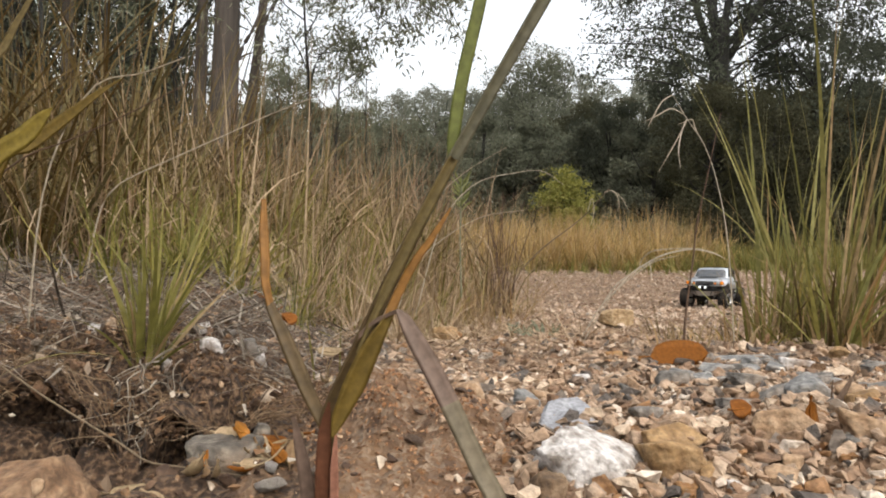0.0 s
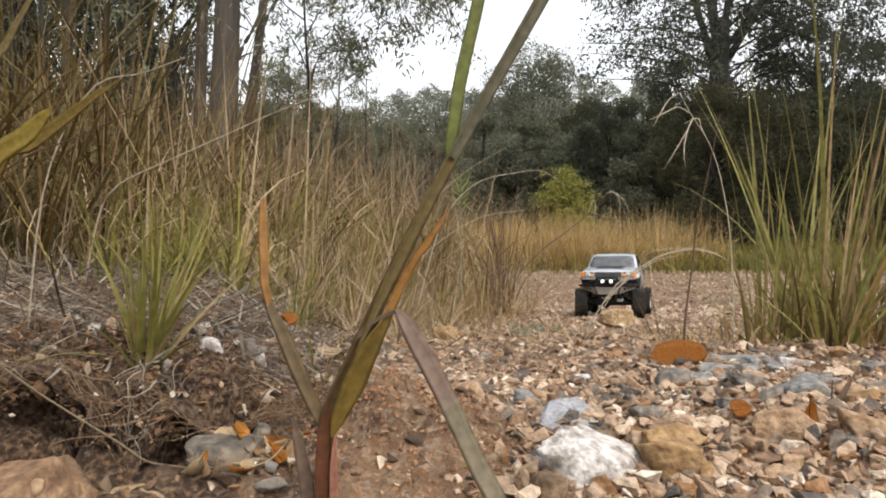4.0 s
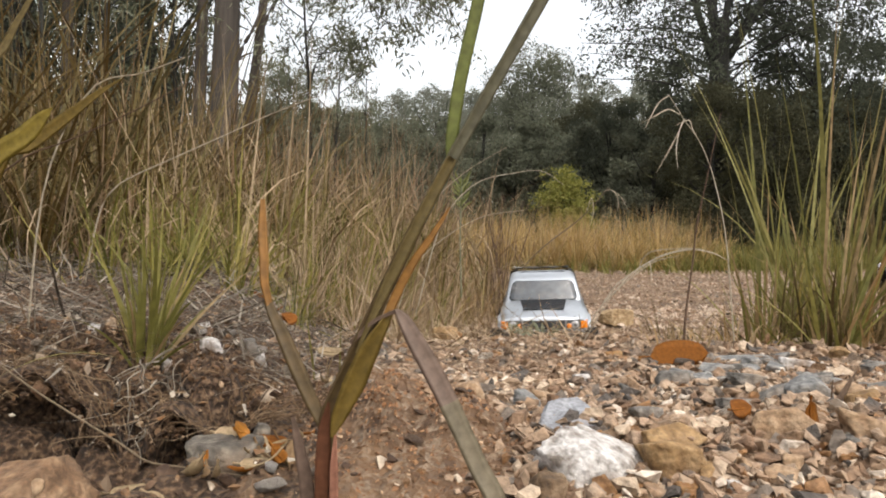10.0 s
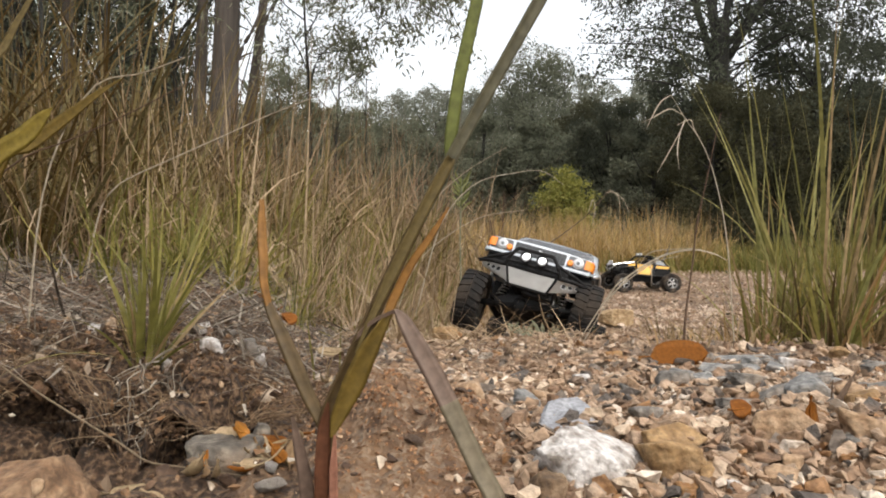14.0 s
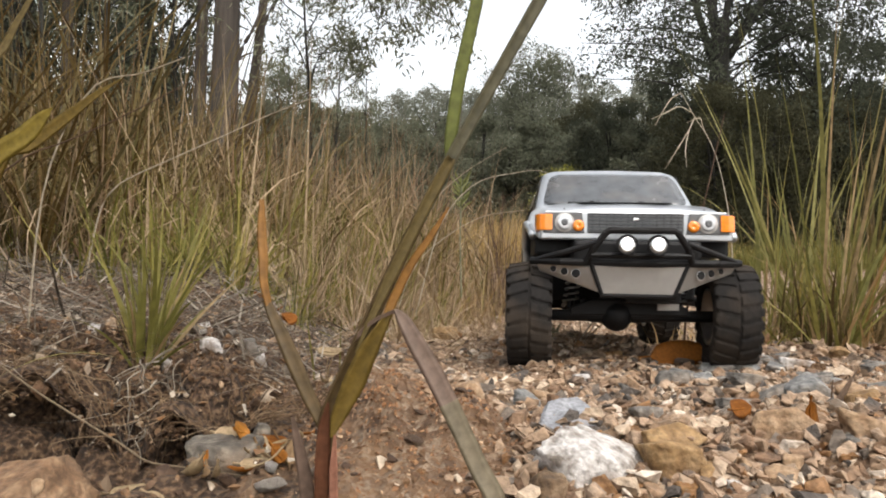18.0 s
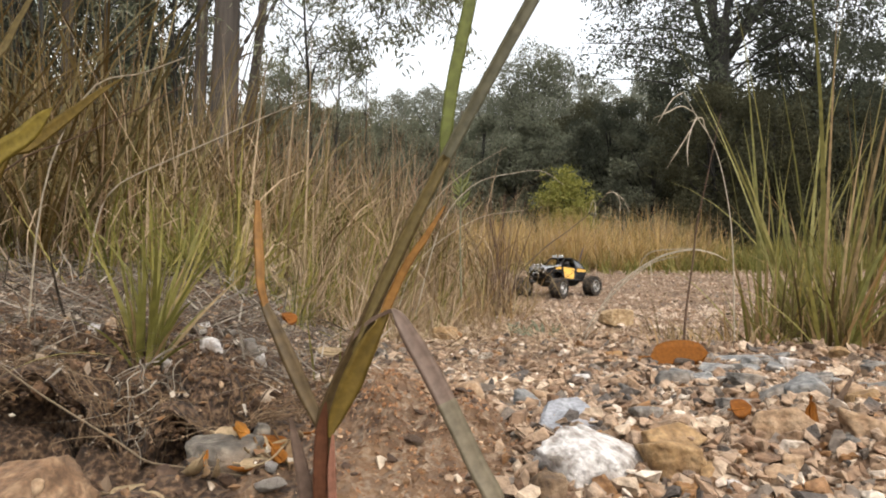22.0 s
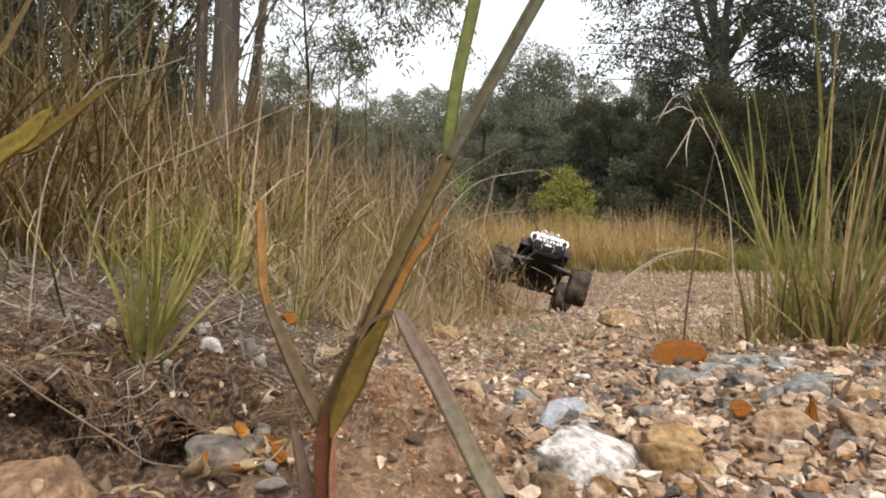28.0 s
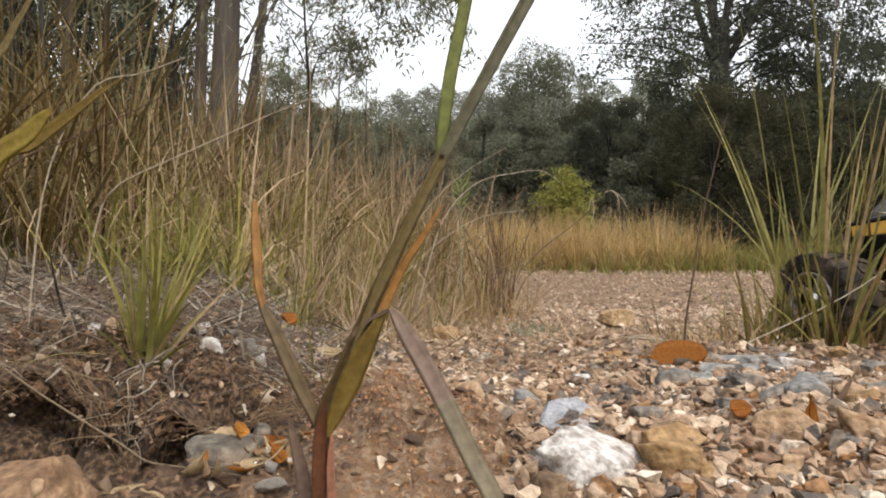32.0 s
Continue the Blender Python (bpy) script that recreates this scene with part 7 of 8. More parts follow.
    for s in (1, -1):
        pane("door_window", [(s * 0.0918, 0.047, 0.1835), (s * 0.0918, -0.034, 0.1835), (s * 0.0818, -0.0245, 0.2275), (s * 0.0818, 0.0165, 0.2275)], "dark door window", DARK_GLASS)
        pane("quarter_window", [(s * 0.0918, -0.043, 0.1835), (s * 0.0918, -0.0716, 0.1835), (s * 0.0818, -0.065, 0.2275), (s * 0.0818, -0.0375, 0.2275)], "dark louvred quarter window", DARK_GLASS)
        for k in range(5):
            u = 0.12 + 0.19 * k
            x, z = 0.0913 - 0.0095 * u + 0.0006, 0.1818 + 0.0457 * u
            part("louvre", rod([(s * x, -0.0445 + 0.005 * u, z), (s * x, -0.0700 + 0.006 * u, z)], 0.0011, 5), GRILLE, car, "grey window louvre")
    pane("rear_window", [(0.072, -0.0875, 0.188), (-0.072, -0.0875, 0.188), (-0.06, -0.0775, 0.220), (0.06, -0.0775, 0.220)], "dark rear window")
    for x in (-0.03, 0.028):
        part("wiper", rod([(x, 0.0705, 0.1865), (x + 0.005, 0.0698, 0.1875), (x + 0.010, 0.0690, 0.1885)], 0.0008, 5), BLACK, car)
        part("wiper_arm", box(x - 0.003, x + 0.003, 0.069, 0.074, 0.1845, 0.1875, 0.001), BLACK, car)
    part("bonnet_scoop", slab([(-0.056, 0.078, 0.1848), (0.056, 0.078, 0.1848), (0.047, 0.148, 0.1759), (-0.047, 0.148, 0.1759)], 0.0014), BLACK_PAINT, car, "black bonnet scoop panel")
    for s in (1, -1):
        part("bonnet_seam", slab([(s * 0.072, 0.076, 0.1815), (s * 0.0735, 0.076, 0.1815), (s * 0.0705, 0.185, 0.1648), (s * 0.069, 0.185, 0.1648)], 0.0008), GRILLE, car)
    # nose: silver frame, grille and headlight units
    part("nose_panel", prism([(-0.094, 0.133), (0.094, 0.133), (0.095, 0.150), (0.090, 0.162), (-0.090, 0.162), (-0.095, 0.150)], "y", 0.180, 0.1925, 0.002), SILVER, car, "silver nose panel")
    grille = part("grille", box(-0.0475, 0.0475, 0.188, 0.1945, 0.1395, 0.1600, 0.001), GRILLE, car, "dark grey mesh grille")
    for i in range(6):
        z = 0.1415 + i * 0.0034
        part("grille_slat", box(-0.046, 0.046, 0.1940, 0.1956, z, z + 0.0013), DARK_GRILLE, grille)
    for i in range(13):
        x = -0.042 + i * 0.007
        part("grille_bar", box(x, x + 0.0010, 0.1945, 0.1953, 0.1405, 0.1592), DARK_GRILLE, grille)
    part("badge", box(-0.0028, 0.0028, 0.1950, 0.1965, 0.1520, 0.1548, 0.0006), CHROME, grille, "small blank chrome badge")
    for s in (1, -1):
        unit = part("headlight", prism([(s * 0.0500, 0.1392), (s * 0.0915, 0.1392), (s * 0.0925, 0.1520), (s * 0.0900, 0.1605), (s * 0.0530, 0.1605)], "y", 0.186, 0.1942, 0.0008), GRILLE, car, "headlight unit with amber lamps")
        part("reflector", disc(0.0098, 0.002, 22, 0.0), STEEL, unit, "faceted chrome reflector", False, pose(s * 0.0705, 0.1948, 0.1500))
        part("lens", disc(0.0078, 0.003, 20, 0.12), LENS, unit, "round clear headlight lens", True, pose(s * 0.0705, 0.1958, 0.1500))
        part("bulb", disc(0.0036, 0.002, 14, 0.3), GRILLE, unit, "", True, pose(s * 0.0705, 0.1972, 0.1500))
        part("amber_lamp", disc(0.0058, 0.004, 20, 0.1), AMBER, unit, "round amber lamp", True, pose(s * 0.0565, 0.1950, 0.1470))
        part("indicator", prism([(s * 0.0825, 0.1968), (s * 0.0900, 0.1966), (s * 0.0950, 0.1950), (s * 0.0980, 0.1905), (s * 0.0995, 0.180), (s * 0.0965, 0.180), (s * 0.0945, 0.1925), (s * 0.0825, 0.1940)], "z", 0.1420, 0.1585, 0.0008), AMBER, unit, "amber corner indicator")
    # front bumper: plate, tube hoop and two lit spotlights
    bumper = part("bumper", rod([(-0.103, 0.188, 0.1115), (-0.075, 0.210, 0.1100), (0, 0.216, 0.1090), (0.075, 0.210, 0.1100), (0.103, 0.188, 0.1115)], 0.0038), BLACK, car, "black tube bumper")
    part("bumper_plate", slab([(-0.045, 0.213, 0.107), (0.045, 0.213, 0.107), (0.034, 0.207, 0.079), (-0.034, 0.207, 0.079)], 0.003), STEEL, bumper, "bare aluminium skid plate")
    for s in (1, -1):
        wing = part("bumper_wing", slab([(s * 0.0475, 0.212, 0.1065), (s * 0.098, 0.192, 0.1095), (s * 0.094, 0.189, 0.1010), (s * 0.0365, 0.2065, 0.0800)], 0.003), STEEL, bumper, "aluminium side plate with round holes")
        for k, (hx, hz, hr) in enumerate(((0.060, 0.0985, 0.0042), (0.071, 0.1005, 0.0036), (0.0815, 0.1030, 0.0030))):
            hy = 0.2125 - (hx - 0.0475) * 0.40 - (0.1065 - hz) * 0.08
            # chrome disc set a little low: imitates the light crescent seen through each hole
            part("hole_glint", disc(hr * 1.14, 0.0008, 18, 0.0), CHROME, wing, "chrome crescent standing in for light in a round hole", False, pose(s * hx, hy + 0.0004, hz - 0.0005, 0, 0, -s * 21))
            part("hole", disc(hr, 0.0014, 18, 0.0), BLACK, wing, "", False, pose(s * hx, hy + 0.0006, hz, 0, 0, -s * 21))
        part("bumper_rib", rod([(s * 0.0460, 0.2145, 0.108), (s * 0.0352, 0.2085, 0.0785)], 0.0022), BLACK, bumper)
        part("hoop_leg", rod([(s * 0.034, 0.226, 0.1375), (s * 0.044, 0.222, 0.124), (s * 0.050, 0.214, 0.110)], 0.0034), BLACK, bumper)
        part("bumper_stay", rod([(s * 0.043, 0.223, 0.128), (s * 0.075, 0.212, 0.118), (s * 0.101, 0.190, 0.1115)], 0.0030), BLACK, bumper)
        spot = part("spotlight", lathe([(0.0001, -0.009), (0.006, -0.009), (0.0100, 0.0), (0.0100, 0.004), (0.0088, 0.004), (0.0085, 0.001), (0.0001, 0.0)], 24), BLACK, bumper, "round black spotlight, lit", True,
                    pose(s * 0.0146, 0.228, 0.126, 0, 0, 90))
        part("reflector", disc(0.0089, 0.002), CHROME, spot, "", True, pose(0.002, 0, 0, 0, 0, -90))
        part("lens", disc(0.0056, 0.003), LAMP_ON, spot, "glowing white lens", True, pose(0.0036, 0, 0, 0, 0, -90))
    part("hoop", rod([(-0.034, 0.226, 0.1375), (-0.030, 0.227, 0.1400), (0.030, 0.227, 0.1400), (0.034, 0.226, 0.1375)], 0.0034), BLACK, bumper)
    part("lamp_bar", rod([(-0.047, 0.220, 0.1165), (0.047, 0.220, 0.1165)], 0.0026), BLACK, bumper)
    part("lower_tube", rod([(-0.036, 0.206, 0.0775), (0.036, 0.206, 0.0775)], 0.0028), BLACK, bumper)
    part("bumper_mount", box(-0.062, 0.062, 0.150, 0.206, 0.100, 0.132, 0.004), BLACK, car, "black front cross member")
    # chassis
    for s in (1, -1):
        part("frame_rail", box(s * 0.036 - 0.005, s * 0.036 + 0.005, -0.225, 0.185, 0.088, 0.103, 0.001), BLACK, car, "black steel chassis rail")
        part("rock_slider", rod([(s * 0.08, 0.055, 0.074), (s * 0.098, 0.045, 0.071), (s * 0.098, -0.075, 0.071), (s * 0.08, -0.085, 0.073)], 0.0062), BLACK, car, "black tube rock slider")
        part("link", rod([(s * 0.04, 0.14, 0.058), (s * 0.036, 0.02, 0.082)], 0.0032), GRILLE, car, "metal suspension link")
        part("link", rod([(s * 0.04, -0.14, 0.058), (s * 0.036, -0.02, 0.082)], 0.0032), GRILLE, car, "metal suspension link")
        for y in (0.135, -0.135):
            damper = part("damper", rod([(s * 0.058, y, 0.062), (s * 0.050, y * 0.92, 0.125)], 0.0042), BLACK, car, "black oil damper with coil spring")
            turns = [(s * (0.058 - 0.008 * k / 60) + 0.0078 * math.cos(k * 0.75), y * (1 - 0.08 * k / 60) + 0.0078 * math.sin(k * 0.75), 0.070 + 0.046 * k / 60) for k in range(61)]
            part("spring", rod(turns, 0.0012, 5), STEEL, damper, "coil spring", True)
    part("steering_servo", box(-0.045, 0.010, 0.165, 0.195, 0.070, 0.098, 0.003), BLACK, car, "black steering servo")
    part("front_skid", slab([(-0.026, 0.200, 0.084), (0.026, 0.200, 0.084), (0.026, 0.12, 0.090), (-0.026, 0.12, 0.090)], 0.004), BLACK, car, "black front skid plate")
    part("gearbox", box(-0.026, 0.026, -0.03, 0.05, 0.072, 0.104, 0.005), BLACK, car, "black gearbox and skid")
    # added black mass that deepens the shade below the body
    part("underside_shade", box(-0.088, 0.088, -0.096, 0.088, 0.070, 0.102, 0.004), BLACK, car, "black block added between the wheels to deepen the underside's shade")
    part("floor_pan", box(-0.095, 0.095, -0.086, 0.060, 0.103, 0.113, 0.003), BLACK, car)
    part("motor", box(-0.024, 0.024, 0.075, 0.135, 0.098, 0.140, 0.006), BLACK, car, "dark motor housing")
    part("drive_shaft", rod([(0.0, 0.05, 0.082), (0.012, 0.145, 0.060)], 0.0036), STEEL, car)
    part("drive_shaft", rod([(0.0, -0.03, 0.082), (0.012, -0.145, 0.060)], 0.0036), STEEL, car)
    # tube bed with its load
    bed = part("bed", box(-0.074, 0.074, -0.200, -0.094, 0.096, 0.101, 0.001), BLACK, car, "black tube-framed load bed")
    for s in (1, -1):
        part("bed_side", slab([(s * 0.076, -0.093, 0.099), (s * 0.076, -0.186, 0.099), (s * 0.082, -0.208, 0.155), (s * 0.082, -0.093, 0.155)], 0.003), BLACK, bed, "black inner bed side")
        part("bed_rail", rod([(s * 0.092, -0.090, 0.158), (s * 0.092, -0.240, 0.158), (s * 0.091, -0.248, 0.152), (s * 0.089, -0.236, 0.138), (s * 0.086, -0.190, 0.106), (s * 0.086, -0.092, 0.104)], 0.0046), BLACK, bed, "black tube rail")
        part("bed_brace", rod([(s * 0.091, -0.212, 0.157), (s * 0.087, -0.194, 0.110)], 0.0034), BLACK, bed, "black tube brace")
        part("cage_tube", rod([(s * 0.066, -0.080, 0.230), (s * 0.070, -0.110, 0.226), (s * 0.080, -0.200, 0.210), (s * 0.086, -0.214, 0.202), (s * 0.090, -0.222, 0.158)], 0.0042), BLACK, bed, "black cage tube")
        part("cage_tube", rod([(s * 0.074, -0.140, 0.222), (s * 0.090, -0.136, 0.158)], 0.0034), BLACK, bed)
    part("cage_tube", rod([(-0.084, -0.208, 0.206), (0.084, -0.208, 0.206)], 0.0036), BLACK, bed)
    part("bed_rail", rod([(-0.092, -0.245, 0.156), (0.092, -0.245, 0.156)], 0.0042), BLACK, bed)
    part("bed_panel", slab([(-0.088, -0.228, 0.155), (0.088, -0.228, 0.155), (0.084, -0.194, 0.101), (-0.084, -0.194, 0.101)], 0.003), BLACK, bed)
    tarp = bmesh.new()
    grid = [[tarp.verts.new((0.070 * (2 * i / 8 - 1), -0.084 - 0.125 * j / 6, 0.238 - 0.022 * (j / 6) ** 1.4 + 0.002 * math.sin(i * 2.1 + j))) for i in range(9)] for j in range(7)]
    for a, b in zip(grid, grid[1:]):
        for i in range(8):
            tarp.faces.new((a[i], a[i + 1], b[i + 1], b[i]))
    t = part("canopy", tarp, DARK_CANVAS, bed, "black canvas canopy over the bed", True)
    sd = t.modifiers.new("cloth", "SOLIDIFY")
    sd.thickness = 0.0015
    part("canopy_corner", slab([(0.040, -0.205, 0.2190), (0.082, -0.180, 0.2260), (0.086, -0.246, 0.2110)], 0.0015), WHITE, bed, "loose white canvas corner")
    cool = part("cool_box", box(0.016, 0.072, -0.170, -0.108, 0.101, 0.187, 0.003), BLUE, bed, "dark blue cool box")
    part("lid", box(0.014, 0.074, -0.172, -0.106, 0.187, 0.193, 0.002), WHITE, cool, "white lid")
    part("strap", rod([(0.0735, -0.150, 0.190), (0.0735, -0.150, 0.150)], 0.0016), BLACK, cool)
    can = part("jerry_can", prism([(-0.202, 0.156), (-0.178, 0.156), (-0.176, 0.186), (-0.184, 0.194), (-0.200, 0.188)], "x", 0.045, 0.080, 0.003), YELLOW, bed, "yellow fuel can")
    part("cap", disc(0.004, 0.006, 12), BLACK, can, "", False, pose(0.0625, -0.19, 0.193, 90))
    part("cargo_shelf", box(-0.08, 0.082, -0.207, -0.174, 0.150, 0.156, 0.001), BLACK, bed)
    for x in (0.020, 0.045):
        part("gas_bottle", rod([(x, -0.112, 0.2035), (x, -0.150, 0.2035)], [0.0105, 0.0105], 14), RED, bed, "red gas bottle")
    part("tool_roll", box(-0.072, 0.010, -0.170, -0.105, 0.101, 0.160, 0.008), CANVAS, bed, "grey canvas bag")
    # axles and wheels, which move on the car
    axles = []
    for y in (0.155, -0.164):
        ax = part("axle", rod([(-0.100, 0, 0), (-0.030, 0, 0), (-0.012, 0, 0), (0.036, 0, 0), (0.042, 0, 0), (0.100, 0, 0)], [0.006, 0.006, 0.0075, 0.0075, 0.006, 0.006], 12), BLACK, car, "black axle with round differential", True, pose(0, y, 0.056))
        bm = bmesh.new()
        bmesh.ops.create_uvsphere(bm, u_segments=18, v_segments=12, radius=0.0165, matrix=Matrix.Translation((0.012, 0, 0)))
        part("differential", bm, BLACK, ax, "round differential housing", True)
        part("axle_truss", prism([(-0.060, 0.0), (0.060, 0.0), (0.060, 0.008), (0.036, 0.018), (-0.036, 0.018), (-0.060, 0.008)], "y", -0.010, 0.010, 0.002), BLACK, ax, "black axle truss")
        part("servo_plate", box(-0.050, -0.028, -0.012, 0.012, 0.006, 0.018, 0.001), STEEL, ax)
        axles.append(ax)
    spec = wheel_meshes(0.056, 0.044, 0.0305, 24, RUBBER, 6, RIM, (BLACK, BLACK))
    wheels = add_wheels(car, spec, 0.1015, 0.155, 0.164)
    return car, axles, wheels


# ---- the crawler ----
def build_crawler():
    car = tagged(new("toy_crawler"), "yellow and black radio-controlled toy crawler with big tyres", "toy truck")
    tub = part("chassis", prism([(0.232, 0.130), (0.205, 0.102), (0.12, 0.062), (-0.12, 0.062), (-0.19, 0.100), (-0.212, 0.135), (-0.19, 0.150), (0.20, 0.150)], "x", -0.055, 0.055, 0.004), BLACK, car, "black chassis tub")
    part("front_skid", slab([(-0.045, 0.236, 0.128), (0.045, 0.236, 0.128), (0.034, 0.190, 0.098), (-0.034, 0.190, 0.098)], 0.005), BLACK, tub, "black front skid plate")
    part("rear_skid", slab([(-0.045, -0.218, 0.132), (0.045, -0.218, 0.132), (0.034, -0.180, 0.100), (-0.034, -0.180, 0.100)], 0.005), BLACK, tub)
    bonnet = part("bonnet", prism([(0.060, 0.140), (0.205, 0.128), (0.240, 0.140), (0.246, 0.176), (0.230, 0.194), (0.07, 0.210)], "x", -0.070, 0.070, 0.008), BLACK_PAINT, car, "gloss black bonnet and deep nose")
    for s in (1, -1):
        # yellow panels in a black frame, flaring out below
        part("door_panel", slab([(s * 0.1000, 0.060, 0.124), (s * 0.1060, -0.034, 0.114), (s * 0.0860, -0.070, 0.188), (s * 0.0785, 0.058, 0.202)], 0.004), YELLOW, car, "yellow door panel")
        part("door_handle", box(s * 0.0925 - 0.003, s * 0.0925 + 0.003, -0.050, -0.036, 0.171, 0.176, 0.001), BLACK, car, "black door handle")
        part("door_pillar", slab([(s * 0.1055, -0.036, 0.108), (s * 0.1055, -0.062, 0.106), (s * 0.0890, -0.092, 0.192), (s * 0.0880, -0.070, 0.192)], 0.007), BLACK_PAINT, car, "black door pillar")
        part("rear_panel", slab([(s * 0.0935, -0.088, 0.164), (s * 0.0905, -0.190, 0.158), (s * 0.0865, -0.196, 0.178), (s * 0.0885, -0.092, 0.189)], 0.004), YELLOW, car, "yellow rear quarter panel")
        part("rear_lower_panel", prism([(-0.060, 0.106), (-0.110, 0.100), (-0.165, 0.108), (-0.190, 0.128), (-0.196, 0.160), (-0.088, 0.166)], "x", s * 0.084, s * 0.093, 0.004), BLACK_PAINT, car, "black lower quarter panel")
        part("wing_flash", slab([(s * 0.0800, 0.070, 0.184), (s * 0.0770, 0.128, 0.184), (s * 0.0740, 0.124, 0.196), (s * 0.0765, 0.070, 0.202)], 0.003), YELLOW, bonnet, "yellow wing flash")
        part("front_wing", prism([(0.064, 0.140), (0.088, 0.172), (0.130, 0.184), (0.190, 0.182), (0.224, 0.166), (0.232, 0.146), (0.222, 0.146), (0.208, 0.160), (0.180, 0.170), (0.132, 0.172), (0.098, 0.160), (0.078, 0.136)], "x", s * 0.066, s * 0.102, 0.003), BLACK_PAINT, bonnet, "black front wing arch")
        part("cage_tube", rod([(s * 0.075, 0.072, 0.208), (s * 0.062, 0.016, 0.259), (s * 0.062, -0.066, 0.258), (s * 0.074, -0.150, 0.222), (s * 0.080, -0.196, 0.178), (s * 0.076, -0.206, 0.135)], 0.0055), BLACK, car, "black roll cage tube")
        part("cage_tube", rod([(s * 0.100, 0.064, 0.116), (s * 0.082, 0.062, 0.202), (s * 0.075, 0.072, 0.208)], 0.0050), BLACK, car, "black roll cage tube")
        part("cage_tube", rod([(s * 0.0885, -0.080, 0.190), (s * 0.063, -0.066, 0.258)], 0.0055), BLACK, car, "black roll cage tube")
        part("belt_tube", rod([(s * 0.0800, 0.062, 0.205), (s * 0.0885, -0.078, 0.191), (s * 0.0870, -0.194, 0.179)], 0.0042), BLACK, car, "black belt line tube")
        part("sill_tube", rod([(s * 0.064, 0.110, 0.112), (s * 0.102, 0.064, 0.114), (s * 0.108, -0.040, 0.106), (s * 0.092, -0.150, 0.104), (s * 0.074, -0.205, 0.130)], 0.006), BLACK, car, "black sill tube")
        part("rear_side_window", slab([(s * 0.0865, -0.092, 0.195), (s * 0.0845, -0.176, 0.184), (s * 0.0760, -0.146, 0.216), (s * 0.0680, -0.082, 0.248)], 0.002), GLASS, car, "tinted rear side window")
        part("window_rim", rod([(s * 0.0872, -0.092, 0.195), (s * 0.0852, -0.176, 0.184), (s * 0.0767, -0.146, 0.216), (s * 0.0687, -0.082, 0.248), (s * 0.0872, -0.092, 0.195)], 0.0022, 6), GRILLE, car, "grey window rim")
        part("seat", box(s * 0.033 - 0.022, s * 0.033 + 0.022, -0.065, -0.020, 0.150, 0.222, 0.008), BLACK, car, "black bucket seat")
        part("head_rest", box(s * 0.033 - 0.011, s * 0.033 + 0.011, -0.062, -0.046, 0.222, 0.238, 0.004), GRILLE, car, "grey head rest")
        part("bull_bar", rod([(s * 0.050, 0.250, 0.128), (s * 0.064, 0.254, 0.160), (s * 0.060, 0.248, 0.180)], 0.0042), BLACK, car, "black bull bar")
        part("bonnet_trim", rod([(s * 0.070, 0.226, 0.194), (s * 0.074, 0.150, 0.204), (s * 0.076, 0.074, 0.212)], 0.0055), CHROME, bonnet, "chrome bonnet trim")
        hl = part("headlamp_frame", prism([(s * 0.040, 0.176), (s * 0.076, 0.176), (s * 0.078, 0.190), (s * 0.072, 0.200), (s * 0.044, 0.200)], "y", 0.222, 0.247, 0.003), CHROME, car, "chrome headlamp frame")
        part("lens", disc(0.0100, 0.006), DARK_GLASS, hl, "dark round headlamp lens", True, pose(s * 0.060, 0.249, 0.188))
        part("side_lamp", disc(0.0065, 0.007, 16), WHITE_LENS, hl, "small white side lamp", True, pose(s * 0.062, 0.249, 0.168))
        part("hook", rod([(s * 0.022, 0.245, 0.166), (s * 0.026, 0.253, 0.154), (s * 0.022, 0.248, 0.142)], 0.0024), CHROME, car, "chrome tow hook")
        for y in (0.180, -0.180):
            d = part("damper", rod([(s * 0.098, y, 0.085), (s * 0.060, y * 0.93, 0.176)], 0.0075), BLACK, car, "black damper with spring")
            turns = [(s * (0.096 - 0.034 * k / 70) + 0.011 * math.cos(k * 0.7), y * (1 - 0.06 * k / 70) + 0.011 * math.sin(k * 0.7), 0.090 + 0.076 * k / 70) for k in range(71)]
            part("spring", rod(turns, 0.0018, 5), GRILLE, d, "coil spring", True)
            part("wishbone", slab([(s * 0.045, y - 0.03, 0.096), (s * 0.128, y + 0.006 * (1 if y > 0 else -1), 0.090), (s * 0.128, y + 0.026 * (1 if y > 0 else -1), 0.090), (s * 0.045, y + 0.03, 0.096)], 0.006), BLACK, car, "black suspension arm")
            part("half_shaft", rod([(s * 0.04, y, 0.098), (s * 0.138, y * 1.083, 0.090)], 0.0042), GRILLE, car, "dark steel half shaft")
            part("track_rod", rod([(s * 0.03, y * 1.14, 0.108), (s * 0.124, y * 1.20, 0.094)], 0.0030), GRILLE, car, "dark steel track rod")
    # three ring lamps standing on the nose, three lower ones before them
    part("lamp_bar", rod([(-0.050, 0.236, 0.204), (0.050, 0.236, 0.204)], 0.0036), CHROME, bonnet, "chrome lamp bar")
    for x in (-0.028, 0.0, 0.028):
        for y, z, r in ((0.236, 0.2145, 0.0095), (0.251, 0.195, 0.0080)):
            lp = part("nose_lamp", lathe([(r * 0.78, -0.005), (r * 0.95, -0.005), (r, 0.0), (r * 0.95, 0.005), (r * 0.78, 0.005)], 20), CHROME, bonnet, "chrome ring lamp", True, pose(x, y, z, 0, -8, 90))
            part("lens", disc(r * 0.78, 0.003, 16), LENS if z < 0.2 else GLASS, lp, "", True, pose(0.001, 0, 0, 0, 0, -90))
    part("engine_block", box(-0.034, 0.034, 0.100, 0.196, 0.200, 0.207, 0.003), CHROME, bonnet, "chrome dummy engine")
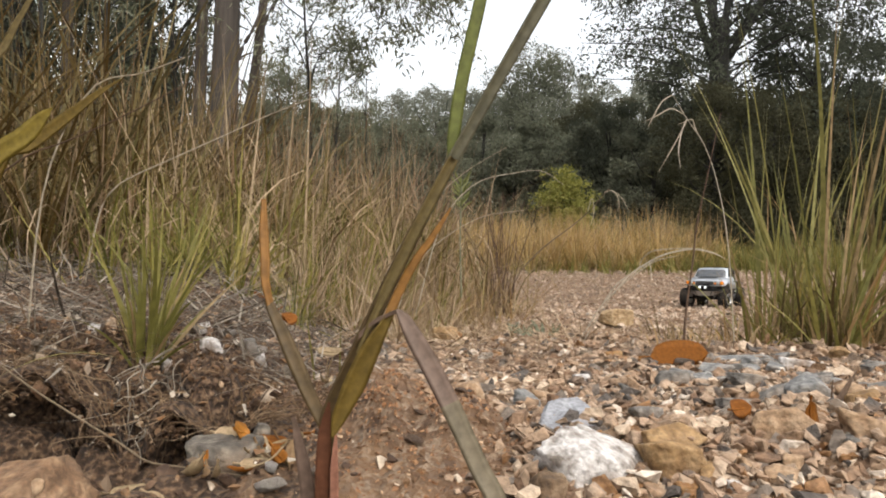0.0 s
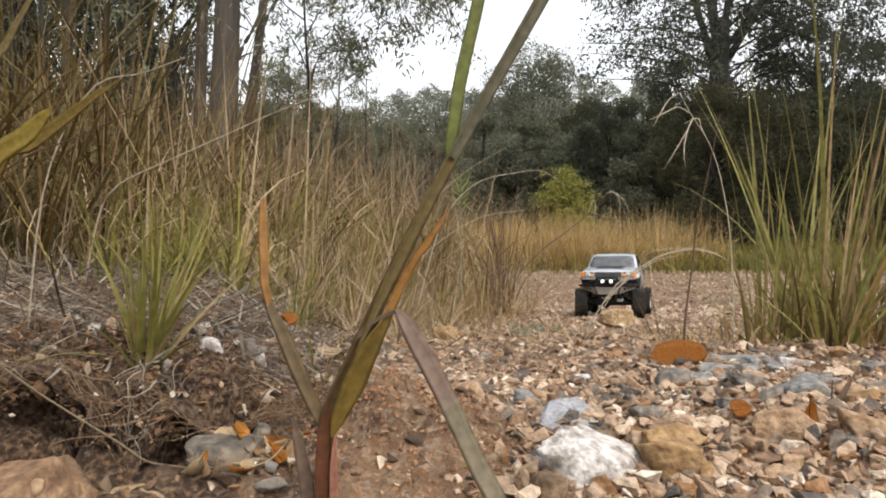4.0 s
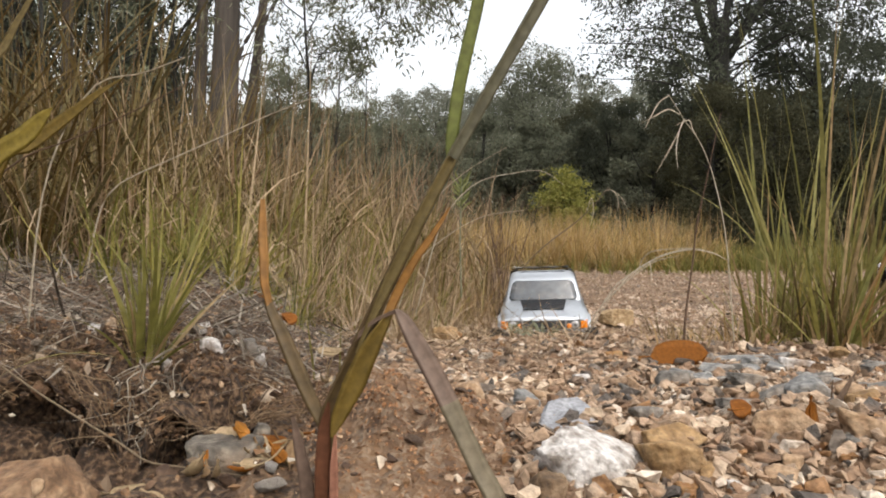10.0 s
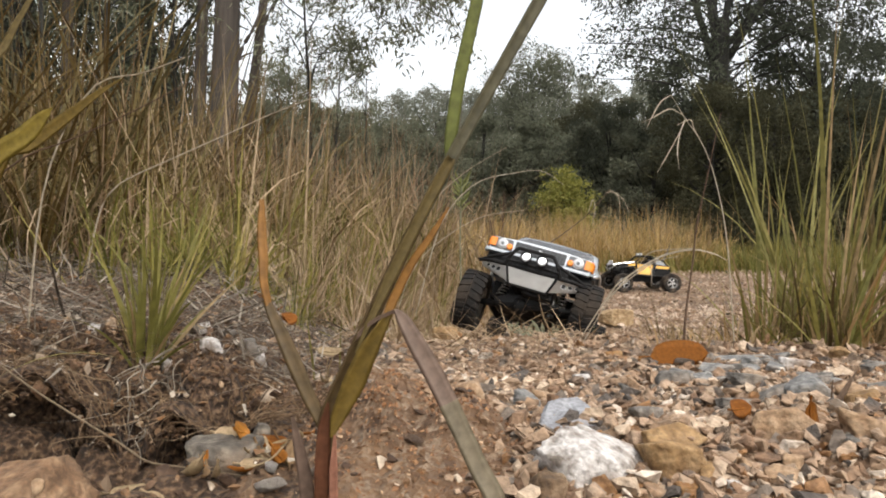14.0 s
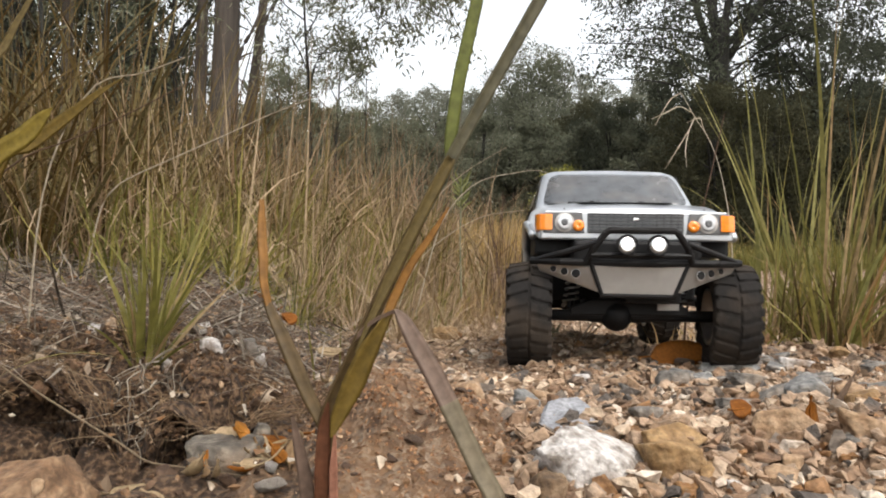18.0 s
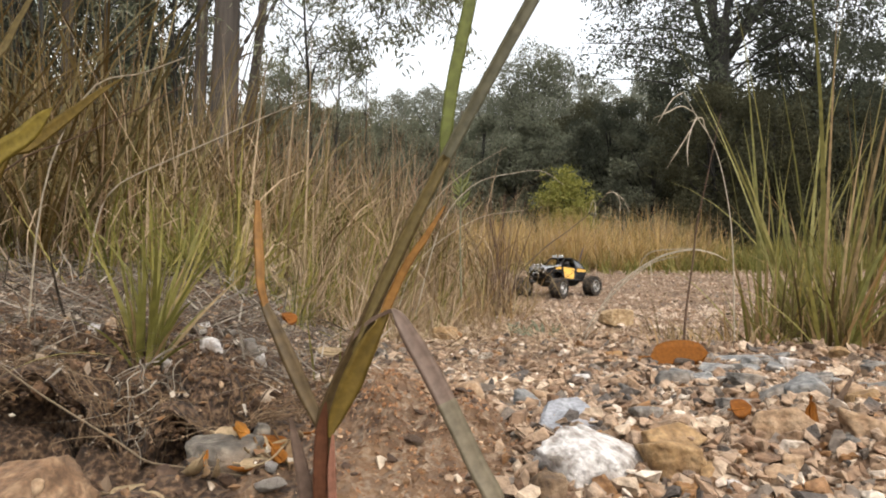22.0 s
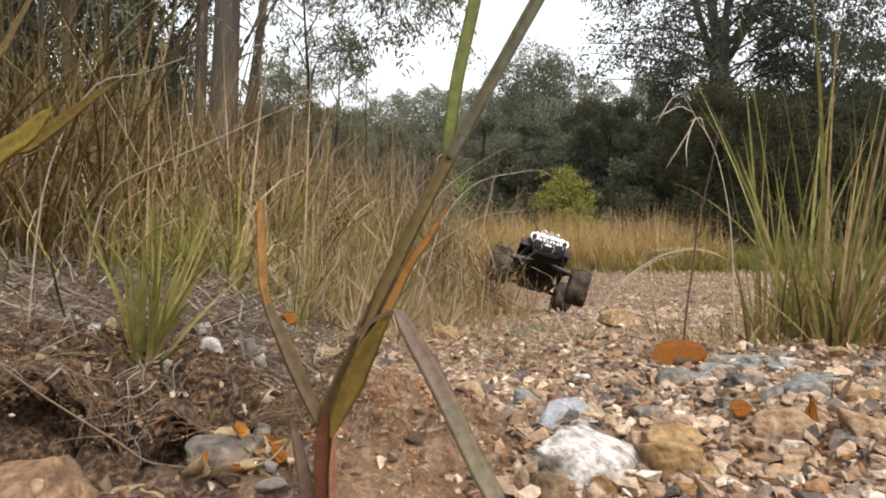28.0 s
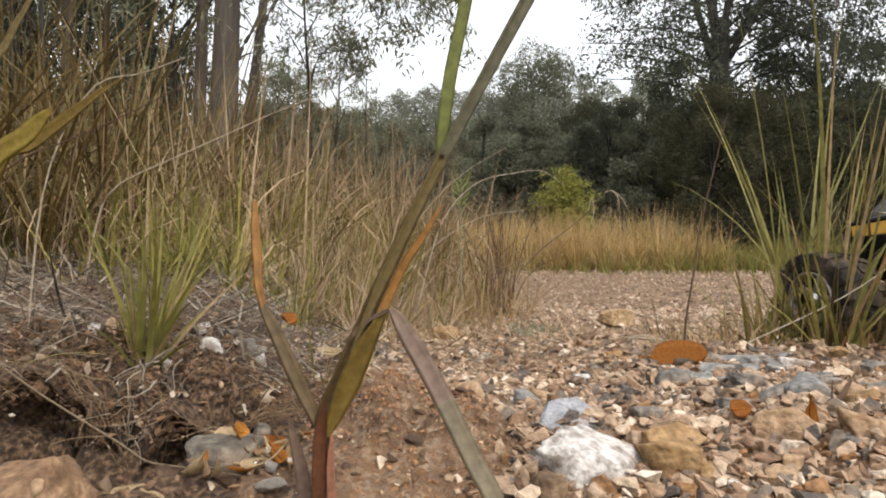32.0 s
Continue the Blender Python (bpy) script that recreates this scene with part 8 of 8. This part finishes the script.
    for k in range(6):
        part("engine_rib", box(-0.038, 0.038, 0.104 + 0.015 * k, 0.110 + 0.015 * k, 0.206, 0.211, 0.001), CHROME if k % 2 else BLACK, bonnet)
    part("cross_bar", rod([(-0.074, 0.238, 0.194), (0.074, 0.238, 0.194)], 0.0048), CHROME, bonnet, "chrome cross bar")
    part("grille", box(-0.038, 0.038, 0.238, 0.2475, 0.174, 0.186, 0.002), CHROME, car, "chrome grille")
    for k in range(5):
        part("grille_slot", box(-0.030 + 0.013 * k, -0.022 + 0.013 * k, 0.2470, 0.2485, 0.176, 0.184), BLACK, car)
    part("nose_plate", box(-0.013, 0.013, 0.2445, 0.2485, 0.160, 0.168, 0.001), WHITE_LENS, car, "small pale blank plate")
    part("bull_bar", rod([(-0.050, 0.251, 0.130), (0.050, 0.251, 0.130)], 0.0042), BLACK, car)
    part("roof", slab([(-0.062, 0.018, 0.260), (0.062, 0.018, 0.260), (0.062, -0.068, 0.262), (-0.062, -0.068, 0.262)], 0.005), BLACK_PAINT, car, "black roof panel")
    part("rear_roof", slab([(-0.062, -0.070, 0.260), (0.062, -0.070, 0.260), (0.074, -0.152, 0.222), (-0.074, -0.152, 0.222)], 0.004), BLACK_PAINT, car, "sloping black rear roof")
    part("rear_deck", slab([(-0.074, -0.153, 0.221), (0.074, -0.153, 0.221), (0.080, -0.200, 0.176), (-0.080, -0.200, 0.176)], 0.004), BLACK, car, "black rear deck")
    part("tailgate", slab([(-0.078, -0.200, 0.174), (0.078, -0.200, 0.174), (0.074, -0.208, 0.128), (-0.074, -0.208, 0.128)], 0.005), BLACK, car, "black tailgate")
    part("dashboard", box(-0.070, 0.070, 0.030, 0.066, 0.176, 0.204, 0.006), BLACK, car, "black dashboard")
    part("steering_wheel", rod([(-0.034 + 0.014 * math.cos(a * 0.5236), 0.022 - 0.004 * math.sin(a * 0.5236), 0.208 + 0.014 * math.sin(a * 0.5236)) for a in range(13)], 0.0018, 6), BLACK, car, "black steering wheel")
    part("cab_floor", box(-0.085, 0.085, -0.175, 0.07, 0.112, 0.150, 0.006), BLACK, car)
    part("light_bar", rod([(-0.050, 0.008, 0.264), (0.050, 0.008, 0.264)], 0.0034), CHROME, car, "chrome roof light bar")
    for x in (-0.0385, -0.0190, 0.0190, 0.0385):
        lamp = part("roof_lamp", disc(0.0092, 0.012), CHROME, car, "round chrome roof lamp", True, pose(x, 0.009, 0.2755))
        part("lens", disc(0.0080, 0.004), WHITE_LENS, lamp, "white lens", True, pose(0, 0.007, 0))
    part("antenna", rod([(-0.05, -0.150, 0.20), (-0.054, -0.180, 0.26), (-0.058, -0.210, 0.335)], 0.0028, 6), BLUE, car, "blue antenna tube")
    axles = []
    spec = wheel_meshes(0.072, 0.074, 0.040, 18, MUD_RUBBER, 5, GUNMETAL, (CHROME, BLACK))
    wheels = add_wheels(car, spec, 0.157, 0.197, 0.178)
    return car, axles, wheels


pickup, pickup_axles, pickup_wheels = build_pickup()
crawler, crawler_axles, crawler_wheels = build_crawler()


# ---- what moves ----
def glide(rows, t):
    """A smooth value between rows of (seconds, numbers...), without overshoot."""
    a = np.array(rows, float)
    ts, out = a[:, 0], []
    for k in range(1, a.shape[1]):
        v = a[:, k]
        d = np.diff(v) / np.diff(ts)
        m = np.zeros(len(v))
        m[1:-1] = np.where(d[1:] * d[:-1] > 0, 2 * d[1:] * d[:-1] / np.where(d[1:] * d[:-1] > 0, d[1:] + d[:-1], 1.0), 0)
        i = int(np.clip(np.searchsorted(ts, t) - 1, 0, len(ts) - 2))
        h = ts[i + 1] - ts[i]
        u = min(max((t - ts[i]) / h, 0), 1)
        out.append(v[i] * (1 + 2 * u) * (1 - u) ** 2 + m[i] * h * u * (1 - u) ** 2 + v[i + 1] * u * u * (3 - 2 * u) + m[i + 1] * h * u * u * (u - 1))
    return out


def drive(car, axles, wheels, rows, steer, track, base, rear, radius, droop, rise, step_s=0.1):
    """Keys the body by rows (seconds, x, y, z, pitch, roll, heading), the wheels on the ground below it and rolling."""
    times = np.arange(0, 32.0 + 1e-6, step_s)
    body = [(float(t), pose(*glide(rows, t))) for t in times]
    walk(car, body)
    roll, last = 0.0, None
    keys = {w: [] for w in wheels}
    akeys = {a: [] for a in axles}
    for t, m in body:
        here = m.translation
        fwd = m.to_3x3() @ Vector((0, 1, 0))
        if last is not None:
            roll += (here - last).dot(fwd) / radius
        last = here.copy()
        st = glide(steer, t)[0]
        heights = []
        for sx, sy in ((1, 1), (-1, 1), (1, -1), (-1, -1)):
            p = m @ Vector((sx * track, base if sy > 0 else -rear, radius))
            want = float(max(land(p.x + dx, p.y + dy) for dx, dy in ((0, 0), (0.02, 0), (-0.02, 0), (0, 0.03), (0, -0.03)))) + radius - 0.004
            heights.append(radius + min(max(want - p.z, -droop[0 if sy > 0 else 1]), rise))
        for j, a in enumerate(axles):
            r_, l_ = heights[2 * j], heights[2 * j + 1]
            akeys[a].append((t, pose(0, base if j == 0 else -rear, (r_ + l_) / 2, 0, -math.degrees(math.atan2(r_ - l_, 2 * track)), 0)))
        for j, w in enumerate(wheels):
            sx, sy = ((1, 1), (-1, 1), (1, -1), (-1, -1))[j]
            turn = Matrix.Rotation(radians(st if sy > 0 else 0), 4, "Z") @ Matrix.Rotation(-roll, 4, "X")
            keys[w].append((t, Matrix.Translation((sx * track, base if sy > 0 else -rear, heights[j])) @ turn))
    for d in (keys, akeys):
        for ob, seq in d.items():
            walk(ob, seq)


def sway(ob, rows):
    """Bends a stalk about its foot: rows of (seconds, degrees to its right)."""
    o = ob.matrix_basis.translation.copy()
    walk(ob, [(t, pose(o.x, o.y, o.z, 0, a, 0)) for t, a in rows])


def motions():
    sway(reed, [(0, 0), (6, -0.2), (9, -0.15), (13, -0.3), (19, -0.3), (22, -0.9), (23, -0.9), (23.6, -1.6), (24, -3.0), (24.5, -1.7), (25, -0.9), (28, -0.5), (30, -0.8), (32, -1.3)])
    sway(seed_stalk, [(0, 0), (1.5, -1), (3, 1), (6, 1.8), (8, 0.4), (9, 0), (11, -1.2), (13, -1.2), (15, 0.5), (17, 0), (18, 2.0), (19, 1.0), (20.5, 1.5), (22, 2.5), (23, 3.6), (24, 6.5), (25, 2.0), (28, 2.2), (30, 1), (30.4, 3), (30.7, 22), (31.0, 50), (31.4, 66), (32, 68)])
    sway(arch_stalk, [(0, 0), (14, 0.3), (16.5, 2.0), (17.5, 3.0), (20, 0.5), (30.4, 0), (30.7, 12), (31.0, 40), (31.3, 52), (32, 50)])
    sway(track_tussock, [(0, 5), (5, 5.4), (9, 5), (13, 5.5), (18, 5), (22, 5.6), (26, 5), (30.6, 5), (31.0, 12), (31.3, 26), (31.6, 36), (32, 33)])
    sway(dry_weed, [(0, 0), (6, 0.8), (9, -0.5), (13, 0.6), (18, 0), (22, 0.8), (25.4, 0), (26.3, -12), (27.0, -45), (27.5, -66), (28.6, -66), (29.1, -48), (29.6, -12), (30.0, 0), (32, 0)])
    sway(twig, [(0, 0), (16, 0), (17.5, 1.0), (21, 0), (28, 0.5), (30.8, 1.0), (31.4, 2.5), (32, 1.5)])
    drive(pickup, pickup_axles, pickup_wheels, [
        (0.0, 1.545, 3.985, -0.122, 0.5, -1.0, 145), (1.0, 1.39, 3.75, -0.098, 0.5, -2.5, 148), (2.0, 1.19, 3.72, -0.086, -3.0, 4.5, 134), (3.0, 0.80, 2.954, -0.068, 4.8, 4.0, 150.4),
        (3.5, 0.72, 2.80, -0.070, 3.0, 0.0, 160), (5.5, 0.52, 2.42, -0.062, -3.0, 4.0, 157), (6.0, 0.483, 2.357, -0.062, -5.7, 7.6, 156.9), (7.0, 0.437, 2.258, -0.069, -9.7, 0.2, 159.2),
        (8.0, 0.354, 2.005, -0.106, -0.8, 21.1, 165.8), (8.5, 0.335, 1.95, -0.114, -8.0, 6.0, 168), (9.0, 0.317, 1.912, -0.119, -11.0, -0.2, 169), (10.0, 0.264, 1.809, -0.136, -9.4, 1.5, 172.1),
        (11.0, 0.218, 1.624, -0.110, 10.6, -10.5, 162.8), (12.0, 0.173, 1.473, -0.090, 22.0, -3.9, 164), (13.0, 0.160, 1.40, -0.088, 22.5, -7.7, 164.5), (14.0, 0.166, 1.395, -0.060, 18.5, -15.5, 161.5),
        (14.5, 0.165, 1.39, -0.058, 18.0, -16.5, 161), (16.5, 0.216, 1.226, -0.027, 4.3, -2.9, 175.2), (17.0, 0.214, 1.146, -0.014, 1.5, -8.2, 181.1), (18.0, 0.205, 0.885, 0.0, 1.5, -1.0, 175.5),
        (19.0, 0.231, 0.665, 0.005, -2.6, -0.4, 180.4), (19.5, 0.250, 0.598, 0.010, -3.2, 1.0, 186.5), (20.0, 0.295, 0.412, 0.001, -4.0, 4.7, 193), (20.5, 0.345, 0.279, 0.004, -1.0, 1.0, 197), (21.0, 0.40, 0.10, 0.0, 0, 0, 198), (22.0, 0.52, -0.25, -0.01, 0, 0, 198),
        (24.0, 0.66, -0.75, 0.0, 0, 0, 195), (32.0, 0.66, -0.75, 0.0, 0, 0, 195)],
        [(0, -10), (3, 8), (8, 0), (11, -6), (14, 6), (17, -10), (20, 12), (32, 0)], 0.1015, 0.155, 0.164, 0.056, (0.015, 0.026), 0.022)
    drive(crawler, crawler_axles, crawler_wheels, [
        (0.0, 6.2, 5.4, -0.07, 0, 0, 92), (7.0, 5.6, 5.4, -0.07, 0, 0, 91), (9.4, 4.1, 5.4, -0.07, 0, 0, 90), (11.0, 2.78, 5.4, -0.075, 0, 0, 90), (11.5, 2.27, 5.4, -0.060, 0, 0, 90), (12.0, 2.13, 5.4, -0.054, 1, 0, 92), (13.0, 1.84, 5.4, -0.054, 1, 0, 94),
        (14.0, 1.53, 5.4, -0.056, 0.5, 0, 96), (14.5, 1.42, 5.38, -0.060, 0, 0, 98), (16.5, 1.40, 5.25, -0.078, 0, 0, 110), (20.0, 1.36, 5.05, -0.078, 1, 0, 120),
        (20.5, 1.27, 5.026, -0.078, 1.5, -0.4, 122.6), (21.0, 1.10, 5.05, -0.083, 0.9, 1.3, 122), (22.0, 0.824, 4.95, -0.08, -0.7, -0.3, 132.4), (23.0, 0.594, 4.7, -0.081, 0.2, -2.2, 143),
        (24.0, 0.40, 4.2, -0.08, 0, -3, 150), (25.0, 0.295, 3.95, -0.06, 3, -6, 156), (25.6, 0.29, 3.88, -0.055, 4, -7, 154), (27.5, 0.36, 3.15, -0.005, 10, -15, 173), (28.0, 0.355, 2.90, -0.012, 14.0, -17, 177),
        (28.5, 0.289, 2.487, -0.043, 1.2, 2.3, 182.7), (29.0, 0.306, 2.146, -0.031, 2.0, 9.1, 189.0), (29.5, 0.321, 1.853, -0.036, 6.0, 16.4, 187.5), (30.0, 0.374, 1.69, -0.071, 0.1, 17.3, 191.3),
        (30.5, 0.469, 1.545, -0.048, 5.0, 6.8, 196.9), (31.0, 0.562, 1.275, -0.013, 19.7, 14.5, 197.5), (31.3, 0.635, 1.199, -0.012, 13.8, 9.8, 191), (31.6, 0.685, 1.075, -0.001, 4.5, -4.5, 193), (32.0, 0.79, 0.94, 0.0, 0, 0, 198)],
        [(0, 0), (11, 5), (13, -8), (20, 10), (22, 8), (27.5, 0), (29, -12), (31, 10), (32, 0)], 0.157, 0.197, 0.178, 0.072, (0.022, 0.050), 0.045)


motions()
